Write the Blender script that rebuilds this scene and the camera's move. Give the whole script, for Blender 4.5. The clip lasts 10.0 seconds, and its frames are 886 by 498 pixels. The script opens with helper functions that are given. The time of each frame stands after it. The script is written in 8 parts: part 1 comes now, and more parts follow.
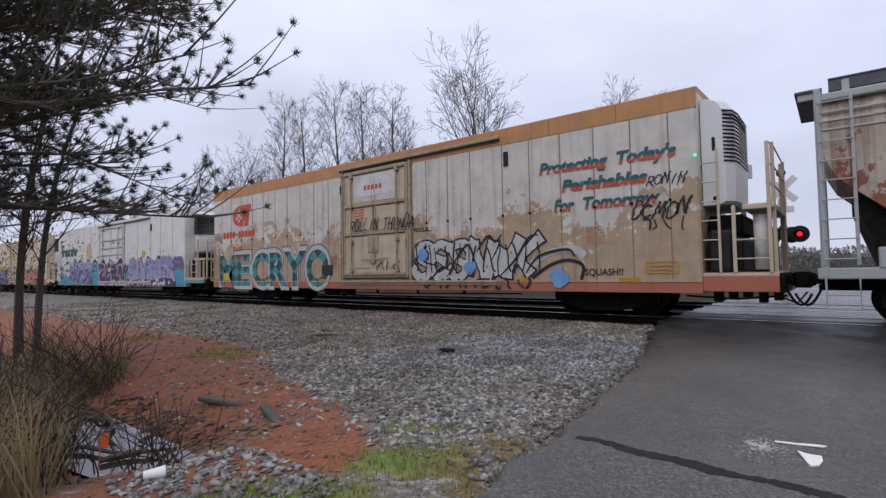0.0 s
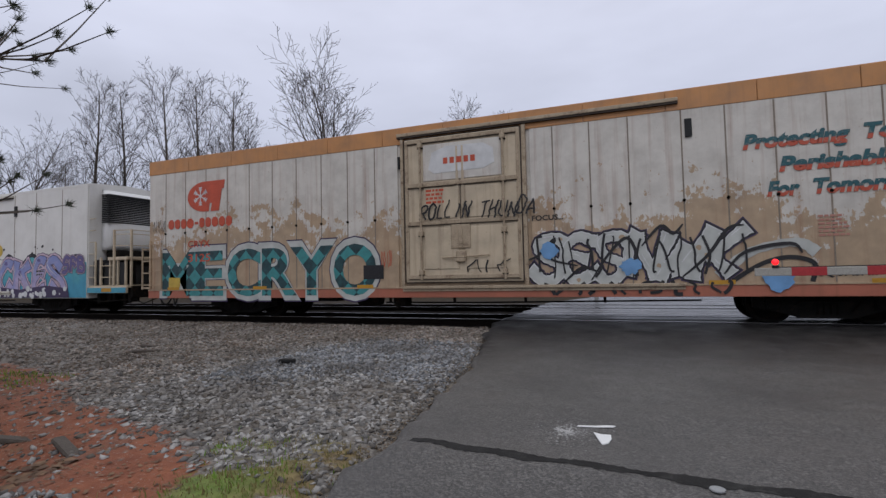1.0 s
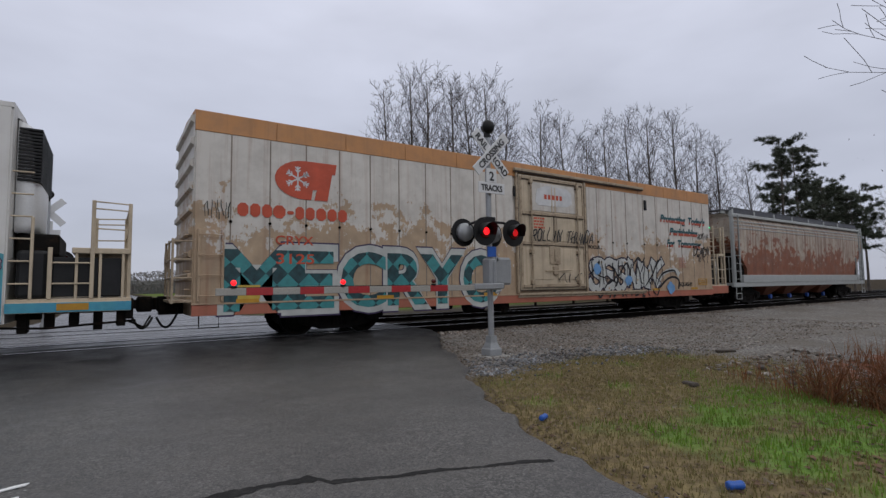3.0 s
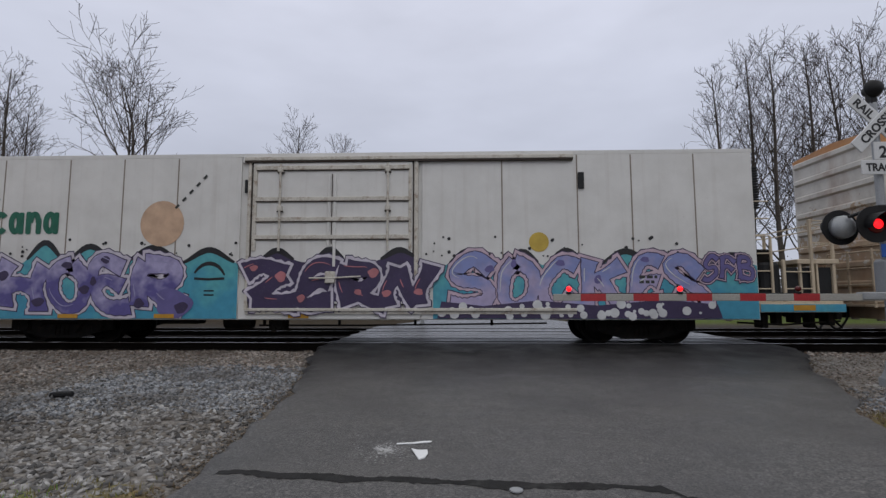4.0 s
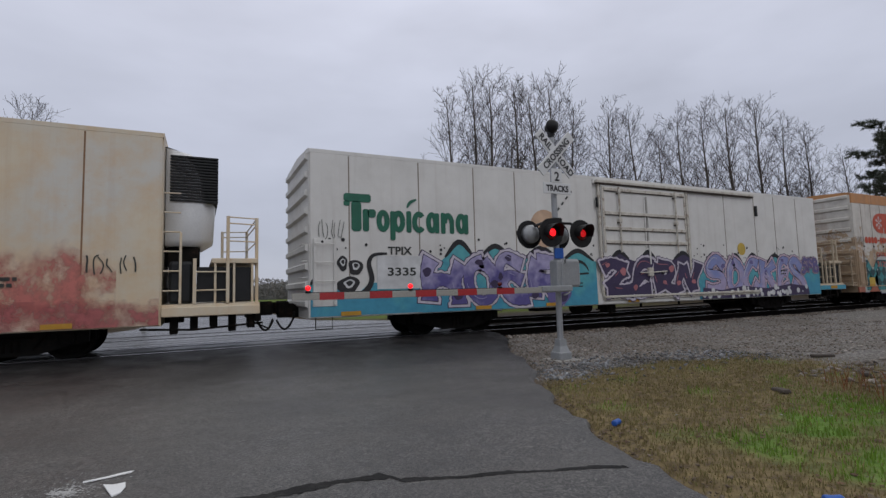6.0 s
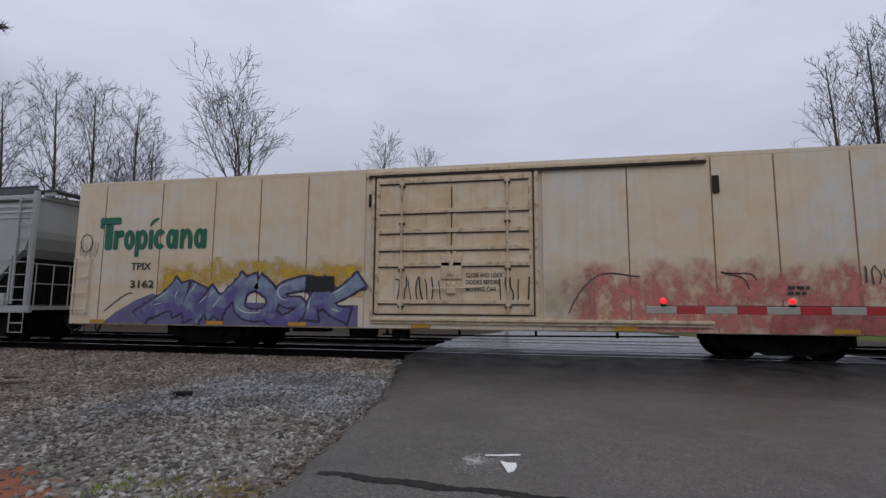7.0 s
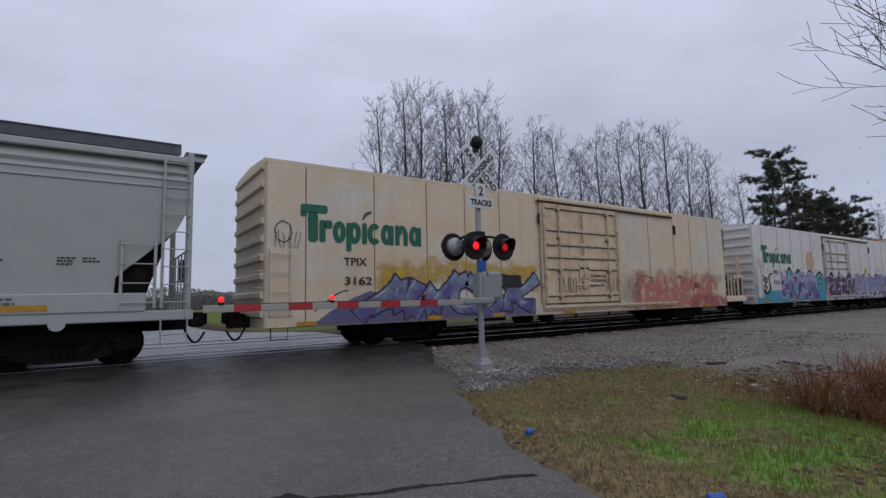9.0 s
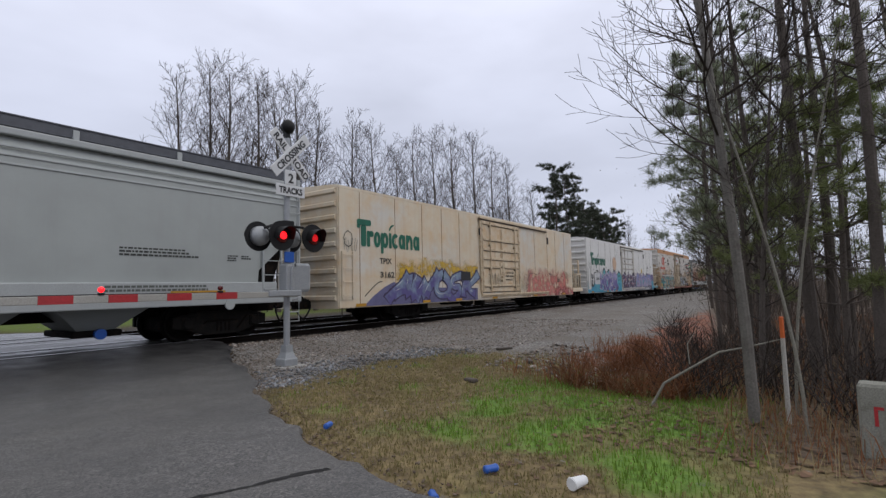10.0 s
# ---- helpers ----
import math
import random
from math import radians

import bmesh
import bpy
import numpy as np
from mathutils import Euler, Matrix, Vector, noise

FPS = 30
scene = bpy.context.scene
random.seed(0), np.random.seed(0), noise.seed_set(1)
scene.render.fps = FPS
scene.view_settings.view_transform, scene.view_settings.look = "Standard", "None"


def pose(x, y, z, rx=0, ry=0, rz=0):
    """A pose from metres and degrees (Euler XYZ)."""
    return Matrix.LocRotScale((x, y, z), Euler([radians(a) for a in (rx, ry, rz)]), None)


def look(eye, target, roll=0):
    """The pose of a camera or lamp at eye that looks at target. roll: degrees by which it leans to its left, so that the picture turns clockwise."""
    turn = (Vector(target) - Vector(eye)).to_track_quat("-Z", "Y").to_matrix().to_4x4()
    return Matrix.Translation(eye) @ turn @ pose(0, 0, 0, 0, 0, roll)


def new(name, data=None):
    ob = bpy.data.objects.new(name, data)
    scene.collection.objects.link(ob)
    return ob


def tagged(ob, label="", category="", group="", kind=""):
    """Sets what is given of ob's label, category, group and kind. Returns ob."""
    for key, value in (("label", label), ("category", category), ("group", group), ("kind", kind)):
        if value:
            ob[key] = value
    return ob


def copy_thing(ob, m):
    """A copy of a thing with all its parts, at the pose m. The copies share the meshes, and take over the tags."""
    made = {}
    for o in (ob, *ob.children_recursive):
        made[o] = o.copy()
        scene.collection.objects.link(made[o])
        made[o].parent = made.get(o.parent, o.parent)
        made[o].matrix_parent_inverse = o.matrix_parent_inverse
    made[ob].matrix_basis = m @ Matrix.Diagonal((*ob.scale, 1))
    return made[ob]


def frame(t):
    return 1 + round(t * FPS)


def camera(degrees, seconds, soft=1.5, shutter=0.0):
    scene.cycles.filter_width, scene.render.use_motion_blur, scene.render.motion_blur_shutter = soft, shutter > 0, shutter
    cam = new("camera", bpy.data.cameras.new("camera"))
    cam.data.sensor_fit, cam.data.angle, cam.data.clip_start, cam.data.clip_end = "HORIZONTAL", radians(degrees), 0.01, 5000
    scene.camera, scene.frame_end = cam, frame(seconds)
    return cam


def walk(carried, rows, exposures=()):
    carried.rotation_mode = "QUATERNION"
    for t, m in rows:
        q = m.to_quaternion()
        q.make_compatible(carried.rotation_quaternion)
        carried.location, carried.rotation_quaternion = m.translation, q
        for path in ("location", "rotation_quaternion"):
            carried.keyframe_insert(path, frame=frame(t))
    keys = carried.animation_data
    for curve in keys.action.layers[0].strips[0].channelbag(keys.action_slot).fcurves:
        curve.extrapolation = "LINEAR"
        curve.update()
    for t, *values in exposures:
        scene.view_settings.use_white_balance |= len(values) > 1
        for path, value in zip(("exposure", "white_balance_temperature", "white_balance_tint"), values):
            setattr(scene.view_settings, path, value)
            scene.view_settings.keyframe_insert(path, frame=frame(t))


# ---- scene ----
cam = camera(83.3, 10.0, soft=1.4)
PATH = [
    (0, pose(-0.265, 0.012, 1.213, 92.48, 1.02, 38.29)),
    (0.5, pose(-0.206, 0.020, 1.225, 92.56, 1.27, 30.35)),
    (1, pose(-0.148, 0.018, 1.237, 92.80, 1.22, 21.16)),
    (1.5, pose(-0.041, 0.058, 1.243, 93.05, 1.62, 7.74)),
    (2, pose(0.016, 0.060, 1.234, 93.69, 1.46, -4.18)),
    (2.2, pose(0.050, 0.054, 1.229, 93.76, 1.85, -9.07)),
    (2.48, pose(0.057, 0.051, 1.226, 93.83, 1.75, -18.26)),
    (2.75, pose(0.063, 0.047, 1.223, 93.96, 1.27, -28.50)),
    (3.02, pose(0.069, 0.044, 1.219, 94.14, 0.80, -33.94)),
    (3.3, pose(0.076, 0.041, 1.216, 94.36, 0.73, -28.72)),
    (3.5, pose(0.035, 0.041, 1.193, 94.78, 1.20, -19.63)),
    (3.8, pose(-0.045, 0.014, 1.196, 94.86, 2.13, -3.49)),
    (4, pose(-0.110, -0.001, 1.180, 95.43, 0.06, 1.87)),
    (4.5, pose(-0.070, 0.016, 1.190, 95.08, 0.29, 1.62)),
    (4.9, pose(0.006, 0.015, 1.201, 95.23, 1.08, -6.61)),
    (5, pose(0.024, 0.016, 1.198, 94.73, 1.52, -8.69)),
    (5.5, pose(0.128, 0.038, 1.191, 94.58, 2.28, -22.16)),
    (5.7, pose(0.156, 0.030, 1.194, 94.50, 1.97, -26.74)),
    (5.97, pose(0.088, 0.011, 1.196, 94.73, 1.66, -26.39)),
    (6.25, pose(0.019, -0.008, 1.199, 95.31, 1.16, -16.76)),
    (6.53, pose(-0.049, -0.027, 1.202, 95.94, 0.64, -3.83)),
    (6.8, pose(-0.117, -0.047, 1.204, 96.30, 0.22, 6.39)),
    (7, pose(-0.137, -0.065, 1.201, 96.51, -0.35, 11.39)),
    (7.5, pose(-0.068, -0.026, 1.204, 96.50, -0.48, 2.76)),
    (8, pose(0.028, 0.018, 1.199, 96.57, 0.59, -10.51)),
    (8.5, pose(0.125, 0.007, 1.203, 96.29, 1.24, -22.54)),
    (9, pose(0.152, -0.055, 1.216, 95.80, 1.35, -34.29)),
    (9.5, pose(0.236, -0.077, 1.206, 95.30, 1.28, -46.67)),
    (10, pose(0.290, -0.100, 1.190, 94.59, 1.34, -55.20)),
]
walk(cam, PATH, exposures=[(0, 0.3, 6300, 14), (0.5, 0.12, 6350, 13), (1.0, 0.06, 6400, 12), (2.0, -0.02, 6450, 11), (4.5, -0.07, 6500, 10), (5.6, -0.1, 6500, 10), (7, -0.12, 6400, 12), (7.5, -0.18, 6350, 12), (8.2, -0.2, 6200, 13), (9.2, -0.12, 6150, 12), (10, 0.24, 6450, 11)])

# ---- sky and light: a flat overcast winter afternoon ----
ZENITH, HORIZON = 1.45, 0.56


def make_world():
    w = bpy.data.worlds.new("overcast_sky")
    scene.world = w
    w.use_nodes = True
    nt = w.node_tree
    N, Lk = nt.nodes, nt.links
    N.clear()
    out, bg = N.new("ShaderNodeOutputWorld"), N.new("ShaderNodeBackground")
    sky = N.new("ShaderNodeTexSky")
    sky.sky_type, sky.sun_disc = "NISHITA", False
    sky.sun_elevation, sky.sun_rotation = radians(38), radians(200)
    dim = N.new("ShaderNodeMix")
    dim.data_type, dim.blend_type = "RGBA", "MULTIPLY"
    dim.inputs[0].default_value = 1.0
    dim.inputs[7].default_value = (0.09, 0.09, 0.09, 1)
    Lk.new(sky.outputs[0], dim.inputs[6])
    tc, sep = N.new("ShaderNodeTexCoord"), N.new("ShaderNodeSeparateXYZ")
    Lk.new(tc.outputs["Generated"], sep.inputs[0])
    ramp = N.new("ShaderNodeValToRGB")
    ramp.color_ramp.interpolation = "B_SPLINE"
    e = ramp.color_ramp.elements
    e[0].position, e[0].color = 0.0, (HORIZON * 0.91, HORIZON * 0.955, HORIZON * 1.14, 1)
    e[1].position, e[1].color = 1.0, (ZENITH * 0.97, ZENITH * 0.98, ZENITH * 1.12, 1)
    m = e.new(0.45)
    m.color = (HORIZON * 1.03, HORIZON * 1.09, HORIZON * 1.29, 1)
    Lk.new(sep.outputs[2], ramp.inputs[0])
    mp = N.new("ShaderNodeMapping")
    mp.inputs["Scale"].default_value = (1.6, 1.6, 4.5)
    Lk.new(tc.outputs["Generated"], mp.inputs[0])
    nz = N.new("ShaderNodeTexNoise")
    nz.inputs["Scale"].default_value, nz.inputs["Detail"].default_value = 1.5, 4
    Lk.new(mp.outputs[0], nz.inputs[0])
    cr = N.new("ShaderNodeMapRange")
    cr.inputs[1].default_value, cr.inputs[2].default_value = 0.3, 0.7
    cr.inputs[3].default_value, cr.inputs[4].default_value = 0.88, 1.10
    Lk.new(nz.outputs[0], cr.inputs[0])
    cl = N.new("ShaderNodeMix")
    cl.data_type, cl.blend_type = "RGBA", "MULTIPLY"
    cl.inputs[0].default_value = 1.0
    Lk.new(ramp.outputs[0], cl.inputs[6])
    Lk.new(cr.outputs[0], cl.inputs[7])
    mix = N.new("ShaderNodeMix")
    mix.data_type = "RGBA"
    mix.inputs[0].default_value = 0.92
    Lk.new(dim.outputs[2], mix.inputs[6])
    Lk.new(cl.outputs[2], mix.inputs[7])
    Lk.new(mix.outputs[2], bg.inputs[0])
    Lk.new(bg.outputs[0], out.inputs[0])


make_world()
sun = new("sun", bpy.data.lights.new("sun", "SUN"))
sun.data.energy, sun.data.angle, sun.data.color = 0.5, radians(40), (1.0, 0.97, 0.93)
sun.matrix_basis = look((10, -30, 28), (0, 0, 0))

# ---- materials ----


class Nodes:
    def __init__(self, name):
        self.m = bpy.data.materials.new(name)
        self.m.use_nodes = True
        self.t = self.m.node_tree
        self.b = self.t.nodes["Principled BSDF"]
        self.tc = self.t.nodes.new("ShaderNodeTexCoord")

    def link(self, a, b):
        self.t.links.new(a, b)

    def noise(self, scale, detail=3.0, rough=0.55, stretch=None, source="Object"):
        n = self.t.nodes.new("ShaderNodeTexNoise")
        n.inputs["Scale"].default_value, n.inputs["Detail"].default_value = scale, detail
        n.inputs["Roughness"].default_value = rough
        src = self.tc.outputs[source]
        if stretch:
            mp = self.t.nodes.new("ShaderNodeMapping")
            mp.inputs["Scale"].default_value = stretch
            self.link(src, mp.inputs[0])
            src = mp.outputs[0]
        self.link(src, n.inputs["Vector"])
        return n.outputs[0]

    def band(self, value, lo, hi, a=0.0, b=1.0):
        n = self.t.nodes.new("ShaderNodeMapRange")
        for k, v in zip((1, 2, 3, 4), (lo, hi, a, b)):
            n.inputs[k].default_value = v
        self.link(value, n.inputs[0])
        return n.outputs[0]

    def mix(self, fac, a, b, blend="MIX"):
        n = self.t.nodes.new("ShaderNodeMix")
        n.data_type, n.blend_type = "RGBA", blend
        for k, v in ((0, fac), (6, a), (7, b)):
            if isinstance(v, (int, float)):
                n.inputs[k].default_value = v
            elif isinstance(v, tuple):
                n.inputs[k].default_value = (*v, 1)
            else:
                self.link(v, n.inputs[k])
        return n.outputs[2]

    def math(self, op, a, b=0.0):
        n = self.t.nodes.new("ShaderNodeMath")
        n.operation = op
        for k, v in ((0, a), (1, b)):
            if isinstance(v, (int, float)):
                n.inputs[k].default_value = v
            else:
                self.link(v, n.inputs[k])
        return n.outputs[0]

    def axis(self, k):
        n = self.t.nodes.new("ShaderNodeSeparateXYZ")
        self.link(self.tc.outputs["Object"], n.inputs[0])
        return n.outputs[k]

    def bump(self, height, strength=0.3, dist=0.01):
        n = self.t.nodes.new("ShaderNodeBump")
        n.inputs["Strength"].default_value, n.inputs["Distance"].default_value = strength, dist
        self.link(height, n.inputs["Height"])
        self.link(n.outputs[0], self.b.inputs["Normal"])

    def done(self, colour, rough=0.6, metal=0.0):
        if isinstance(colour, tuple):
            self.b.inputs["Base Color"].default_value = (*colour, 1)
        else:
            self.link(colour, self.b.inputs["Base Color"])
        if isinstance(rough, (int, float)):
            self.b.inputs["Roughness"].default_value = rough
        else:
            self.link(rough, self.b.inputs["Roughness"])
        self.b.inputs["Metallic"].default_value = metal
        return self.m


def mat(name, colour, rough=0.6, metal=0.0, vary=0.25, scale=6.0, dirt=None, bump=0.15, spec=0.5):
    """Plain surface with grain, blotches and optional dirt of another colour."""
    n = Nodes(name)
    fine, big = n.noise(scale * 9, 4), n.noise(scale * 0.5, 4)
    dark = tuple(c * (1 - vary) for c in colour)
    lite = tuple(min(1, c * (1 + vary * 0.6)) for c in colour)
    col = n.mix(n.band(fine, 0.3, 0.7), dark, lite)
    col = n.mix(n.band(big, 0.35, 0.7, 0, 0.5), col, dark)
    if dirt:
        col = n.mix(n.band(n.noise(scale * 0.8, 6, 0.7), 0.52, 0.68, 0, 0.8), col, dirt)
    n.bump(fine, bump, 0.01)
    n.b.inputs["Specular IOR Level"].default_value = spec
    return n.done(col, n.band(big, 0.3, 0.7, max(0.05, rough - 0.1), min(1, rough + 0.1)), metal)


def car_paint(name, top, low=None, split=2.9, streak=(0.16, 0.08, 0.04), streaks=0.5, grime=0.35, soot=(0.12, 0.10, 0.085), reach=0.0, bleach=None):
    """Old painted steel sheet: grain, run-down rust streaks, road grime; a lower coat where the upper one has flaked off."""
    n = Nodes(name)
    z = n.axis(2)
    col = n.mix(n.band(n.noise(0.7, 5), 0.3, 0.7), tuple(c * 0.88 for c in top), top)
    if low:
        edge = n.math("ADD", z, n.band(n.noise(2.6, 8, 0.62), 0.25, 0.75, -1.25, 1.25))
        edge = n.math("ADD", edge, n.band(n.noise(0.45, 2), 0.3, 0.7, -0.7, 0.7))
        edge = n.math("ADD", edge, n.band(n.noise(11, 6, 0.7, (1.6, 1, 0.7)), 0.3, 0.7, -0.45, 0.45))
        lowcol = n.mix(n.band(n.noise(3, 6), 0.35, 0.7), low, tuple(c * 0.8 for c in low))
        col = n.mix(n.band(edge, split - 0.04, split + 0.04), lowcol, col)
    if bleach:
        col = n.mix(n.band(n.noise(0.32, 3, 0.5), 0.46, 0.62, 0, 0.85), col, bleach)
    run = n.noise(1.0, 7, 0.65, (5.5, 1, 0.22))
    col = n.mix(n.band(run, 0.53 - reach, 0.74 - reach, 0, streaks), col, streak)
    spot = n.noise(9, 6, 0.7)
    col = n.mix(n.band(spot, 0.64 - 0.5 * reach, 0.70 - 0.5 * reach, 0, streaks), col, streak)
    col = n.mix(n.band(n.noise(1.6, 6, 0.65), 0.42, 0.75, 0, grime), col, soot)
    n.bump(n.noise(30, 5), 0.12, 0.004)
    return n.done(col, n.band(n.noise(2, 4), 0.3, 0.7, 0.45, 0.7))


def glow(name, colour, strength):
    m = bpy.data.materials.new(name)
    m.use_nodes = True
    b = m.node_tree.nodes["Principled BSDF"]
    b.inputs["Base Color"].default_value = (*colour, 1)
    b.inputs["Emission Color"].default_value = (*colour, 1)
    b.inputs["Emission Strength"].default_value = strength
    b.inputs["Roughness"].default_value = 0.25
    return m


def paint(name, colour, rough=0.55):
    """Sprayed or stencilled paint: slightly blotchy, with tiny flakes missing."""
    n = Nodes(name)
    col = n.mix(n.band(n.noise(3.0, 5), 0.3, 0.7), tuple(c * 0.72 for c in colour), colour)
    col = n.mix(n.band(n.noise(24, 5, 0.7), 0.6, 0.72, 0, 0.4), col, tuple(0.6 * c + 0.12 for c in colour))
    return n.done(col, rough)


M = {}
M["cream"] = car_paint("flaking_white_over_beige", (0.61, 0.585, 0.54), (0.44, 0.325, 0.215), 2.6, streak=(0.24, 0.10, 0.05), reach=0.02)
M["orange_band"] = car_paint("faded_orange_paint", (0.50, 0.235, 0.085), None, streaks=0.35, grime=0.4)
M["red_sill"] = car_paint("faded_red_oxide_sill", (0.40, 0.13, 0.08), None, streaks=0.4, grime=0.35, soot=(0.16, 0.08, 0.055))
M["white_car"] = car_paint("dull_white_car_paint", (0.67, 0.665, 0.645), None, streaks=0.14, grime=0.2, soot=(0.3, 0.28, 0.25))
M["tan_car"] = car_paint("yellowed_car_paint", (0.64, 0.56, 0.43), None, streak=(0.34, 0.155, 0.06), streaks=0.17, grime=0.65, soot=(0.58, 0.37, 0.165), reach=0.03, bleach=(0.56, 0.56, 0.53))
M["tan_door"] = car_paint("rust_streaked_door", (0.63, 0.54, 0.40), None, streak=(0.17, 0.07, 0.03), streaks=0.4, grime=0.85, soot=(0.50, 0.29, 0.115), reach=0.0)
M["beige_door"] = car_paint("beige_door_paint", (0.55, 0.46, 0.335), None, streaks=0.5, grime=0.35)
M["grey_hopper"] = car_paint("pale_grey_hopper_paint", (0.36, 0.385, 0.375), None, streaks=0.05, grime=0.15, soot=(0.25, 0.26, 0.25))
M["grey_trim"] = mat("grey_steel_trim", (0.36, 0.38, 0.38), 0.5, 0.0, 0.15)
M["rust_hopper"] = car_paint("rusted_cream_hopper", (0.46, 0.40, 0.33), (0.26, 0.09, 0.045), 2.7, streak=(0.17, 0.05, 0.022), streaks=0.95, grime=0.5, reach=0.07)
M["white_steel"] = mat("white_painted_steel", (0.60, 0.59, 0.56), 0.5, 0.0, 0.15, 5, (0.35, 0.25, 0.16))
M["unit_white"] = mat("white_plastic_housing", (0.66, 0.67, 0.68), 0.4, 0.0, 0.08, 3)
M["black_grille"] = mat("black_grille", (0.018, 0.019, 0.021), 0.6, spec=0.25)
# dirty running gear, near-black because deep shade under the cars is in the colour
M["under"] = mat("sooty_shaded_underframe", (0.010, 0.009, 0.008), 0.8, 0.0, 0.4, 5, (0.030, 0.018, 0.012), spec=0.1)
M["truck_iron"] = mat("greasy_shaded_cast_iron", (0.008, 0.0075, 0.007), 0.7, 0.0, 0.4, 8, (0.020, 0.013, 0.009), spec=0.1)
M["wheel_rim"] = mat("worn_wheel_steel", (0.07, 0.065, 0.06), 0.45, 0.8, 0.3)
M["rail"] = mat("polished_rail_head", (0.30, 0.30, 0.31), 0.16, 1.0, 0.2, bump=0.02)
# webs and ties darkened further: the train's shade is part of their colour
M["rail_side"] = mat("shaded_rail_web", (0.009, 0.007, 0.006), 0.85, 0.0, 0.3, 8, spec=0.05)
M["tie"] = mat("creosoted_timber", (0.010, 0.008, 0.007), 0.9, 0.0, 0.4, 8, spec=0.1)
M["galv"] = mat("galvanised_steel", (0.34, 0.355, 0.37), 0.5, 0.3, 0.18, 8)
M["walkway"] = mat("dull_dark_grating", (0.085, 0.09, 0.105), 0.6, 0.2, 0.3, 10)
M["black_paint"] = mat("matt_black_paint", (0.012, 0.012, 0.013), 0.55, 0.0, 0.2, spec=0.25)
M["sign_white"] = mat("reflective_white_sheet", (0.62, 0.63, 0.64), 0.4, 0.0, 0.06, 5)
M["arm_white"] = mat("grimy_white_arm", (0.35, 0.34, 0.31), 0.5, 0.0, 0.2)
M["arm_red"] = mat("red_reflective_stripe", (0.38, 0.025, 0.03), 0.45, 0.0, 0.2)
M["blue_plastic"] = mat("blue_plastic", (0.02, 0.10, 0.42), 0.4, 0.0, 0.15)
M["concrete"] = mat("weathered_concrete", (0.34, 0.33, 0.31), 0.85, 0.0, 0.2, 6, (0.18, 0.17, 0.14), 0.4)
M["green_ink"] = paint("green_lettering", (0.006, 0.125, 0.075))
M["orange_ink"] = paint("orange_red_lettering", (0.52, 0.075, 0.03))
M["rust_rod"] = mat("rust_stained_steel", (0.30, 0.19, 0.11), 0.75, 0.0, 0.4, 6, (0.12, 0.055, 0.025))
M["dull_rod"] = mat("dirty_white_steel", (0.58, 0.55, 0.49), 0.6, 0.0, 0.3, 6, (0.20, 0.13, 0.08))
M["beige_rod"] = mat("dirty_beige_steel", (0.40, 0.32, 0.225), 0.65, 0.0, 0.35, 6, (0.12, 0.07, 0.04))
M["seam"] = mat("rust_brown_seam", (0.24, 0.20, 0.16), 0.7, 0.0, 0.35, 4)
M["black_ink"] = paint("black_spray", (0.013, 0.013, 0.016))
M["grey_ink"] = paint("grey_stencil", (0.10, 0.11, 0.10))
M["dark_ink"] = paint("dark_stencil", (0.03, 0.033, 0.03))
M["white_ink"] = paint("white_spray", (0.62, 0.63, 0.64))
M["silver_ink"] = paint("silver_spray", (0.50, 0.52, 0.50))
M["teal_ink"] = paint("teal_spray", (0.035, 0.25, 0.26))
M["deep_teal_ink"] = paint("dark_teal_spray", (0.012, 0.04, 0.05))
M["purple_ink"] = paint("violet_spray", (0.135, 0.115, 0.30))
M["plum_ink"] = paint("dark_plum_spray", (0.045, 0.03, 0.085))
M["lilac_ink"] = paint("lilac_spray", (0.33, 0.31, 0.50))
M["pink_ink"] = paint("pink_spray", (0.46, 0.17, 0.19))
M["cyan_ink"] = paint("turquoise_spray", (0.06, 0.33, 0.42))
M["sky_ink"] = paint("light_blue_spray", (0.15, 0.33, 0.60))
M["yellow_ink"] = paint("yellow_spray", (0.56, 0.39, 0.06))
M["amber_ink"] = paint("amber_reflective", (0.50, 0.26, 0.02))
M["peach_ink"] = paint("peach_print", (0.60, 0.41, 0.28))
M["bark"] = mat("grey_brown_bark", (0.085, 0.070, 0.058), 0.9, 0.0, 0.35, 5, None, 0.6)
M["twig"] = mat("thin_bare_twigs", (0.060, 0.050, 0.045), 0.9, 0.0, 0.3, 3, spec=0.1)
M["pine_bark"] = mat("dark_pine_bark", (0.115, 0.095, 0.080), 0.9, 0.0, 0.35, 5, None, 0.6)
M["grey_bark"] = mat("smooth_grey_bark", (0.15, 0.14, 0.125), 0.9, 0.0, 0.3, 5, (0.07, 0.06, 0.05), 0.5)
M["wet_bark"] = mat("damp_dark_bark", (0.090, 0.074, 0.063), 0.85, 0.0, 0.35, 5, None, 0.6)
M["pale_bark"] = mat("pale_lichen_bark", (0.21, 0.20, 0.165), 0.9, 0.0, 0.3, 6, (0.10, 0.09, 0.07), 0.5)
M["needle"] = mat("pine_needles", (0.165, 0.190, 0.125), 0.6, 0.0, 0.45, 1.2)
M["needle_lite"] = mat("young_pine_needles", (0.165, 0.180, 0.070), 0.6, 0.0, 0.4, 1.2)
M["needle_far"] = mat("dark_pine_needles", (0.060, 0.075, 0.045), 0.6, 0.0, 0.4, 0.8)


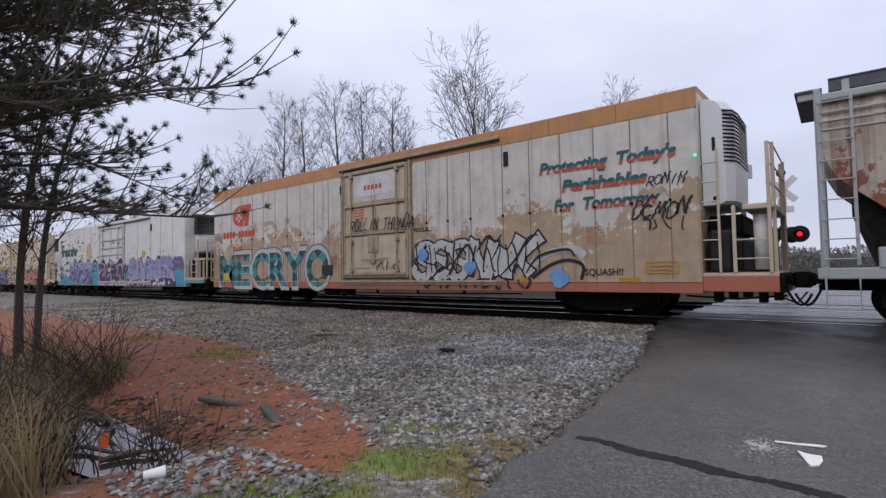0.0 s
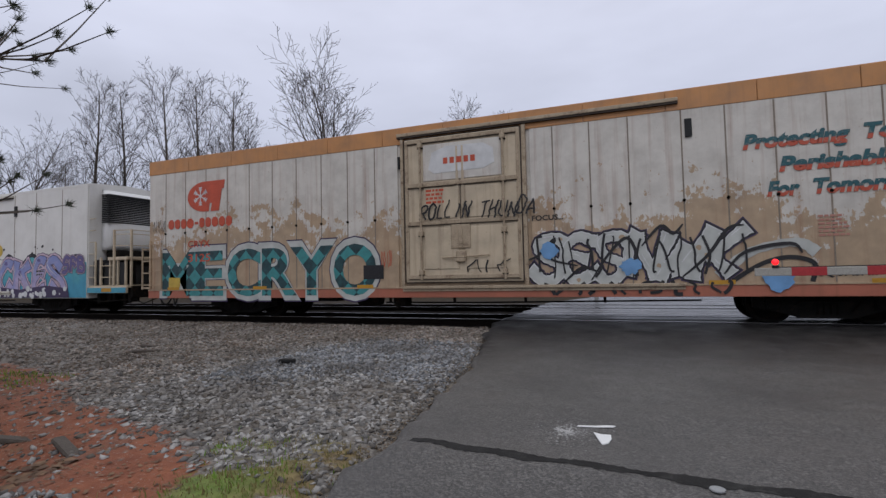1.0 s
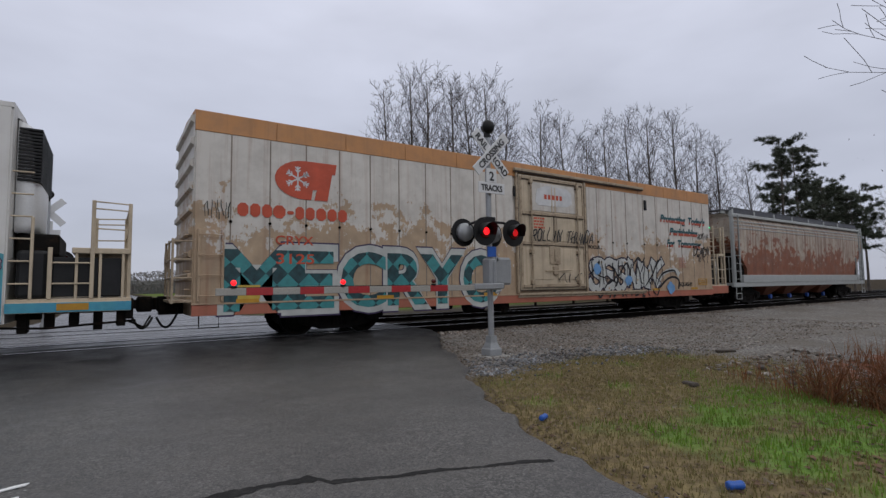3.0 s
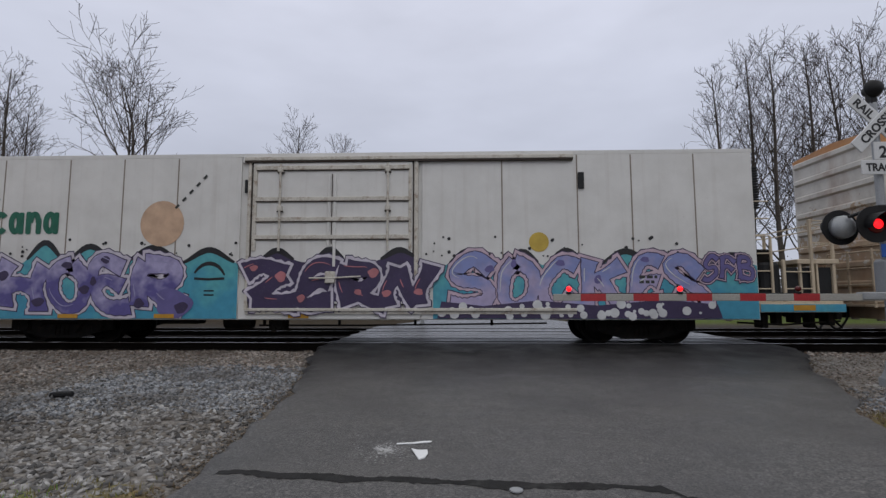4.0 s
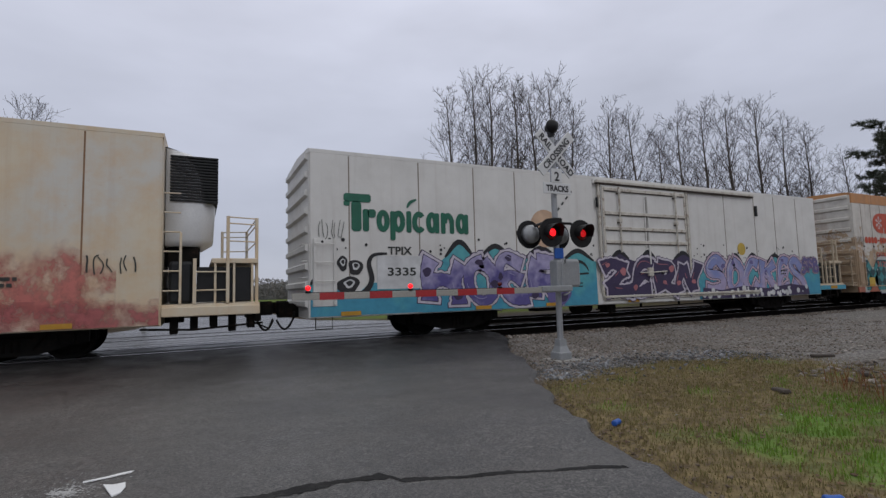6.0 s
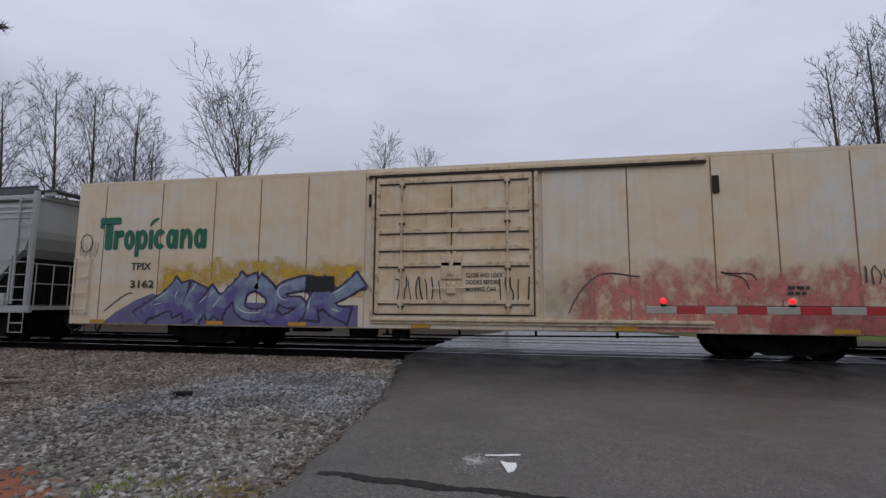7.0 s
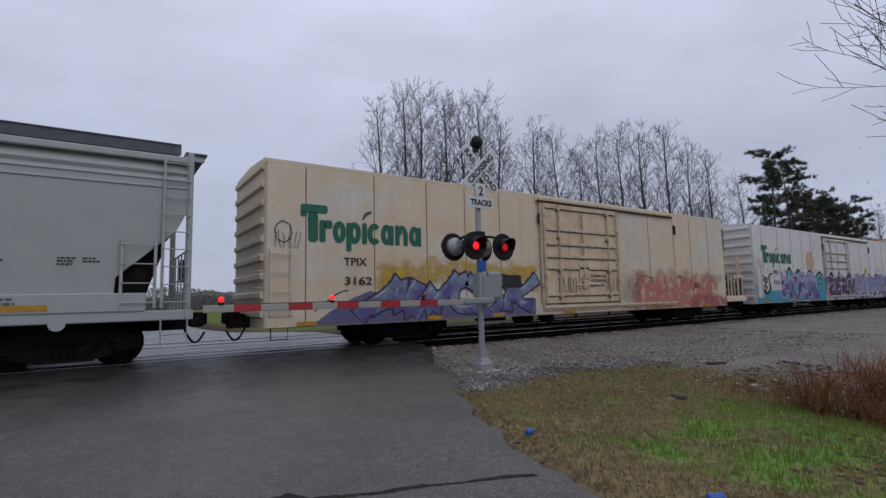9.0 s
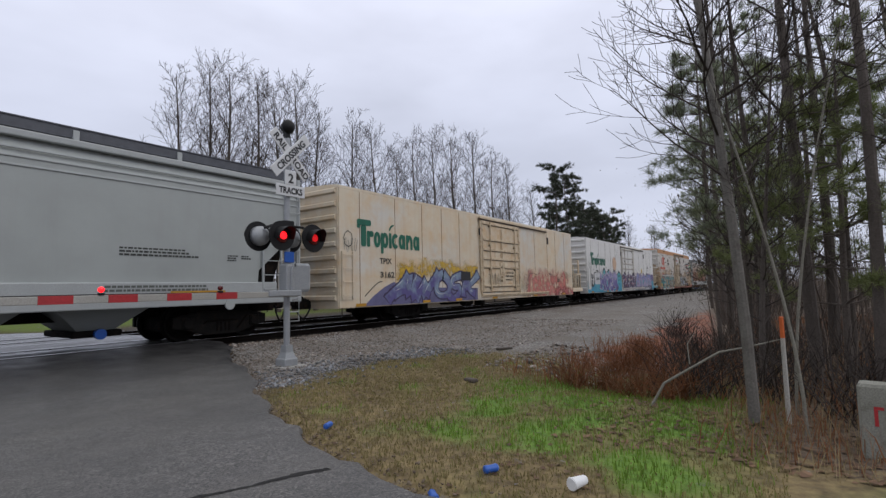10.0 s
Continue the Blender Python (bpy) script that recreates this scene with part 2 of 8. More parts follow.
def let_light_through(m, colour, share=0.45):
    """Thin leaves pass light: part of the surface is translucent."""
    t = m.node_tree
    out = next(n for n in t.nodes if n.type == "OUTPUT_MATERIAL")
    tr, mx = t.nodes.new("ShaderNodeBsdfTranslucent"), t.nodes.new("ShaderNodeMixShader")
    tr.inputs[0].default_value = (*colour, 1)
    mx.inputs[0].default_value = share
    t.links.new(t.nodes["Principled BSDF"].outputs[0], mx.inputs[1])
    t.links.new(tr.outputs[0], mx.inputs[2])
    t.links.new(mx.outputs[0], out.inputs[0])


let_light_through(M["needle"], (0.26, 0.30, 0.19), 0.5)
let_light_through(M["needle_lite"], (0.20, 0.25, 0.09))
M["red_lamp"] = glow("lit_red_lens", (1.0, 0.012, 0.018), 1.6)
M["red_dim"] = glow("dark_red_lens", (0.075, 0.006, 0.006), 0.10)
M["red_lamp_soft"] = glow("half_lit_red_lens", (0.75, 0.012, 0.016), 0.55)
M["green_lamp"] = glow("green_indicator", (0.05, 0.8, 0.3), 1.4)

# ---- mesh helpers ----


class Mesh:
    """Collects vertices and faces; cheap to grow."""

    def __init__(self):
        self.v, self.f = [], []

    def add(self, verts, faces):
        k = len(self.v)
        self.v.extend(verts)
        self.f.extend([tuple(i + k for i in f) for f in faces])
        return self

    def box(self, x0, x1, y0, y1, z0, z1, c=0.0):
        """A box, its upright edges and top edges cut by c."""
        if c <= 0:
            v = [(x, y, z) for z in (z0, z1) for x, y in ((x0, y0), (x1, y0), (x1, y1), (x0, y1))]
            return self.add(v, [(3, 2, 1, 0), (4, 5, 6, 7), (0, 1, 5, 4), (1, 2, 6, 5), (2, 3, 7, 6), (3, 0, 4, 7)])
        c = min(c, (x1 - x0) * 0.4, (y1 - y0) * 0.4, (z1 - z0) * 0.4)
        ring = lambda d, z: [(x0 + c + d, y0 + d, z), (x1 - c - d, y0 + d, z), (x1 - d, y0 + c + d, z), (x1 - d, y1 - c - d, z),
                             (x1 - c - d, y1 - d, z), (x0 + c + d, y1 - d, z), (x0 + d, y1 - c - d, z), (x0 + d, y0 + c + d, z)]
        v = ring(c * 0.5, z0) + ring(0, z0 + c) + ring(0, z1 - c) + ring(c * 0.5, z1)
        f = [tuple(range(7, -1, -1)), tuple(range(24, 32))]
        for a in (0, 8, 16):
            f += [(a + i, a + (i + 1) % 8, a + 8 + (i + 1) % 8, a + 8 + i) for i in range(8)]
        return self.add(v, f)

    def tube(self, pts, radii, n=6, cap=True):
        """A round bar along points, its radius one number or one a point."""
        pts = [Vector(p) for p in pts]
        if isinstance(radii, (int, float)):
            radii = [radii] * len(pts)
        k = len(self.v)
        up = Vector((0.31, 0.17, 0.93))
        for i, p in enumerate(pts):
            d = (pts[min(i + 1, len(pts) - 1)] - pts[max(i - 1, 0)]).normalized()
            a = d.cross(up)
            if a.length < 1e-3:
                a = d.cross(Vector((1, 0, 0)))
            a.normalize()
            b = d.cross(a)
            for j in range(n):
                w = 2 * math.pi * j / n
                self.v.append(tuple(p + (a * math.cos(w) + b * math.sin(w)) * radii[i]))
        for i in range(len(pts) - 1):
            for j in range(n):
                q = k + i * n
                self.f.append((q + j, q + (j + 1) % n, q + n + (j + 1) % n, q + n + j))
        if cap:
            self.f.append(tuple(k + j for j in range(n - 1, -1, -1)))
            q = k + (len(pts) - 1) * n
            self.f.append(tuple(q + j for j in range(n)))
        return self

    def prism(self, outline, y0, y1):
        """An outline in x and z drawn out from y0 to y1."""
        n = len(outline)
        v = [(x, y0, z) for x, z in outline] + [(x, y1, z) for x, z in outline]
        f = [tuple(range(n)), tuple(range(2 * n - 1, n - 1, -1))]
        f += [(i, i + n, (i + 1) % n + n, (i + 1) % n) for i in range(n)]
        return self.add(v, f)

    def loft(self, rings):
        """Closed rings of equal count joined in a row, ends shut."""
        n = len(rings[0])
        k = len(self.v)
        for r in rings:
            self.v.extend([tuple(p) for p in r])
        for i in range(len(rings) - 1):
            q = k + i * n
            self.f += [(q + j, q + (j + 1) % n, q + n + (j + 1) % n, q + n + j) for j in range(n)]
        self.f.append(tuple(k + j for j in range(n - 1, -1, -1)))
        self.f.append(tuple(k + (len(rings) - 1) * n + j for j in range(n)))
        return self

    def data(self, name, material, smooth=False):
        me = bpy.data.meshes.new(name)
        me.from_pydata(self.v, [], self.f)
        me.materials.append(material)
        bm = bmesh.new()
        bm.from_mesh(me)
        if len(bm.verts) < 60000:
            bmesh.ops.recalc_face_normals(bm, faces=bm.faces)
        bm.to_mesh(me)
        bm.free()
        if smooth:
            me.polygons.foreach_set("use_smooth", [True] * len(me.polygons))
        me.update()
        return me


def part(name, mesh, material, parent, label="", smooth=False):
    ob = new(name, mesh.data(name, material, smooth) if isinstance(mesh, Mesh) else mesh)
    ob.parent = parent
    return tagged(ob, label)


def thing(name, m, label, category, group="", kind=""):
    ob = new(name)
    ob.empty_display_size = 0.2
    ob.matrix_basis = m
    return tagged(ob, label, category, group, kind)


def solid(name, mesh, material, label, category, group="", kind="", smooth=False, m=None):
    ob = new(name, mesh.data(name, material, smooth) if isinstance(mesh, Mesh) else mesh)
    if m is not None:
        ob.matrix_basis = m
    return tagged(ob, label, category, group, kind)


def lettering(text, size, material, width=None, bold=0.0, shear=0.0, align="LEFT", deep=0.0015):
    """Words as a flat mesh in x and z, their foot at z = 0, facing -y."""
    cu = bpy.data.curves.new("words", "FONT")
    cu.body, cu.size, cu.extrude, cu.offset, cu.shear, cu.resolution_u = text, size / 0.70, deep, bold, shear, 4
    cu.align_x = align
    ob = bpy.data.objects.new("words", cu)
    scene.collection.objects.link(ob)
    me = bpy.data.meshes.new_from_object(ob)
    bpy.data.objects.remove(ob)
    bpy.data.curves.remove(cu)
    co = np.empty(len(me.vertices) * 3)
    me.vertices.foreach_get("co", co)
    co = co.reshape(-1, 3)
    if width:
        w = co[:, 0].max() - co[:, 0].min()
        co[:, 0] = (co[:, 0] - (co[:, 0].min() if align == "LEFT" else 0)) * width / w
    co = np.c_[co[:, 0], -co[:, 2], co[:, 1]]
    me.vertices.foreach_set("co", co.ravel())
    me.materials.clear()
    me.materials.append(material)
    me.update()
    return me


def shifted(me, x, y, z):
    me.transform(Matrix.Translation((x, y, z)))
    return me


def disc(mesh, cx, cz, r, y0, y1, n=20, rz=None):
    rz = rz or r
    return mesh.prism([(cx + r * math.cos(2 * math.pi * i / n), cz + rz * math.sin(2 * math.pi * i / n)) for i in range(n)], y0, y1)


def stroke(mesh, pts, w, y, taper=False):
    """A flat painted stroke along points in x and z, with round-ish joints."""
    pts = [Vector((p[0], p[1])) for p in pts]
    L, Rr = [], []
    for i, p in enumerate(pts):
        d = (pts[min(i + 1, len(pts) - 1)] - pts[max(i - 1, 0)])
        if d.length < 1e-6:
            d = Vector((1, 0))
        d.normalize()
        ww = w * (0.35 + 0.65 * math.sin(math.pi * (i + 0.35) / (len(pts) - 0.3))) if taper else w
        nrm = Vector((-d.y, d.x)) * ww / 2
        L.append(p + nrm)
        Rr.append(p - nrm)
    k = len(mesh.v)
    for a, b in zip(L, Rr):
        mesh.v += [(a.x, y, a.y), (b.x, y, b.y)]
    for i in range(len(pts) - 1):
        mesh.f.append((k + 2 * i, k + 2 * i + 1, k + 2 * i + 3, k + 2 * i + 2))
    return mesh

# ---- ground ----
FACE, TRACK, TRACK2 = 12.0, 13.58, 17.95
LEFT_EDGE = [(-60, -2.2), (2.0, -2.2), (3.74, -2.26), (4.8, -2.38), (7.4, -2.66), (9.5, -3.05), (11.0, -3.36), (12.2, -3.5), (20.5, -3.4), (26, -2.4), (400, -2.0)]
RIGHT_EDGE = [(-60, 3.25), (2.4, 3.3), (3.15, 3.42), (4.96, 4.12), (5.61, 4.48), (6.75, 5.02), (7.9, 5.8), (10.4, 6.85), (11.2, 7.5), (12.2, 7.7), (20.5, 7.6), (26, 5.6), (400, 5.2)]
ROAD_Z = [(-60, -0.27), (7.5, -0.26), (9.5, -0.20), (11.4, -0.06), (12.5, -0.012), (20, -0.012), (22, -0.05), (34, -0.32), (400, -0.4)]


def smooth(a, b, x):
    t = np.clip((x - a) / (b - a), 0, 1)
    return t * t * (3 - 2 * t)


def ripple(x, y, s):
    return (np.sin(x * 1.7 * s + 1.3 * np.sin(y * 0.9 * s)) + np.sin(y * 2.1 * s + 1.1 * np.sin(x * 1.3 * s + 2)) + np.sin((x + y) * 3.1 * s + 0.5) * 0.5) / 2.5


def edges(y):
    return (np.interp(y, *zip(*LEFT_EDGE)), np.interp(y, *zip(*RIGHT_EDGE)))


def height(x, y):
    z = np.full_like(x, -0.29)
    z = z + 0.13 * smooth(9.6, 12.1, y) - 0.16 * smooth(20, 22.5, y)
    z = z - 0.58 * np.exp(-((y - 2.2) / 1.15) ** 2) * smooth(-4.3, -6.2, x)
    z = z - 0.30 * np.exp(-((y - 2.0) / 1.6) ** 2) * smooth(6.6, 9.0, x)
    z = z + 0.022 * ripple(x, y, 1.1) + 0.012 * ripple(y, x, 3.7)
    z = z + 0.25 * smooth(-1.0, -8, y) * smooth(4.2, 9, np.abs(x))
    lo, hi = edges(y)
    rz = np.interp(y, *zip(*ROAD_Z))
    inside = smooth(-0.25, 0.1, np.minimum(x - lo, hi - x))
    return z * (1 - inside) + (np.minimum(z, rz) - 0.07) * inside


def masks(x, y):
    n1, n2 = ripple(x, y, 0.9), ripple(x + 7, y - 3, 2.3)
    wob = 0.45 * n1 + 0.25 * n2
    clay = smooth(-2.9, -3.7, x + wob) * smooth(0.6, 1.4, y + wob) * smooth(0.45, -0.45, y - 3.8 + 0.37 * (x + 4.9) + 0.5 * wob) * smooth(6.4, 5.4, y + 0.4 * wob)
    clay = np.maximum(clay, 0.75 * smooth(7.4, 8.6, x + wob) * smooth(0.4, 1.2, y) * smooth(4.4, 3.4, y + wob))
    grass = smooth(-3.9, -3.2, x + wob) * smooth(0, 1, y) * smooth(4.4, 3.5, y + wob) * (x < 0) * (0.15 + 0.75 * smooth(-0.6, 0.4, ripple(x + 2, y, 3.3)))
    grass = np.maximum(grass, smooth(3.0, 3.5, x) * smooth(11.2, 9.4, x + wob) * smooth(6.9, 6.0, y + wob - 0.05 * x))
    grass = np.maximum(grass, 0.8 * smooth(24, 28, y + wob))
    grass = np.maximum(grass, 0.45 * smooth(-0.3, -1.2, y + wob))
    green = np.clip(smooth(-2.6, -2.9, x) * (x < 0) * 0.6 + smooth(4.1, 3.0, y + 0.6 * n1) * smooth(4.2, 4.9, x + wob) * smooth(9.4, 8, x) * smooth(0.0, 0.6, y) + 0.35 * smooth(0.3, 0.9, n2), 0, 1)
    green = green * smooth(22, 20, y) * (0.25 + 0.75 * smooth(-0.45, 0.55, ripple(x - 3, y + 5, 3.1) + 0.7 * n2))
    green = np.maximum(green, 0.7 * smooth(24, 30, y) * smooth(6, 9, x) * smooth(40, 22, x))
    return clay, grass, green


def axis_steps(fine0, fine1, step, far, grow=1.22):
    a = list(np.arange(fine0, fine1, step))
    d, lo, hi = step, a[0], a[-1]
    left, right = [], []
    while hi < far:
        d *= grow
        lo, hi = lo - d, hi + d
        left.append(lo), right.append(hi)
    return np.array(left[::-1] + a + right)


def ground_material():
    n = Nodes("gravel_clay_and_grass")
    at = n.t.nodes.new("ShaderNodeAttribute")
    at.attribute_name = "cover"
    sp = n.t.nodes.new("ShaderNodeSeparateColor")
    n.link(at.outputs["Color"], sp.inputs[0])
    vor = n.t.nodes.new("ShaderNodeTexVoronoi")
    vor.inputs["Scale"].default_value = 22
    n.link(n.tc.outputs["Object"], vor.inputs["Vector"])
    vv = n.t.nodes.new("ShaderNodeSeparateColor")
    n.link(vor.outputs["Color"], vv.inputs[0])
    stone = n.mix(vv.outputs[0], (0.09, 0.083, 0.076), (0.35, 0.33, 0.31))
    stone = n.mix(n.band(n.noise(0.6, 5), 0.4, 0.65, 0, 0.75), stone, (0.155, 0.13, 0.105))
    stone = n.mix(n.band(vor.outputs["Distance"], 0.3, 0.75, 0, 0.6), stone, (0.06, 0.055, 0.05))
    at2 = n.t.nodes.new("ShaderNodeAttribute")
    at2.attribute_name = "leaves"
    mould = n.mix(n.band(n.noise(16, 6, 0.7), 0.35, 0.65), (0.055, 0.038, 0.026), (0.17, 0.125, 0.085))
    mould = n.mix(n.band(n.noise(1.2, 4), 0.4, 0.7, 0, 0.6), mould, (0.075, 0.05, 0.035))
    clay = n.mix(n.band(n.noise(5, 6), 0.3, 0.7), (0.165, 0.050, 0.024), (0.26, 0.088, 0.042))
    clay = n.mix(n.band(n.noise(1.3, 5), 0.45, 0.7, 0, 0.55), clay, (0.11, 0.062, 0.040))
    clay = n.mix(n.band(n.noise(30, 3), 0.62, 0.7, 0, 0.7), clay, (0.33, 0.29, 0.25))
    straw = n.mix(n.band(n.noise(9, 6), 0.35, 0.65), (0.095, 0.066, 0.032), (0.22, 0.165, 0.075))
    lawn = n.mix(n.band(n.noise(12, 5), 0.3, 0.7), (0.070, 0.145, 0.015), (0.15, 0.27, 0.035))
    turf = n.mix(sp.outputs[2], straw, lawn)
    edge = n.band(n.noise(3.5, 7, 0.75), 0.3, 0.7, -0.62, 0.62)
    col = n.mix(n.band(n.math("ADD", sp.outputs[0], edge), 0.4, 0.65), stone, clay)
    col = n.mix(n.band(n.math("ADD", sp.outputs[1], edge), 0.4, 0.65), col, turf)
    col = n.mix(n.band(n.math("ADD", at2.outputs["Fac"], edge), 0.4, 0.65), col, mould)
    # Track bed: dark ballast with the cars' shade put into its colour
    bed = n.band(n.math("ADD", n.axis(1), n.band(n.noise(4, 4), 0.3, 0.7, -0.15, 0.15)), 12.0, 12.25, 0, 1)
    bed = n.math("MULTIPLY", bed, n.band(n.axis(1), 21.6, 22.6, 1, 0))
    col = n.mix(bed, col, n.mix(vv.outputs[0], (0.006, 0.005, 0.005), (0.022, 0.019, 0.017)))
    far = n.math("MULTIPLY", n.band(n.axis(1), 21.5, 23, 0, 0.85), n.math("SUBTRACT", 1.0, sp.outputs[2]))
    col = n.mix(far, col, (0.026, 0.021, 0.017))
    n.bump(n.math("ADD", n.noise(26, 5), vv.outputs[1]), 0.6, 0.02)
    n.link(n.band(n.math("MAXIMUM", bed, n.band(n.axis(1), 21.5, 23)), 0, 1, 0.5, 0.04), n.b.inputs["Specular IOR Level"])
    return n.done(col, 0.9)


def make_ground():
    xs = axis_steps(-14, 16, 0.16, 1500)
    ys = axis_steps(-2, 13, 0.16, 1500)
    X, Y = np.meshgrid(xs, ys)
    Z = height(X, Y)
    nx, ny = len(xs), len(ys)
    v = np.c_[X.ravel(), Y.ravel(), Z.ravel()]
    i = np.arange(nx * ny).reshape(ny, nx)
    f = np.c_[i[:-1, :-1].ravel(), i[:-1, 1:].ravel(), i[1:, 1:].ravel(), i[1:, :-1].ravel()]
    me = bpy.data.meshes.new("ground")
    me.from_pydata(v.tolist(), [], f.tolist())
    c = me.attributes.new("cover", "FLOAT_COLOR", "POINT")
    a, b, g = masks(X.ravel(), Y.ravel())
    c.data.foreach_set("color", np.c_[a, b, g, np.ones_like(a)].ravel())
    lv = me.attributes.new("leaves", "FLOAT", "POINT")
    xr, yr = X.ravel(), Y.ravel()
    wood = smooth(4.7, 5.7, xr + 0.4 * ripple(xr, yr, 1.2)) * smooth(1.0, 0.1, yr - 0.12 * (xr - 6) + 0.3 * ripple(xr, yr, 1.7))
    ditch = smooth(-4.2, -5.2, xr) * smooth(2.0, 1.2, yr)
    lv.data.foreach_set("value", np.clip(wood + ditch, 0, 1))
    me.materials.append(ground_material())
    me.polygons.foreach_set("use_smooth", [True] * len(me.polygons))
    me.update()
    solid("ground", me, None, "grey gravel, red clay and thin winter grass", "ground", kind="structure")


make_ground()


def asphalt():
    n = Nodes("worn_asphalt")
    grit = n.t.nodes.new("ShaderNodeTexVoronoi")
    grit.inputs["Scale"].default_value = 62
    n.link(n.tc.outputs["Object"], grit.inputs["Vector"])
    gs = n.t.nodes.new("ShaderNodeSeparateColor")
    n.link(grit.outputs["Color"], gs.inputs[0])
    col = n.mix(n.math("POWER", gs.outputs[0], 1.8), (0.030, 0.0295, 0.0295), (0.26, 0.25, 0.24))
    col = n.mix(n.band(n.noise(32, 6, 0.8), 0.32, 0.68, 0, 0.6), col, (0.055, 0.054, 0.054))
    col = n.mix(n.band(n.noise(6, 5, 0.65), 0.35, 0.7, 0, 0.4), col, (0.066, 0.064, 0.064))
    col = n.mix(n.band(n.noise(0.8, 5), 0.35, 0.7, 0, 0.55), col, (0.046, 0.045, 0.046))
    col = n.mix(n.band(n.noise(1.0, 5, 0.6, (0.35, 1.6, 1)), 0.5, 0.75, 0, 0.5), col, (0.098, 0.093, 0.088))
    col = n.mix(n.band(n.noise(75, 2), 0.64, 0.70, 0, 0.8), col, (0.26, 0.25, 0.24))
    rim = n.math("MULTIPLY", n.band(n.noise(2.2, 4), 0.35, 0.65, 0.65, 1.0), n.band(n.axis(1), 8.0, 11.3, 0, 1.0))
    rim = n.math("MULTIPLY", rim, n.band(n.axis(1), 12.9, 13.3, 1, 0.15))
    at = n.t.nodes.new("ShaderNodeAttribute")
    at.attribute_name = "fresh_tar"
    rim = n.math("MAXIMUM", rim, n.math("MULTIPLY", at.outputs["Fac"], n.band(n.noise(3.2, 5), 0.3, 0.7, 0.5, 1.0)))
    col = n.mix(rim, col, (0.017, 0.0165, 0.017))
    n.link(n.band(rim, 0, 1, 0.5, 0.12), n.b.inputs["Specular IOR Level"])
    # dark streaks along x, from y 12.7 on
    dark_streaks = n.math("MULTIPLY", n.band(n.noise(1.2, 5, 0.6, (0.12, 2.4, 1)), 0.42, 0.58, 0, 0.85), n.band(n.axis(1), 12.7, 13.4))
    col = n.mix(dark_streaks, col, (0.018, 0.0175, 0.018))
    n.bump(n.noise(60, 5, 0.7), 0.7, 0.012)
    wet = n.math("SUBTRACT", n.band(n.axis(1), 13.0, 14.6, 0.0, 0.26), n.math("MULTIPLY", dark_streaks, 0.28))
    return n.done(col, n.math("SUBTRACT", n.band(n.noise(1.4, 4), 0.3, 0.7, 0.36, 0.54), wet))


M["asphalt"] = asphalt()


def make_road():
    ys = np.unique(np.r_[np.arange(-60, 0, 2.0), np.arange(0, 30, 0.2), np.arange(30, 400, 6.0)])
    m = Mesh()
    across = [0, 0.008, 0.02, 0.04, 0.07, 0.11, 0.2, 0.3, 0.4, 0.5, 0.6, 0.7, 0.8, 0.89, 0.93, 0.96, 0.98, 0.992, 1]
    cols = len(across) - 1
    rng = np.random.default_rng(5)
    v, f, tar = [], [], []
    for y in ys:
        lo, hi = edges(y)
        lo += 0.05 * math.sin(y * 5.1) + 0.04 * rng.standard_normal() * (y < 12)
        hi += 0.05 * math.sin(y * 4.3 + 1) + 0.03 * rng.standard_normal() * (y < 12)
        z = float(np.interp(y, *zip(*ROAD_Z)))
        for k in range(cols + 1):
            u = across[k]
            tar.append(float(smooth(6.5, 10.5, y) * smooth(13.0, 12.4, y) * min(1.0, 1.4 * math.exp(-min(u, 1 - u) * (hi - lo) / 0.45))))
            v.append((lo + (hi - lo) * u, y, z + 0.02 * math.sin(math.pi * u) * (y < 9) - (0.06 if k in (0, cols) and y < 12 else 0)))
    w = cols + 1
    for r in range(len(ys) - 1):
        for k in range(cols):
            a = r * w + k
            f.append((a, a + 1, a + 1 + w, a + w))
    m.add(v, f)
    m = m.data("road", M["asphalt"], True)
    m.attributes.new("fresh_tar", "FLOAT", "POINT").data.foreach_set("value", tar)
    solid("road", m, None, "worn grey asphalt road over the crossing", "road", kind="structure")


make_road()


def road_z(x, y):
    lo, hi = edges(y)
    u = (x - lo) / (hi - lo)
    return float(np.interp(y, *zip(*ROAD_Z)) + (0.02 * math.sin(math.pi * min(max(u, 0), 1)) if y < 9 else 0))


# ---- tracks ----
def make_track(name, yc, x0, x1, n_ties, label):
    root = thing(name, pose(0, 0, 0), label, "track", kind="structure")
    for s in (-0.7525, 0.7525):
        web = Mesh()
        y = yc + s
        web.box(x0, x1, y - 0.07, y + 0.07, -0.17, -0.155).box(x0, x1, y - 0.012, y + 0.012, -0.155, -0.045).box(x0, x1, y - 0.034, y + 0.034, -0.045, -0.006, 0.006)
        rail = part("rail", web, M["rail_side"], root, "rusty steel rail")
        part("rail_head", Mesh().box(x0, x1, y - 0.030, y + 0.030, -0.006, 0.004), M["rail"], rail, "polished rail head")
    tie = Mesh().box(-0.115, 0.115, -1.3, 1.3, -0.18, 0.0, 0.012).data("tie", M["tie"])
    rng = random.Random(3)
    step = 0.53
    for k in range(n_ties):
        x = -48 + k * step
        if -3.2 < x < 7.3:
            continue
        t = new("tie", tie)
        t.parent = root
        t.matrix_basis = pose(x + rng.uniform(-0.03, 0.03), yc + rng.uniform(-0.04, 0.04), -0.16 + rng.uniform(-0.012, 0.008), 0, 0, rng.uniform(-1.2, 1.2))


make_track("track_near", TRACK, -300, 300, 215, "railway track with dark timber ties on ballast")
make_track("track_far", TRACK2, -300, 300, 215, "second railway track behind the train")

# ---- train ----
SPEED, START = 8.44, -23.75
KEYED, WHEELS = [], []


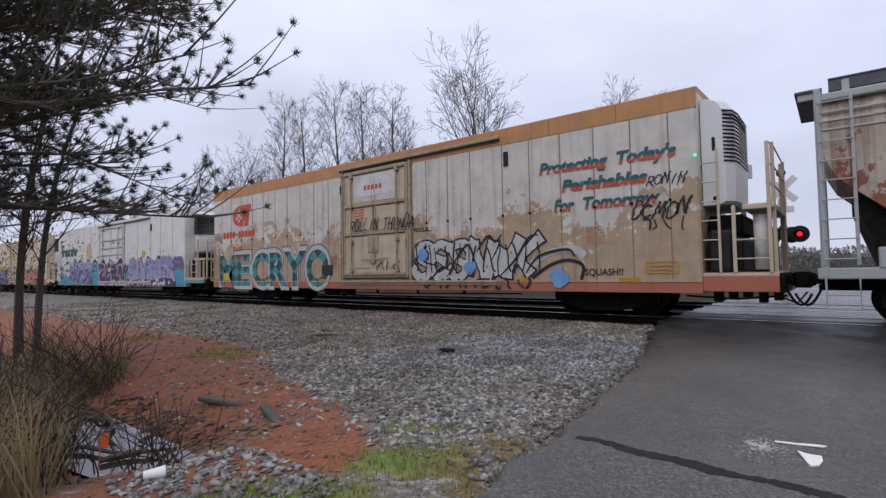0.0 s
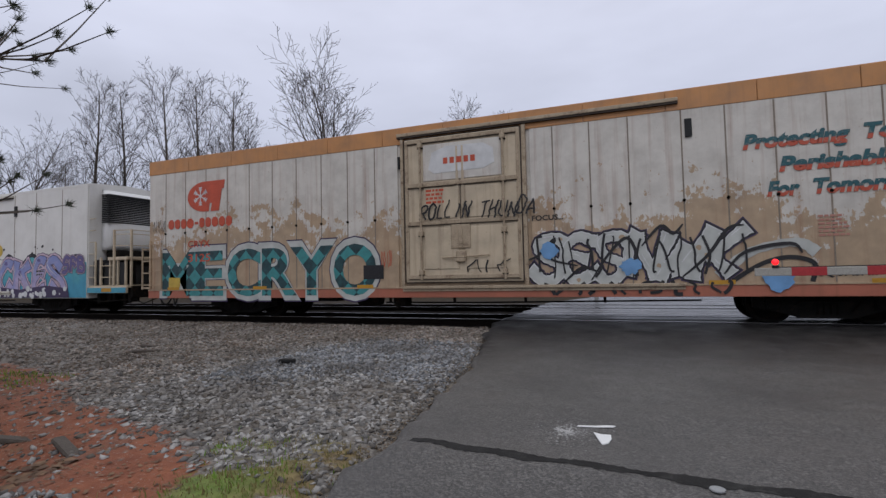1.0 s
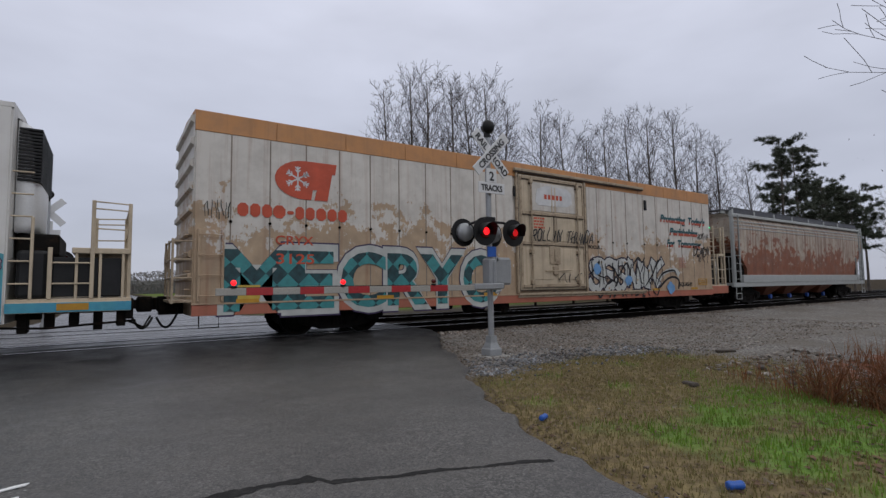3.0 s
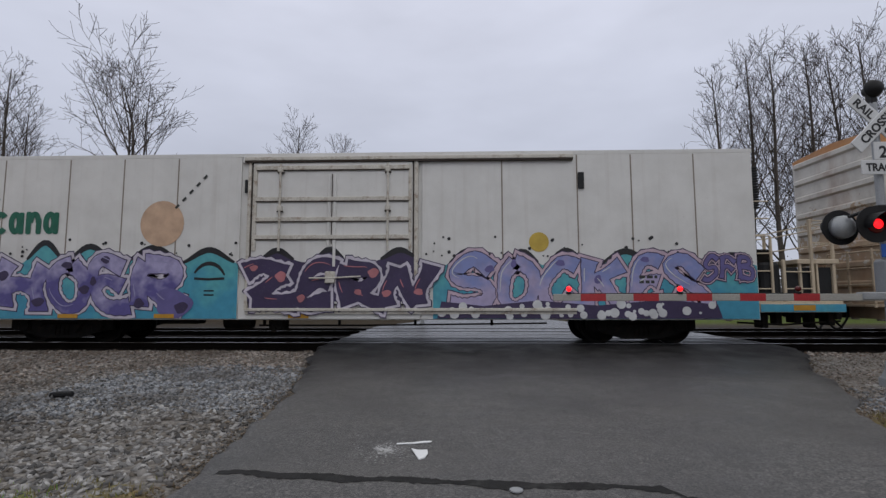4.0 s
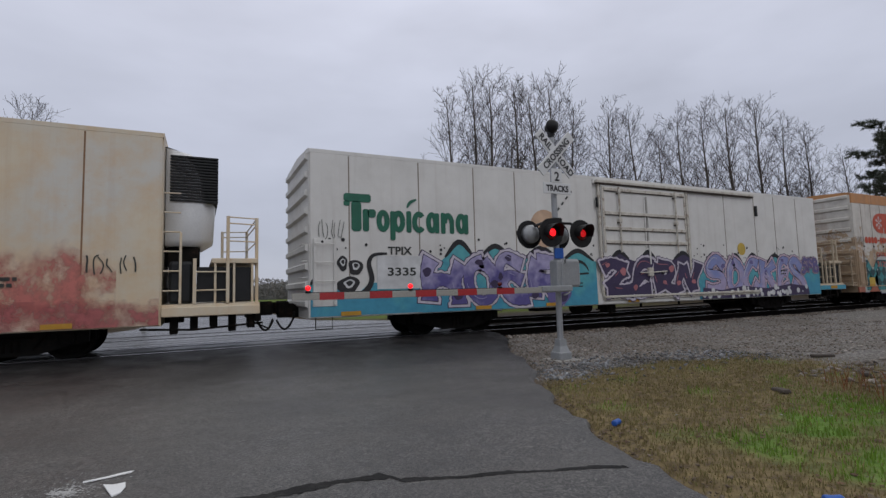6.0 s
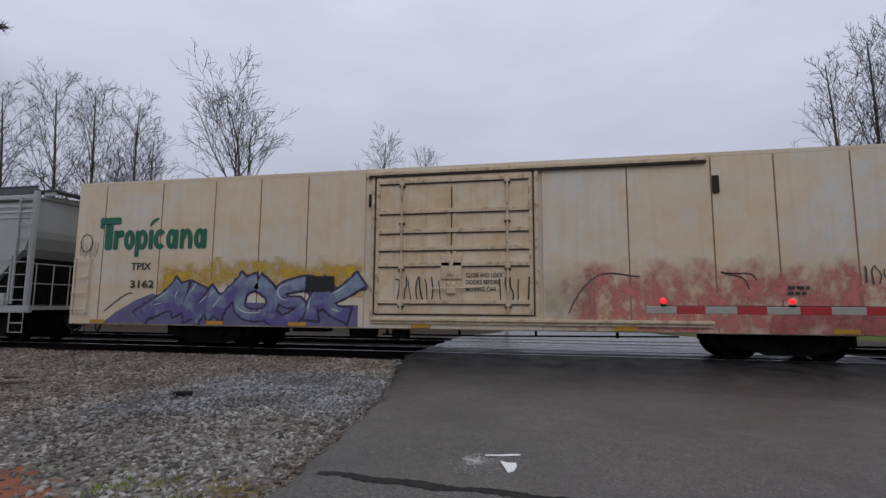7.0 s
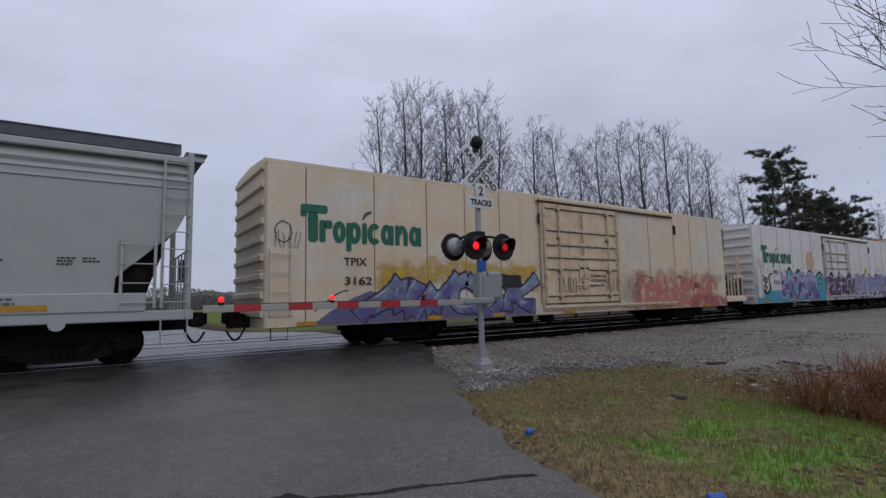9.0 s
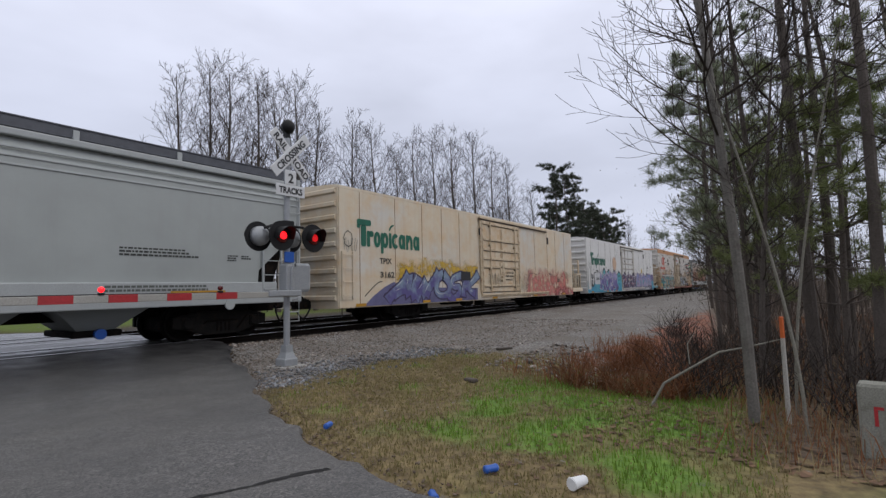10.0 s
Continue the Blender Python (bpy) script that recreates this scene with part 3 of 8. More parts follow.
def at(t, offset):
    return pose(START + SPEED * t + offset, FACE, 0)


def wheelset_mesh():
    rings = []
    prof = [(0.0, 0.09), (0.08, 0.09), (0.09, 0.33), (0.03, 0.40), (0.03, 0.455), (0.05, 0.46), (0.13, 0.465), (0.14, 0.49), (0.17, 0.49), (0.17, 0.40), (0.12, 0.34), (0.13, 0.10), (0.75, 0.085)]
    prof = prof + [(1.505 - a, r) for a, r in prof[::-1][1:]]
    n = 28
    for a, r in prof:
        rings.append([(r * math.cos(2 * math.pi * j / n), a, r * math.sin(2 * math.pi * j / n)) for j in range(n)])
    return Mesh().loft(rings)


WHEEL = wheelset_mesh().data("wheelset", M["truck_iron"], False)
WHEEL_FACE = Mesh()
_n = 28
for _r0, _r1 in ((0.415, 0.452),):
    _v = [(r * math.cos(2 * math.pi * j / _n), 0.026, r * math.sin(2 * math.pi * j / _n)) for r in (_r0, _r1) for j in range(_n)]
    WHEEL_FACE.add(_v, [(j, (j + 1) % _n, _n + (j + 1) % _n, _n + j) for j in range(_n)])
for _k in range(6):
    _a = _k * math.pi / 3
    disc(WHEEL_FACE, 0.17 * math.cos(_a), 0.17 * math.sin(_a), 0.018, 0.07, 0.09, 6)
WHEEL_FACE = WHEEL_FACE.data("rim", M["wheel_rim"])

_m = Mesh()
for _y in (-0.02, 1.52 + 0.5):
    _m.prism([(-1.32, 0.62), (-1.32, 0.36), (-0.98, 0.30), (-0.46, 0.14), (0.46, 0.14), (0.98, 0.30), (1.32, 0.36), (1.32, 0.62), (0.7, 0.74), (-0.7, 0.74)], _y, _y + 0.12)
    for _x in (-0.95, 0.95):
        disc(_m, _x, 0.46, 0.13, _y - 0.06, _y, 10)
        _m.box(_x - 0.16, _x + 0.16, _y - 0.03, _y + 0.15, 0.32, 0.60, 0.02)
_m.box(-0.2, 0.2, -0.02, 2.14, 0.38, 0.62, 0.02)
# added dark block stands in for the shade between the wheels
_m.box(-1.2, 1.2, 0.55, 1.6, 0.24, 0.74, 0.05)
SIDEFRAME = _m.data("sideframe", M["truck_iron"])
_m = Mesh()
for _y in (-0.06, 2.06):
    for _x in (-0.17, -0.06, 0.06, 0.17):
        for _k in range(7):
            _m.tube([(_x - 0.03, _y + 0.06, 0.22 + _k * 0.035), (_x + 0.03, _y + 0.03, 0.235 + _k * 0.035)], 0.014, 5)
SPRINGS = _m.data("springs", M["rail_side"])
_m = Mesh()
_m.tube([(-0.75, 0.1, 0.25), (-0.45, -0.05, 0.5), (0.4, -0.05, 0.5)], 0.02, 5).tube([(0.42, -0.07, 0.28), (0.7, -0.07, 0.62)], 0.022, 5)
BRAKE_ROD = _m.data("brake_rod", M["rail_side"])


def truck(car, x, sill=0.66):
    t = new("truck")
    t.parent = car
    t.empty_display_size = 0.2
    t.matrix_basis = pose(x, 0.52, 0)
    tagged(t, "black cast four-wheel truck")
    part("sideframe", SIDEFRAME, None, t)
    tagged(part("springs", SPRINGS, None, t), kind="stuff")
    # bolster, plus a longer dark block in place of shade under the car
    part("bolster_shade_block", Mesh().box(-0.85, 0.85, 0.10, 2.0, 0.60, sill, 0.02).box(-1.25, 1.25, 0.45, 1.7, 0.30, sill - 0.02, 0.02), M["under"], t)
    part("brake_rod", BRAKE_ROD, None, t, "dark brake rod")
    for dx in (-0.92, 0.92):
        w = part("wheelset", WHEEL, None, t)
        w.matrix_basis = pose(dx, 0.31, 0.46)
        WHEELS.append((w, dx, 0.31))
    return t


def coupler(car, x0, x1, yc, name="coupler"):
    s = 1 if x1 > x0 else -1
    m = Mesh()
    a, b = sorted((x0, x1 - s * 0.3))
    m.box(a, b, yc - 0.11, yc + 0.11, 0.78, 0.98, 0.02)
    a, b = sorted((x1 - s * 0.32, x1))
    m.box(a, b, yc - 0.17, yc + 0.15, 0.70, 1.05, 0.05)
    m.box(min(x1 - s * 0.1, x1 + s * 0.08), max(x1 - s * 0.1, x1 + s * 0.08), yc - 0.05, yc + 0.12, 0.74, 1.02, 0.03)
    c = part(name, m, M["under"], car, "black knuckle coupler")
    h = Mesh()
    pts = [(x0 + s * 0.05, yc - 0.35, 0.78)]
    for k in range(1, 11):
        u = k / 10
        pts.append((x0 + (x1 - x0) * u, yc - 0.35 + 0.2 * u, 0.75 - 0.42 * math.sin(math.pi * u * 0.86)))
    h.tube(pts, 0.028, 6)
    part("brake_hose", h, M["black_paint"], car, "black rubber brake hose")
    return c


def ladder(car, x, w, z0, z1, n, y, material, label=""):
    m = Mesh()
    for k in range(n):
        z = z0 + (z1 - z0) * k / (n - 1)
        m.tube([(x, y + 0.07, z), (x, y, z), (x + w, y, z), (x + w, y + 0.07, z)], 0.013, 5)
    m.box(x - 0.03, x + 0.03, y + 0.03, y + 0.09, z0 - 0.12, z1 + 0.12, 0.01)
    m.box(x + w - 0.03, x + w + 0.03, y + 0.03, y + 0.09, z0 - 0.12, z1 + 0.12, 0.01)
    return part("ladder", m, material, car, label)


def end_ribs(car, L, W, z0, z1, material, right):
    """Horizontal pressed ribs on an end wall."""
    root_x = L if right else 0.0
    s = 1 if right else -1
    for k in range(9):
        z = z0 + 0.35 + (z1 - z0 - 0.55) * k / 8
        d = s * 0.075
        m = Mesh().prism([(root_x, z - 0.10), (root_x + d, z - 0.055), (root_x + d, z + 0.055), (root_x, z + 0.10)], 0.12, W - 0.12)
        part("end_rib", m, material, car)


def platform(car, L, W, material, unit_material, tall, dark_top, P=1.95, U=1.0):
    """The working platform at one end: deck, posts, rails, cooling unit, fuel tank."""
    part("deck", Mesh().box(L, L + P, 0.06, W - 0.06, 0.98, 1.06, 0.01), material, car)
    part("deck_beam", Mesh().box(L, L + P, 0.0, 0.10, 0.66 if tall else 0.80, 1.0, 0.015), M["red_sill"] if tall else material, car)
    part("deck_beam", Mesh().box(L, L + P, W - 0.10, W, 0.66, 1.0, 0.015), material, car)
    part("end_sill", Mesh().box(L + P - 0.1, L + P + 0.05, 0.2, W - 0.2, 0.62, 1.04, 0.02), M["under"], car)
    x1 = min(1.28, P - 0.12)
    top = 3.75 if tall else 3.0
    mid = 2.38 if tall else 1.94
    for x, y, z1 in ((0.62, 0.03, mid + 0.1), (x1, 0.03, top), (P - 0.05, 0.2, top), (P - 0.05, W - 0.3, top), (x1, W - 0.1, top)):
        part("post", Mesh().box(L + x - 0.035, L + x + 0.035, y, y + 0.07, 1.06, z1, 0.008), material, car)
    for z in (1.35, 1.75):
        part("guard_rail", Mesh().tube([(L + 0.62, 0.05, z), (L + x1, 0.05, z)], 0.016, 6), material, car)
    for z in (mid + 0.5, mid + 0.9, top - 0.02):
        part("guard_rail", Mesh().tube([(L + x1, 0.06, z), (L + P - 0.05, 0.24, z), (L + P - 0.05, W - 0.27, z), (L + x1, W - 0.06, z)], 0.016, 6), material, car)
    part("upper_deck", Mesh().box(L + min(0.95, P - 0.6), L + P - 0.03, 0.06, W - 0.12, mid, mid + 0.11, 0.015), material, car)
    for k in range(6):
        part("rung", Mesh().tube([(L + 0.02, 0.06, 1.35 + 0.42 * k), (L + 0.34, 0.06, 1.35 + 0.42 * k)], 0.016, 6), material, car)
    part("ladder_rail", Mesh().box(L + 0.32, L + 0.37, 0.03, 0.09, 1.06, 3.75 if tall else 2.6, 0.01), material, car)
    for k in range(3):
        a, b = L + 0.66 + k * (P - 0.80) / 3, L + 0.62 + (k + 1) * (P - 0.80) / 3
        if not tall:
            part("bay_panel", Mesh().box(a, b, 0.14, 0.20, 1.10, mid - 0.08, 0.015), M["black_grille"], car, "dark louvred side panel")
            part("bay_frame", Mesh().box(b, b + 0.05, 0.08, 0.16, 1.06, mid, 0.008), material, car)
    part("air_reservoir", Mesh().tube([(L + P - 0.30, 0.42, 1.12), (L + P - 0.30, 0.42, mid - 0.1)], 0.15, 14), M["white_steel"] if tall else M["under"], car, "", True)
    gear = Mesh()
    for k in range(5):
        gear.box(L + 0.15 + k * P / 5, L + 0.15 + k * P / 5 + 0.16, 0.25 + 0.1 * (k % 2), 0.6, 0.42 + 0.06 * (k % 3), 0.80, 0.02)
    gear.tube([(L - 0.4, 0.3, 0.55), (L + 0.6, 0.22, 0.50), (L + P + 0.1, 0.35, 0.58)], 0.025, 6).tube([(L + P - 0.1, 0.3, 0.60), (L + P + 0.25, 0.5, 0.42), (L + P + 0.4, 1.0, 0.62)], 0.02, 6)
    tagged(part("brake_gear", gear, M["under"], car, "dark brake gear under the deck"), kind="stuff")
    # cooling unit hung on the end wall
    u0, u1 = (0.28 if tall else 0.5), W - 0.5
    hull = []
    for z, d in (((2.55, 0.80), (2.62, 0.97), (3.3, 1.0), (4.35, 1.0), (4.66, 0.94), (4.85, 0.76), (4.94, 0.42)) if tall else ((2.35, 0.75), (2.5, 0.98), (3.3, 1.02), (3.9, 0.98), (4.2, 0.85), (4.5, 0.55), (4.58, 0.12))):
        hull.append([(L + 0.02, u0 + 0.0, z), (L + U * (d - 0.3) + 0.02, u0, z), (L + U * (d - 0.06) + 0.02, u0 + 0.22, z), (L + U * d + 0.02, u0 + 0.55, z), (L + U * d + 0.02, u1 - 0.55, z), (L + U * (d - 0.06) + 0.02, u1 - 0.22, z), (L + U * (d - 0.3) + 0.02, u1, z), (L + 0.02, u1, z)])
    unit = part("cooling_unit", Mesh().loft(hull), unit_material, car, "white plastic refrigeration unit", not tall)
    if dark_top:
        lo, hi = 3.35, 4.42
        m = Mesh()
        for k in range(16):
            z = lo + (hi - lo) * k / 16
            m.box(L + 0.1 * U, L + 1.06 * U + 0.02, u0 - 0.04, u1 + 0.04, z, z + 0.045, 0.01)
        part("grille", m, M["black_grille"], unit, "black slatted grille")
    else:
        m = Mesh()
        for k in range(14):
            z = 3.5 + k * 0.085
            m.tube([(L + U * 0.70, u0 - 0.02, z), (L + U * 0.96, u0 + 0.17, z), (L + U * 1.03, u0 + 0.55, z), (L + U * 1.03, u1 - 0.5, z)], 0.022, 4)
        part("grille", m, M["black_grille"], unit, "black slatted grille")
        part("panel_latch", Mesh().box(L + U * 0.35, L + U * 0.45, u0 - 0.03, u0 + 0.02, 3.75, 4.05, 0.02), M["black_grille"], unit)
        part("panel_latch", Mesh().box(L + U * 0.33, L + U * 0.5, u0 - 0.03, u0 + 0.02, 2.62, 2.74, 0.02), M["black_grille"], unit)
    part("motor_bay", Mesh().box(L + 0.05, L + 0.72, 0.62, W - 0.6, 1.9, 2.34, 0.04), M["under"], car)
    part("fuel_tank", Mesh().box(L + 0.12, L + 0.58, 0.1, W - 0.1, 1.08, 1.98, 0.06), M["black_grille"], car, "black plastic fuel tank")
    m = Mesh()
    for k in range(int((P - 0.7) / 0.2)):
        m.box(L + 0.66 + k * 0.2, L + 0.80 + k * 0.2, W - 0.5, W - 0.44, 1.08, 1.98)
    part("louvre", m, M["black_grille"], car)
    part("battery_box", Mesh().box(L + P - 0.7, L + P - 0.15, 0.5, 1.2, 1.08, 1.75, 0.04), M["black_grille"], car)


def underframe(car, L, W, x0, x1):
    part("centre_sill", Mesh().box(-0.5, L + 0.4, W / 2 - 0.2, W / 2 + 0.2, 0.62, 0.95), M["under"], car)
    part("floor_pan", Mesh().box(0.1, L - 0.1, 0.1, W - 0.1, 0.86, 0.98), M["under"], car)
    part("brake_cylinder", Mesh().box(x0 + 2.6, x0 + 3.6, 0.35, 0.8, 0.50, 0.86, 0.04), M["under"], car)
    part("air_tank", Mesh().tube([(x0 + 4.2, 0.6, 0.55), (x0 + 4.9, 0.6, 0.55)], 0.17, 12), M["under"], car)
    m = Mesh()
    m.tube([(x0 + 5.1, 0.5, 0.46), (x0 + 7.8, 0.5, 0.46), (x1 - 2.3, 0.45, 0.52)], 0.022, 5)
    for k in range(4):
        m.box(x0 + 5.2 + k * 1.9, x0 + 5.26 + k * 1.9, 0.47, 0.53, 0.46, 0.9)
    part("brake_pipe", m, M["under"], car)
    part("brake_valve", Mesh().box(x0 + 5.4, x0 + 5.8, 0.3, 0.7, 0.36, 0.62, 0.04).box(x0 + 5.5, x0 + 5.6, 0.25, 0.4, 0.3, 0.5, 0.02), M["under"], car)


def side_panels(car, seams, z0, z1, material, skip=(), seam=None):
    for a, b in zip(seams[:-1], seams[1:]):
        if any(s <= (a + b) / 2 <= e for s, e in skip):
            continue
        part("side_panel", Mesh().box(a + 0.007, b - 0.007, 0.0, 0.05, z0, z1, 0.006), material, car)
    for b in seams[1:-1]:
        if not any(s < b < e for s, e in skip):
            part("seam_strip", Mesh().box(b - 0.016, b + 0.016, -0.006, 0.02, z0 + 0.02, z1 - 0.02, 0.004), seam or M["seam"], car)


def plug_door(car, x0, x1, z0, z1, material, cross, rods, track1, track_z, steel, rod_z=None):
    d = part("door", Mesh().box(x0, x1, -0.05, 0.04, z0, z1, 0.02), material, car, "plug door with lock rods")
    for z in cross:
        part("door_rail", Mesh().box(x0 + 0.1, x1 - 0.08, -0.10, -0.05, z - 0.05, z + 0.05, 0.012), steel, d)
        # dark strip: the shadow under the rail, added as a thin box
        part("rail_shade_strip", Mesh().box(x0 + 0.1, x1 - 0.08, -0.09, -0.05, z - 0.070, z - 0.051, 0.004), M["dark_line"], d)
    rz = rod_z or z0 + 0.05
    for x in rods:
        part("lock_rod", Mesh().tube([(x, -0.125, rz), (x, -0.125, z1 - 0.05)], 0.03, 7), steel, d)
        for z in (z0 + 0.25, (z0 * 2 + z1) / 3, (z0 + 2 * z1) / 3, z1 - 0.2):
            if z > rz:
                part("rod_bracket", Mesh().box(x - 0.06, x + 0.06, -0.165, -0.05, z - 0.06, z + 0.06, 0.012), steel, d)
                # dark strip below the bracket
                part("bracket_dark_strip", Mesh().box(x - 0.075, x + 0.075, -0.12, -0.05, z - 0.085, z - 0.052, 0.006), M["dark_line"], d)
    xm = (x0 + x1) / 2
    part("door_post", Mesh().box(xm - 0.11, xm - 0.04, -0.08, -0.05, z0 + 1.4 * (rod_z is not None) + 0.9 * (rod_z is None), z1 - 0.3, 0.01), material, d)
    if rod_z is None:
        part("latch_box", Mesh().box(xm - 0.26, xm + 0.26, -0.10, -0.05, z0 + 0.85, z0 + 1.45, 0.015).box(xm - 0.05, xm + 0.05, -0.13, -0.10, z0 + 0.95, z0 + 1.35, 0.01), steel, d)
    part("post_gap", Mesh().box(xm - 0.012, xm + 0.012, -0.056, -0.05, z0 + 1.45, z1 - 0.3), M["dark_line"], d)
    part("door_post", Mesh().box(xm + 0.04, xm + 0.11, -0.08, -0.05, z0 + 0.9, z1 - 0.3, 0.01), material, d)
    part("handle", Mesh().tube([(xm - 0.5, -0.13, z0 + 0.62), (xm, -0.13, z0 + 0.62), (xm + 0.75, -0.13, z0 + 0.66)], 0.02, 6).box(xm - 0.12, xm + 0.12, -0.14, -0.05, z0 + 0.5, z0 + 0.78, 0.02), steel, d, "long steel door handle")
    part("door_frame", Mesh().box(x0 - 0.12, x0 - 0.04, -0.06, 0.03, z0 - 0.1, z1 + 0.05, 0.01), steel, car)
    part("door_frame", Mesh().box(x1 + 0.04, x1 + 0.14, -0.06, 0.03, z0 - 0.1, z1 + 0.05, 0.01), steel, car)
    part("door_edge", Mesh().box(x0 + 0.02, x0 + 0.12, -0.075, -0.05, max(z0 + 0.05, rz), z1 - 0.05, 0.01), steel, d)
    part("door_edge", Mesh().box(x1 - 0.10, x1 - 0.02, -0.075, -0.05, max(z0 + 0.05, rz), z1 - 0.05, 0.01), steel, d)
    part("door_track", Mesh().box(x0 - 0.2, track1, -0.11, 0.02, track_z - 0.05, track_z + 0.035, 0.01), steel, car)
    # dark strip along the track's underside
    part("track_dark_strip", Mesh().box(x0 - 0.2, track1, -0.09, 0.0, track_z - 0.095, track_z - 0.05), M["dark_line"], car)
    part("lower_track", Mesh().box(x0 - 0.1, track1, -0.10, 0.02, z0 - 0.17, z0 - 0.10, 0.01).box(x0 - 0.1, track1, -0.05, 0.0, z0 - 0.24, z0 - 0.17), steel, car)
    part("latch_plate", Mesh().box(x0 - 0.2, x0 - 0.14, -0.06, 0.0, z1 - 0.75, z1 - 0.42, 0.01), M["black_grille"], car)
    part("latch_plate", Mesh().box(track1 + 0.12, track1 + 0.26, -0.05, 0.0, z1 - 0.7, z1 - 0.3, 0.01), M["black_grille"], car)
    return d


def car_body(car, L, W, sill, top, material, roof_material):
    part("body", Mesh().box(0.0, L, 0.045, W - 0.0, sill, top - 0.12), material, car)
    r = []
    for x in (0.0, L):
        r.append([(x, 0.0, top - 0.12), (x, 0.0, top - 0.03), (x, 0.10, top), (x, W / 2, top + 0.10), (x, W - 0.10, top), (x, W, top - 0.03), (x, W, top - 0.12)])
    part("roof", Mesh().loft(r), roof_material, car)


def lettered(car, text, x, z, size, material, width=None, bold=0.0, y=-0.012, shear=0.0, label="", name="lettering"):
    return part(name, shifted(lettering(text, size, material, width, bold, shear), x, y, z), None, car, label)


def logo_word(car, x, z, w, h, material, letters):
    """A word mark as plain rounded bars: each letter (left, right, foot, head) in fractions of the word."""
    for a, b, z0, z1 in letters:
        m = Mesh()
        xa, xb, za, zb = x + a * w, x + b * w, z + z0 * h, z + z1 * h
        c = min(xb - xa, zb - za) * 0.3
        m.prism([(xa + c, za), (xb - c, za), (xb, za + c), (xb, zb - c), (xb - c, zb), (xa + c, zb), (xa, zb - c), (xa, za + c)], -0.014, -0.009)
        part("logo_bar", m, material, car, "plain orange-red logo bar")


def curve_pts(p, n=7):
    """Points on a soft curve through three or four control points."""
    out = []
    for k in range(n):
        t = k / (n - 1)
        q = [Vector(a) for a in p]
        while len(q) > 1:
            q = [q[i].lerp(q[i + 1], t) for i in range(len(q) - 1)]
        out.append((q[0].x, q[0].y))
    return out


def blob(mesh, cx, cz, rx, rz, y, rng, n=22):
    ph = rng.uniform(0, 6.3)
    mesh.prism([(cx + rx * (1 + 0.16 * math.sin(3 * a + ph)) * math.cos(a), cz + rz * (1 + 0.14 * math.sin(2 * a + 2 * ph)) * math.sin(a)) for a in np.linspace(0, 2 * math.pi, n, endpoint=False)], y, y + 0.0003)


GLYPH = {}
GLYPH["H"] = (((0.10, 0.0), (0.08, 0.5), (0.16, 1.0)), ((0.84, -0.02), (0.78, 0.45), (0.92, 0.96)), ((0.12, 0.42), (0.5, 0.55), (0.82, 0.48)))
GLYPH["O"] = (((0.5, 0.96), (0.14, 0.75), (0.1, 0.3), (0.45, 0.03), (0.85, 0.2), (0.9, 0.7), (0.5, 0.96)),)
GLYPH["E"] = (((0.92, 0.90), (0.4, 1.0), (0.12, 0.75), (0.14, 0.25), (0.45, 0.0), (0.95, 0.1)), ((0.14, 0.5), (0.45, 0.57), (0.8, 0.5)))
GLYPH["F"] = (((0.14, 0.0), (0.10, 0.5), (0.18, 0.95)), ((0.02, 0.9), (0.5, 0.98), (0.98, 0.86)), ((0.14, 0.46), (0.45, 0.55), (0.8, 0.46)))
GLYPH["R"] = (((0.15, 0.0), (0.12, 0.5), (0.2, 0.98)), ((0.2, 0.95), (0.7, 1.0), (0.88, 0.72), (0.6, 0.5), (0.2, 0.46)), ((0.42, 0.48), (0.68, 0.2), (1.0, 0.0)))
GLYPH["Z"] = (((0.08, 0.86), (0.5, 0.99), (0.92, 0.9)), ((0.9, 0.9), (0.5, 0.5), (0.1, 0.1)), ((0.08, 0.1), (0.5, 0.0), (0.98, 0.14)))
GLYPH["N"] = (((0.14, 0.0), (0.10, 0.5), (0.18, 1.0)), ((0.18, 0.95), (0.5, 0.5), (0.84, 0.05)), ((0.85, 0.0), (0.86, 0.5), (0.94, 1.0)))
GLYPH["S"] = (((0.94, 0.82), (0.55, 1.02), (0.12, 0.82), (0.3, 0.56), (0.78, 0.45), (0.88, 0.15), (0.45, -0.02), (0.04, 0.16)),)
GLYPH["C"] = (((0.94, 0.80), (0.5, 1.02), (0.12, 0.7), (0.12, 0.3), (0.5, -0.02), (0.96, 0.18)),)
GLYPH["K"] = (((0.14, 0.0), (0.10, 0.5), (0.2, 1.0)), ((0.95, 1.0), (0.55, 0.68), (0.2, 0.48)), ((0.38, 0.56), (0.68, 0.25), (1.05, 0.0)))
GLYPH["M"] = (((0.05, 0.0), (0.08, 0.5), (0.2, 0.98)), ((0.2, 0.98), (0.36, 0.55), (0.5, 0.3)), ((0.5, 0.3), (0.64, 0.6), (0.8, 0.98)), ((0.8, 0.98), (0.92, 0.5), (0.98, 0.0)))
GLYPH["W"] = (((0.02, 1.0), (0.12, 0.4), (0.27, 0.02)), ((0.27, 0.02), (0.42, 0.4), (0.5, 0.78)), ((0.5, 0.78), (0.6, 0.3), (0.73, 0.02)), ((0.73, 0.02), (0.88, 0.5), (1.0, 1.0)))
GLYPH["A"] = (((0.02, 0.0), (0.3, 0.6), (0.52, 1.0)), ((0.52, 1.0), (0.74, 0.5), (1.0, 0.0)), ((0.2, 0.30), (0.5, 0.36), (0.85, 0.28)))
GLYPH["B"] = (((0.15, 0.0), (0.12, 0.5), (0.2, 0.98)), ((0.15, 0.96), (0.7, 0.98), (0.8, 0.74), (0.25, 0.54)), ((0.25, 0.54), (0.9, 0.5), (0.85, 0.08), (0.14, 0.04)))
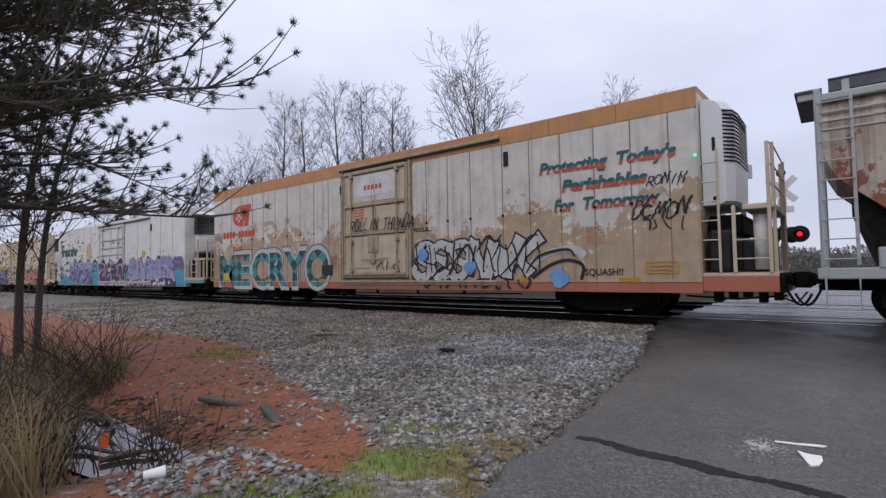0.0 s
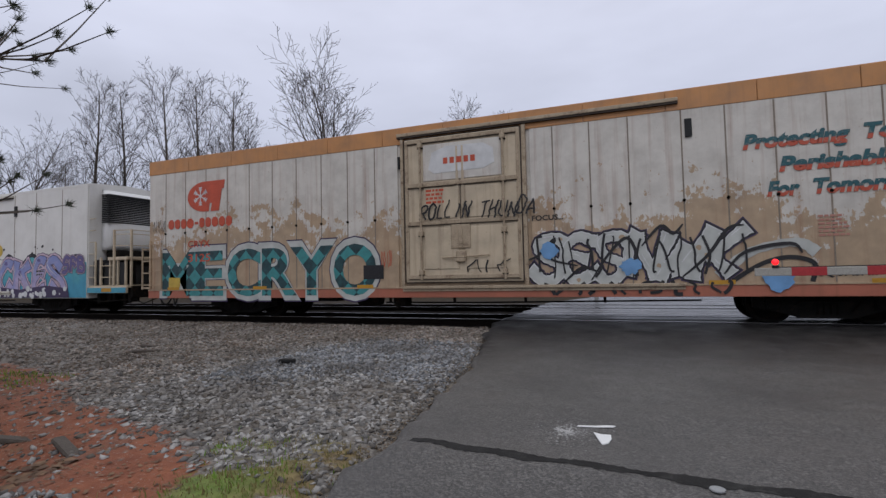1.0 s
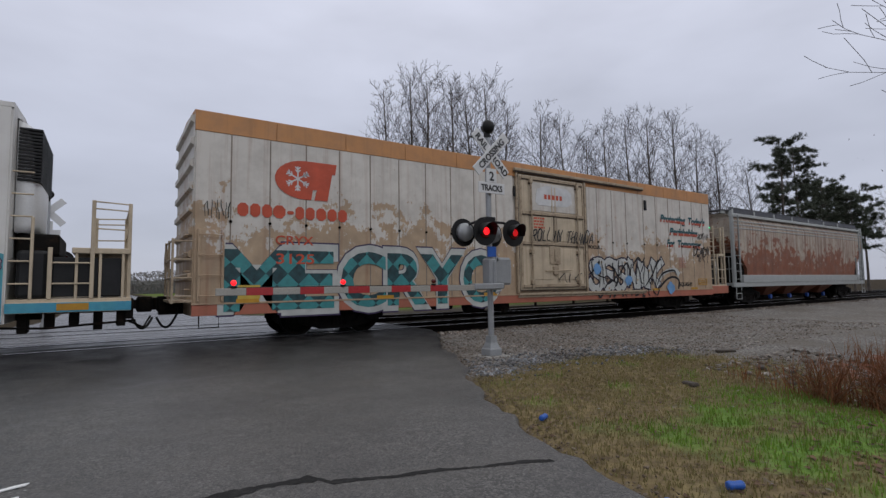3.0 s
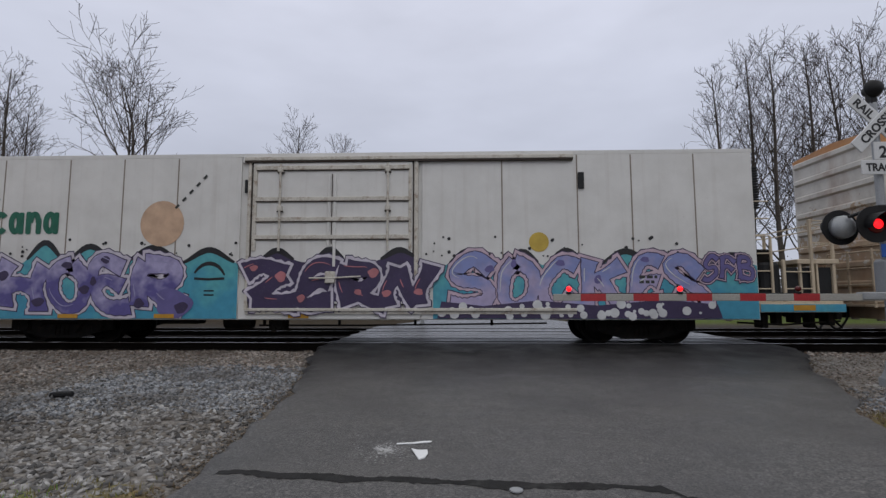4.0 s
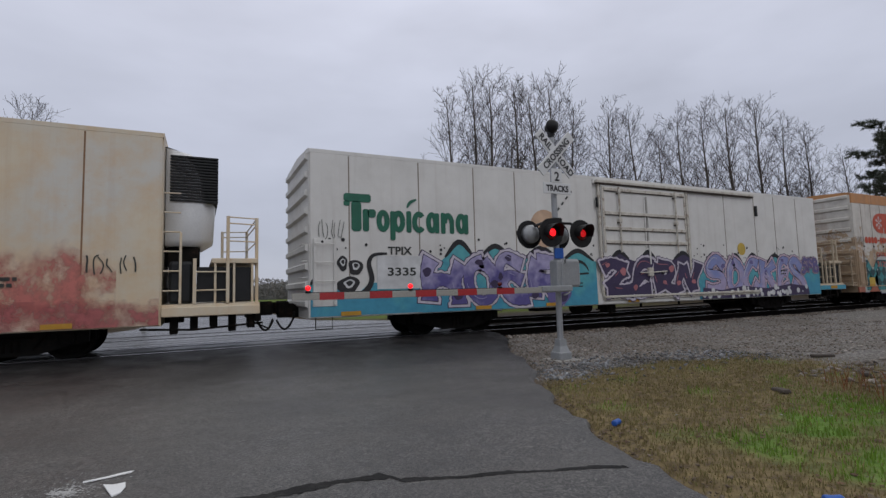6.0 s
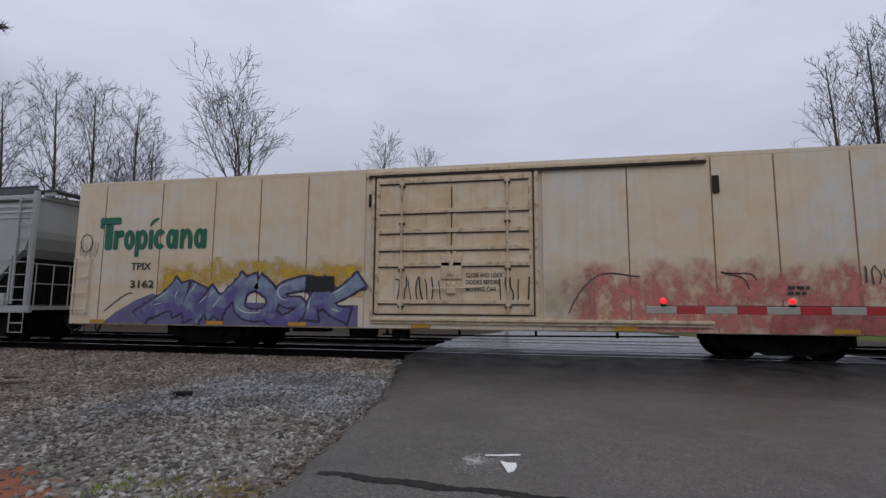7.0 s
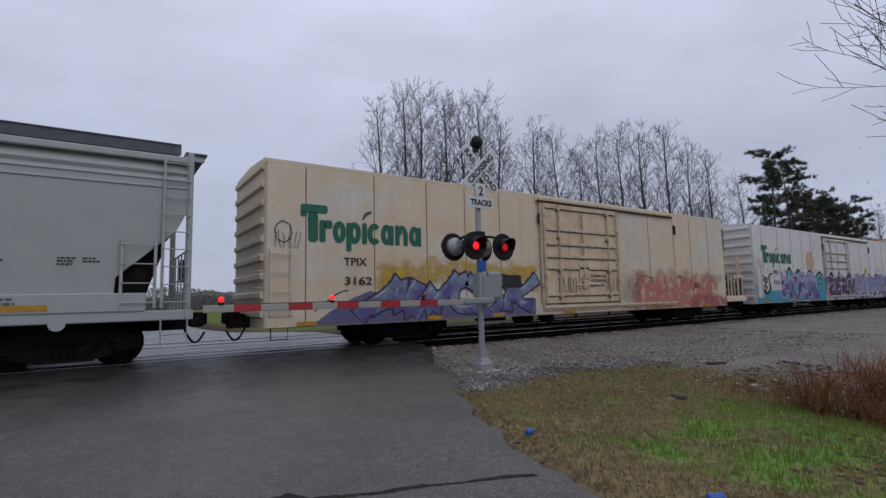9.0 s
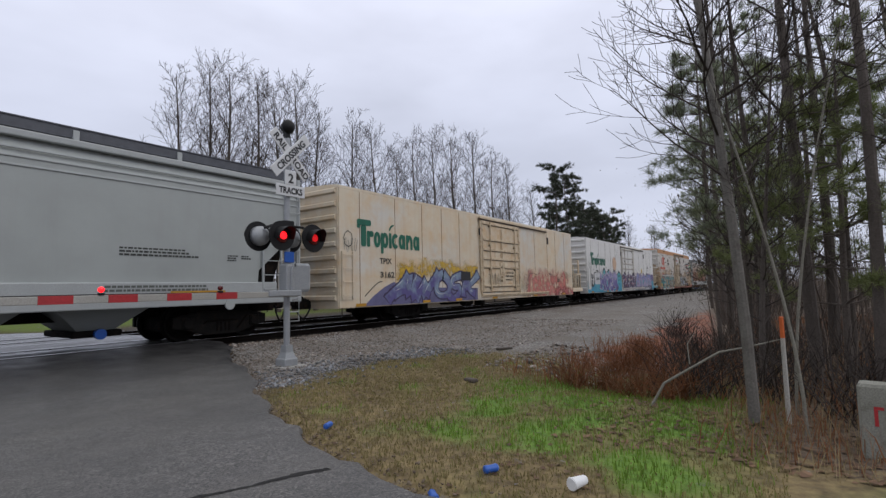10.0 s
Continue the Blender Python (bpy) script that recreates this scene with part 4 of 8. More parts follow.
GLYPH["D"] = (((0.15, 0.0), (0.12, 0.5), (0.2, 0.98)), ((0.15, 0.95), (0.7, 0.95), (0.95, 0.5), (0.7, 0.04), (0.12, 0.05)))


GLYPH["L"] = (((0.3, 1.0), (0.15, 0.1), (0.85, 0.0)),)
GLYPH["I"] = (((0.55, 1.0), (0.45, 0.0)),)
GLYPH["T"] = (((0.0, 0.92), (1.0, 1.0)), ((0.55, 0.98), (0.4, 0.0)))
GLYPH["U"] = (((0.1, 1.0), (0.15, 0.2), (0.5, 0.0), (0.8, 0.3), (0.9, 1.0)),)


def flowing(pts, n=6):
    """A smooth line through points in x and z."""
    p = [pts[0]] + list(pts) + [pts[-1]]
    out = []
    for i in range(1, len(p) - 2):
        a, b, c, d = (Vector(q) for q in p[i - 1:i + 3])
        for k in range(n):
            t = k / n
            q = 0.5 * (2 * b + (c - a) * t + (2 * a - 5 * b + 4 * c - d) * t * t + (3 * b - a - 3 * c + d) * t ** 3)
            out.append((q.x, q.y))
    return out + [tuple(pts[-1])]


def brushed(mesh, pts, w, y, floor=0.648):
    """A fat sprayed line that flares at its ends; it stays above the car's lower edge."""
    k = len(mesh.v)
    stroke(mesh, pts, w, y)
    n = max(1, len(pts) - 1)
    for i in range(len(pts)):
        f = 0.84 + 0.42 * abs(2 * i / n - 1) ** 1.6 + 0.08 * math.sin(3.1 * i + 9 * w)
        a, b = mesh.v[k + 2 * i], mesh.v[k + 2 * i + 1]
        cx, cz = (a[0] + b[0]) / 2, (a[2] + b[2]) / 2
        for q, v in ((0, a), (1, b)):
            mesh.v[k + 2 * i + q] = (cx + (v[0] - cx) * f, y, max(floor, cz + (v[2] - cz) * f))


def sprayed_word(car, letters, z0, z1, fill, rim, patch, shine, seed, out=0.0, line=0.085, fat=0.25, edge="plum_ink", patches=3, lean=0.0, label="bulging spray-painted letter", inner="plum_ink"):
    """Fat sprayed letters: (letter, x from, x to); a dark line, a pale rim, a thin inner line, the fill, darker patches and thin highlights."""
    rng = random.Random(seed)
    for i, (ch, xa, xb) in enumerate(letters):
        w, h = xb - xa, z1 - z0
        cx, cz = (xa + xb) / 2, (z0 + z1) / 2
        lay = out + 0.0005 * i
        fw = fat * w
        ph, sw, tilt = rng.uniform(0, 6.3), rng.uniform(-0.06, 0.10), lean + rng.uniform(-0.12, 0.14)
        bx, bz = fw / 2 + line * 0.6, fw / 2 + line * 0.6
        lines = []
        for st in GLYPH[ch]:
            p = []
            for u, q in flowing(st):
                x = xa + bx * 0.7 + u * (w - 1.4 * bx)
                z = z0 + bz + q * (h - 2 * bz)
                p.append((x + w * (tilt * (q - 0.5) + 0.04 * math.sin(5 * q + ph)), z + h * (0.05 * math.sin(4.5 * u + ph) + sw * (u - 0.5))))
            lines.append(p)
        for name, grow_by, y, mt in (("letter_line", line + 0.022, -0.0110, M[edge]), ("letter_rim", line, -0.0145, rim), ("letter_inner", 0.022, -0.0180, M[inner]), ("letter_fill", 0.0, -0.0212, fill)):
            m = Mesh()
            for k, p in enumerate(lines):
                a, b = Vector(p[0]), Vector(p[-1])
                a, b = a + (a - Vector(p[1])).normalized() * grow_by, b + (b - Vector(p[-2])).normalized() * grow_by
                brushed(m, [tuple(a)] + p[1:-1] + [tuple(b)], fw + 2 * grow_by, y - lay - 0.0004 * k)
            part(name, m, mt, car, label if name == "letter_fill" else "")
        if patches:
            m = Mesh()
            for q in range(patches):
                x, z = rng.choice(rng.choice(lines))
                blob(m, x, max(z, 0.8), rng.uniform(0.2, 0.42) * fw, rng.uniform(0.18, 0.36) * fw, -0.0262 - lay - 0.0006 * q, rng)
            tagged(part("spray_patch", m, patch, car), kind="stuff")
            m = Mesh()
            for k, p in enumerate(lines):
                a = rng.randint(0, len(p) // 2)
                b = min(len(p), a + max(4, len(p) // 3))
                stroke(m, [(x - 0.26 * fw, z + 0.20 * fw) for x, z in p[a:b]], 0.026, -0.0292 - lay - 0.0003 * k, True)
            tagged(part("spray_highlight", m, shine, car), kind="stuff")


def hand_tag(car, text, x0, x1, z0, z1, w, y, material, seed, lean=0.25, jag=0.12):
    """A quick one-line tag: thin uneven strokes, letter after letter."""
    rng = random.Random(seed)
    step = (x1 - x0) / len(text)
    for i, ch in enumerate(text):
        if ch == " ":
            continue
        m = Mesh()
        h, dz = (z1 - z0) * rng.uniform(0.85, 1.15), rng.uniform(-jag, jag) * (z1 - z0)
        for k, st in enumerate(GLYPH[ch]):
            p = [(x0 + step * (i + 0.08 + 0.9 * u) + lean * (q - 0.5) * h + rng.uniform(-0.02, 0.02), z0 + dz + q * h) for u, q in flowing(st, 4)]
            stroke(m, p, w * rng.uniform(0.8, 1.2), y - 0.0003 * k)
        part("tag_letter", m, material, car, "thin black sprayed tag letter")


def wave_ground(car, x0, x1, z0, crests, low, material, out=0.0, edge=0.15):
    """Sprayed ground with a scalloped top and a thick dark line along it."""
    top = []
    k = max(16, int((x1 - x0) / 0.1))
    for i in range(k + 1):
        x = x0 + (x1 - x0) * i / k
        top.append((x, low + max([0] + [b * math.exp(-((x - a) / c) ** 2) for a, b, c in crests])))
    m = Mesh()
    for i in range(k):
        (xa, za), (xb, zb) = top[i], top[i + 1]
        m.add([(xa, -0.0080 - out, z0), (xb, -0.0080 - out, z0), (xb, -0.0080 - out, zb), (xa, -0.0080 - out, za)], [(0, 1, 2, 3)])
    part("graffiti_ground", m, material, car)
    for a, b, c in crests:
        p = [q for q in top if a - 1.3 * c <= q[0] <= a + 1.3 * c]
        m = Mesh()
        if len(p) > 3:
            stroke(m, p, edge, -0.0095 - out, True)
            part("graffiti_edge", m, M["black_ink"], car)


def soft_spray(name, colour, z0, z1, cover, scale=3.0, tilt=(1, 1, 1), span=None):
    """Thin sprayed pigment that lets the old paint show; it fades out at its upper and lower border."""
    n = Nodes(name)
    col = n.mix(n.band(n.noise(4, 5), 0.3, 0.7), tuple(c * 0.8 for c in colour), colour)
    m = n.done(col, 0.6)
    z = n.math("ADD", n.axis(2), n.band(n.noise(1.6, 4), 0.3, 0.7, -0.28, 0.28))
    mid = (z0 + z1) / 2
    f = n.math("MULTIPLY", n.band(z, z0, z0 + 0.6 * (mid - z0)), n.band(z, z1 - 0.6 * (z1 - mid), z1, 1, 0))
    f = n.math("MULTIPLY", f, n.band(n.noise(scale, 6, 0.65, tilt), 0.36, 0.6, 0.1, cover))
    if span:
        x = n.math("ADD", n.axis(0), n.band(n.noise(2.2, 4), 0.3, 0.7, -0.35, 0.35))
        f = n.math("MULTIPLY", f, n.math("MULTIPLY", n.band(x, span[0], span[0] + 0.5), n.band(x, span[1] - 0.5, span[1], 1, 0)))
    t = m.node_tree
    o = next(q for q in t.nodes if q.type == "OUTPUT_MATERIAL")
    clear, mx = t.nodes.new("ShaderNodeBsdfTransparent"), t.nodes.new("ShaderNodeMixShader")
    t.links.new(f, mx.inputs[0])
    t.links.new(clear.outputs[0], mx.inputs[1])
    t.links.new(n.b.outputs[0], mx.inputs[2])
    t.links.new(mx.outputs[0], o.inputs[0])
    return m


def faded(name, low, high, z0, z1):
    """Two spray colours that fade into one another from foot to head."""
    n = Nodes(name)
    z = n.math("ADD", n.axis(2), n.band(n.noise(1.5, 3), 0.3, 0.7, -0.9, 0.9))
    col = n.mix(n.band(z, z0, z1), low, high)
    col = n.mix(n.band(n.noise(5, 5), 0.4, 0.7, 0, 0.35), col, tuple(0.5 * c for c in low))
    return n.done(col, 0.55)


def sheet(car, name, x0, x1, z0, z1, y, material, label=""):
    m = Mesh().add([(x0, y, z0), (x1, y, z0), (x1, y, z1), (x0, y, z1)], [(0, 1, 2, 3)])
    return part(name, m, material, car, label)


def scribble(car, x0, x1, z0, z1, material, seed, n=9, w=0.03, y=-0.0215):
    rng = random.Random(seed)
    m = Mesh()
    for i in range(n):
        cx = x0 + (x1 - x0) * (i + 0.5) / n
        g = (x1 - x0) / n
        p = [(cx + rng.uniform(-g, g) * 0.6, rng.uniform(z0, z1)) for _ in range(4)]
        p[0] = (p[0][0], z0 + (z1 - z0) * rng.random() * 0.2)
        p[-1] = (p[-1][0], z1 - (z1 - z0) * rng.random() * 0.2)
        stroke(m, curve_pts(p, 9), w * rng.uniform(0.7, 1.3), y - 0.0002 * i)
    return tagged(part("tag", m, material, car), "scrawled spray tag", kind="stuff")


def stencil_rows(car, x, z, w, rows, h, material, seed=1, y=-0.011):
    """Small print that cannot be read: rows of short bars."""
    rng = random.Random(seed)
    m = Mesh()
    for r in range(rows):
        px = x
        end = x + w * rng.uniform(0.7, 1.0)
        while px < end:
            b = h * rng.uniform(0.9, 2.6)
            m.box(px, min(px + b, end), y, y + 0.003, z - r * h * 1.7, z - r * h * 1.7 + h)
            px += b + h * 0.5
    return tagged(part("small_print", m, material, car), kind="stuff")


def reefer_base(name, label, offset, L, W, sill, top, paint_, roof_, seams, door, trucks, tall, dark_top, plat, P=1.95, U=1.0):
    car = thing(name, at(0, offset), label, "boxcar", "train of freight cars")
    KEYED.append((car, offset))
    car_body(car, L, W, sill, top, paint_, roof_)
    for x in trucks:
        truck(car, x)
    underframe(car, L, W, *trucks)
    platform(car, L, W, plat, M["unit_white"], tall, dark_top, P, U)
    end_ribs(car, L, W, sill, top, paint_, False)
    coupler(car, -0.1, -0.55, W / 2)
    coupler(car, L + P, L + P + 0.47, W / 2)
    ladder(car, 0.12, 0.48, 1.05, 2.4, 4, -0.10, paint_)
    part("ladder_backing", Mesh().box(0.08, 0.66, -0.018, 0.0, 0.9, 2.52, 0.006), paint_, car)
    m = Mesh()
    for z in (1.2, 1.6, 2.0, 2.4):
        m.tube([(-0.02, 0.15, z), (-0.12, 0.15, z), (-0.12, 0.62, z), (-0.02, 0.62, z)], 0.014, 5)
    part("grab_iron", m, paint_, car)
    part("sill_step", Mesh().tube([(0.15, 0.02, 0.72), (0.15, 0.02, 0.36), (0.55, 0.02, 0.36), (0.55, 0.02, 0.72)], 0.018, 5), M["under"], car)
    return car


def make_cryo(name="refrigerator_boxcar", offset=0.0, plain=False):
    L, W, sill, top = 21.2, 3.15, 0.62, 5.21
    lo, hi = 3.52, 18.8
    car = reefer_base(name, "graffiti-covered cream boxcar with orange roof band and flaking paint", offset, L, W, sill, top, M["cream"], M["orange_band"], None, None, (lo, hi), True, False, M["beige_door"], 1.38, 0.66)
    cage = Mesh()
    for z in (1.05, 1.45, 1.85, 2.25):
        cage.tube([(0.0, 0.06, z), (-0.38, 0.06, z), (-0.38, 1.5, z)], 0.02, 6)
    for y in (0.06, 0.8, 1.5):
        cage.box(-0.40, -0.35, y - 0.025, y + 0.025, 0.9, 2.3, 0.008)
    cage.box(-0.42, 0.0, 0.04, 2.6, 0.92, 0.98, 0.01)
    part("end_ladder_cage", cage, M["beige_rod"], car, "rust-stained end ladder cage")
    part("brake_wheel", Mesh().tube([(-0.30, 1.9, 1.9), (-0.36, 1.9, 1.9)], 0.28, 16), M["rust_rod"], car, "rusty hand brake wheel")
    seams = [0.02, 0.76] + [0.76 + 0.868 * k for k in range(1, 10)] + [9.28]
    side_panels(car, seams, 0.86, 4.72, M["cream"])
    seams2 = [12.84, 13.4, 14.25, 15.1, 16.2, 17.05, 17.95, 18.85, 19.75, 20.6, L - 0.02]
    side_panels(car, seams2, 0.86, 4.72, M["cream"])
    cuts = [L * k / 12 for k in range(13)]
    for a, b in zip(cuts[:-1], cuts[1:]):
        part("roof_band", Mesh().box(a + 0.004, b - 0.004, -0.012, 0.05, 4.72, 5.17, 0.008), M["orange_band"], car)
    part("side_sill", Mesh().box(0.0, L, -0.014, 0.06, sill, 0.86, 0.008), M["red_sill"], car, "faded red side sill")
    part("rub_rail", Mesh().box(0.0, L, -0.03, 0.0, 0.86, 0.90, 0.004), M["cream"], car)
    bolts = Mesh()
    for x in seams[1:-1] + seams2[1:-1]:
        disc(bolts, x, 2.72, 0.035, -0.03, 0.0, 8)
    tagged(part("lining_bolts", bolts, M["rail_side"], car), kind="stuff")
    plug_door(car, 9.5, 12.62, 1.02, 4.80, M["beige_door"], (1.15, 2.55, 3.55, 4.72), (9.98, 12.2), 16.15, 4.95, M["beige_rod"])
    door_shade_lines(car, 9.5, 12.62, 1.02, 4.80, M["dark_line"])
    part("door_panel", Mesh().box(10.05, 12.15, -0.07, -0.05, 3.65, 4.6, 0.02), M["cream"], car)
    part("door_panel", Mesh().box(10.05, 11.0, -0.07, -0.05, 1.35, 2.4, 0.02).box(11.2, 12.15, -0.07, -0.05, 1.35, 2.4, 0.02), M["beige_door"], car)
    part("door_panel", Mesh().box(10.05, 11.0, -0.07, -0.05, 2.65, 3.45, 0.02).box(11.2, 12.15, -0.07, -0.05, 2.65, 3.45, 0.02), M["beige_door"], car)
    part("name_patch", Mesh().prism([(10.2, 3.95), (10.35, 3.83), (11.7, 3.86), (11.98, 3.98), (11.95, 4.35), (11.7, 4.5), (10.7, 4.52), (10.3, 4.38)], -0.078, -0.07), M["white_ink"], car, "white patch behind a short painted name")
    part("name_bars", Mesh().box(10.62, 10.74, -0.082, -0.078, 4.06, 4.22).box(10.80, 10.92, -0.082, -0.078, 4.06, 4.22).box(10.98, 11.12, -0.082, -0.078, 4.06, 4.22).box(11.18, 11.30, -0.082, -0.078, 4.06, 4.22).box(11.36, 11.48, -0.082, -0.078, 4.06, 4.22), M["orange_ink"], car)
    # round emblem with a snow crystal, and its word mark
    emb = Mesh()
    arc = [(2.45 + 0.72 * math.cos(a), 3.84 + 0.48 * math.sin(a)) for a in np.linspace(math.pi * 0.5, math.pi * 1.5, 14)]
    emb.prism(arc + [(2.62, 3.36), (2.66, 3.62), (2.76, 3.62), (2.70, 3.36), (3.04, 3.36), (3.16, 4.05), (3.24, 4.05), (3.28, 4.32)], -0.014, -0.009)
    part("emblem", emb, M["orange_ink"], car, "orange-red rounded emblem")
    fl = Mesh()
    for k in range(6):
        a = math.pi / 6 + k * math.pi / 3
        c, s = math.cos(a), math.sin(a)
        stroke(fl, [(2.28, 3.86), (2.28 + 0.3 * c, 3.86 + 0.3 * s)], 0.035, -0.017 - 0.0002 * k)
        for t in (0.16, 0.23):
            for q in (-0.8, 0.8):
                stroke(fl, [(2.28 + t * c, 3.86 + t * s), (2.28 + t * c + 0.09 * math.cos(a + q), 3.86 + t * s + 0.09 * math.sin(a + q))], 0.03, -0.017)
    part("snow_crystal", fl, M["white_ink"], car)
    logo_word(car, 0.9, 2.86, 2.66, 0.31, M["orange_ink"], [(0.0, 0.09, 0, 1), (0.105, 0.19, 0, 1), (0.205, 0.29, 0, 1), (0.30, 0.41, 0, 1), (0.425, 0.485, 0.35, 0.62), (0.50, 0.58, 0, 1), (0.595, 0.68, 0, 1), (0.695, 0.79, 0, 1), (0.805, 0.895, 0, 1), (0.91, 1.0, 0, 1)])
    lettered(car, "CRYX", 1.76, 2.24, 0.21, M["orange_ink"], 0.92, 0.004, -0.02)
    lettered(car, "3125", 1.78, 1.78, 0.24, M["orange_ink"], 0.92, 0.004, -0.02)
    # big bold letters in teal lozenges
    word = "MECRYO"
    xs = [0.66, 2.06, 3.42, 4.74, 5.78, 7.26]
    ws = [1.36, 1.14, 1.24, 1.22, 1.42, 1.32]
    for k, (ch, x, w) in enumerate(zip(word, xs, ws)):
        g = 0.0004 * k
        fat = 0.045 if ch == "M" else 0.12
        part("letter_line", shifted(lettering(ch, 1.58, M["plum_ink"], w + 0.36, fat + 0.015), x - 0.18, -0.0080 - g, 0.64), None, car)
        part("letter_rim", shifted(lettering(ch, 1.53, M["silver_ink"], w + 0.30, fat), x - 0.15, -0.0130 - g, 0.665), None, car)
        part("letter", shifted(lettering(ch, 1.30, M["lozenge"], w + 0.04, 0.070), x - 0.02, -0.0185 - g, 0.76), None, car, "teal and black lozenge-filled letter")
    part("letter_backing", Mesh().box(0.78, 1.92, -0.0112, -0.0106, 0.70, 1.75), M["silver_ink"], car)
    part("black_block", Mesh().box(8.2, 8.82, -0.0275, -0.0265, 1.12, 1.5), M["black_ink"], car)
    for txt, x, z, w in (("Protecting", 17.35, 3.71, 1.86), ("Today's", 19.42, 3.71, 1.35), ("Perishables", 17.98, 3.19, 2.15), ("For", 17.75, 2.69, 0.58), ("Tomorrow", 18.55, 2.69, 1.85)):
        lettered(car, txt, x, z, 0.29, M["slogan_ink"], w, 0.02, -0.015, 0.22, "slogan in teal letters with red shade")
    hand_tag(car, "ROLLIN THUNDA", 9.95, 13.0, 2.62, 3.02, 0.045, -0.135, M["black_ink"], 3)
    lettered(car, "FOCUS...", 12.86, 2.46, 0.12, M["black_ink"], 0.75, 0.004)
    lettered(car, "SQUASH!!", 18.55, 1.03, 0.16, M["black_ink"], 0.95, 0.004)
    hand_tag(car, "RONIN", 20.1, 20.95, 3.10, 3.34, 0.03, -0.018, M["black_ink"], 4)
    hand_tag(car, "DEMON", 19.75, 21.0, 2.30, 2.72, 0.05, -0.018, M["black_ink"], 5, 0.35, 0.2)
    scribble(car, 20.0, 20.85, 2.0, 2.36, M["black_ink"], 5, 4, 0.04)
    scribble(car, 11.2, 12.4, 1.2, 1.6, M["black_ink"], 8, 5, 0.035, -0.1)
    scribble(car, 0.2, 0.75, 2.75, 3.2, M["dark_ink"], 9, 8, 0.018)
    scribble(car, 8.72, 9.1, 1.4, 1.9, M["orange_ink"], 10, 6, 0.018)
    sprayed_word(car, [("S", 12.75, 13.75), ("E", 13.45, 14.4), ("S", 14.2, 15.1), ("N", 14.85, 15.9), ("W", 15.5, 16.6), ("K", 16.3, 17.3)], 0.92, 2.16, M["silver_ink"], M["black_ink"], M["cream"], M["white_ink"], 4, 0.004, 0.055, 0.21, patches=1, lean=0.35, inner="white_ink", label="white wild-style letter with black outline")
    for k, p in enumerate((((12.7, 1.5), (13.0, 1.62), (13.4, 2.0), (13.25, 1.55), (13.9, 1.35)), ((14.2, 1.0), (14.6, 1.6), (15.0, 1.95), (15.2, 1.5), (15.1, 1.05)), ((15.3, 1.75), (15.7, 2.18), (15.95, 2.0), (16.15, 2.2)), ((16.1, 1.05), (16.6, 1.5), (17.0, 2.05), (17.3, 2.12)), ((13.6, 0.98), (14.0, 1.3), (14.35, 1.2)), ((16.9, 1.1), (17.3, 1.55), (18.1, 1.7), (18.3, 1.5)))):
        m = Mesh()
        stroke(m, flowing(p, 5), 0.075, -0.0365 - 0.0004 * k, True)
        part("black_stroke", m, M["black_ink"], car, "black sprayed stroke")
    m = Mesh()
    brushed(m, flowing(((16.8, 1.05), (17.4, 1.55), (18.2, 1.72), (18.55, 1.5)), 6), 0.20, -0.0130)
    part("graffiti_arm", m, M["silver_ink"], car, "silver sprayed arrow arm")
    m = Mesh()
    stroke(m, flowing(((17.05, 0.95), (17.6, 1.3), (18.1, 1.42), (18.5, 1.28), (18.45, 0.92)), 6), 0.09, -0.0150)
    part("black_stroke", m, M["black_ink"], car)
    scribble(car, 13.0, 17.2, 0.66, 0.98, M["black_ink"], 62, 12, 0.07, -0.0345)
    scribble(car, 12.9, 17.3, 1.05, 2.1, M["black_ink"], 64, 16, 0.045, -0.0395)
    rb = random.Random(77)
    for x, z, r in ((13.25, 1.72, 0.24), (15.05, 1.30, 0.24), (17.85, 0.97, 0.30)):
        ring = [(x + r * rb.uniform(0.7, 1.1) * math.cos(a), z + 0.85 * r * rb.uniform(0.7, 1.1) * math.sin(a)) for a in np.linspace(0, 2 * math.pi, 22, endpoint=False)]
        part("blue_spray", Mesh().prism(ring, -0.0485, -0.0482), M["sky_ink"], car)
    for x in (0.9, 4.4, 8.0, 16.6, 19.4):
        part("reflector", Mesh().box(x, x + 0.5, -0.034, -0.028, 0.88, 0.97), M["amber_ink"], car, "amber reflective strip")
    part("notice", Mesh().box(0.93, 1.42, -0.022, -0.017, 0.97, 1.28), M["yellow_ink"], car, "yellow notice plate")
    part("notice", Mesh().box(20.02, 20.72, -0.02, -0.012, 1.06, 1.09).box(20.02, 20.72, -0.02, -0.012, 1.31, 1.34).box(20.02, 20.06, -0.02, -0.012, 1.09, 1.31).box(20.68, 20.72, -0.02, -0.012, 1.09, 1.31).box(20.12, 20.62, -0.023, -0.012, 1.13, 1.17).box(20.16, 20.58, -0.023, -0.012, 1.22, 1.26), M["amber_ink"], car, "amber framed stencilled notice")
    stencil_rows(car, 10.12, 3.36, 0.5, 4, 0.06, M["orange_ink"], 2, -0.075)
    stencil_rows(car, 18.6, 2.2, 0.55, 6, 0.045, M["faded_pink_ink"], 3)
    part("indicator", Mesh().box(21.12, 21.17, -0.04, 0.0, 3.62, 3.67, 0.008), M["green_lamp"], car, "small lit green indicator")
    return car


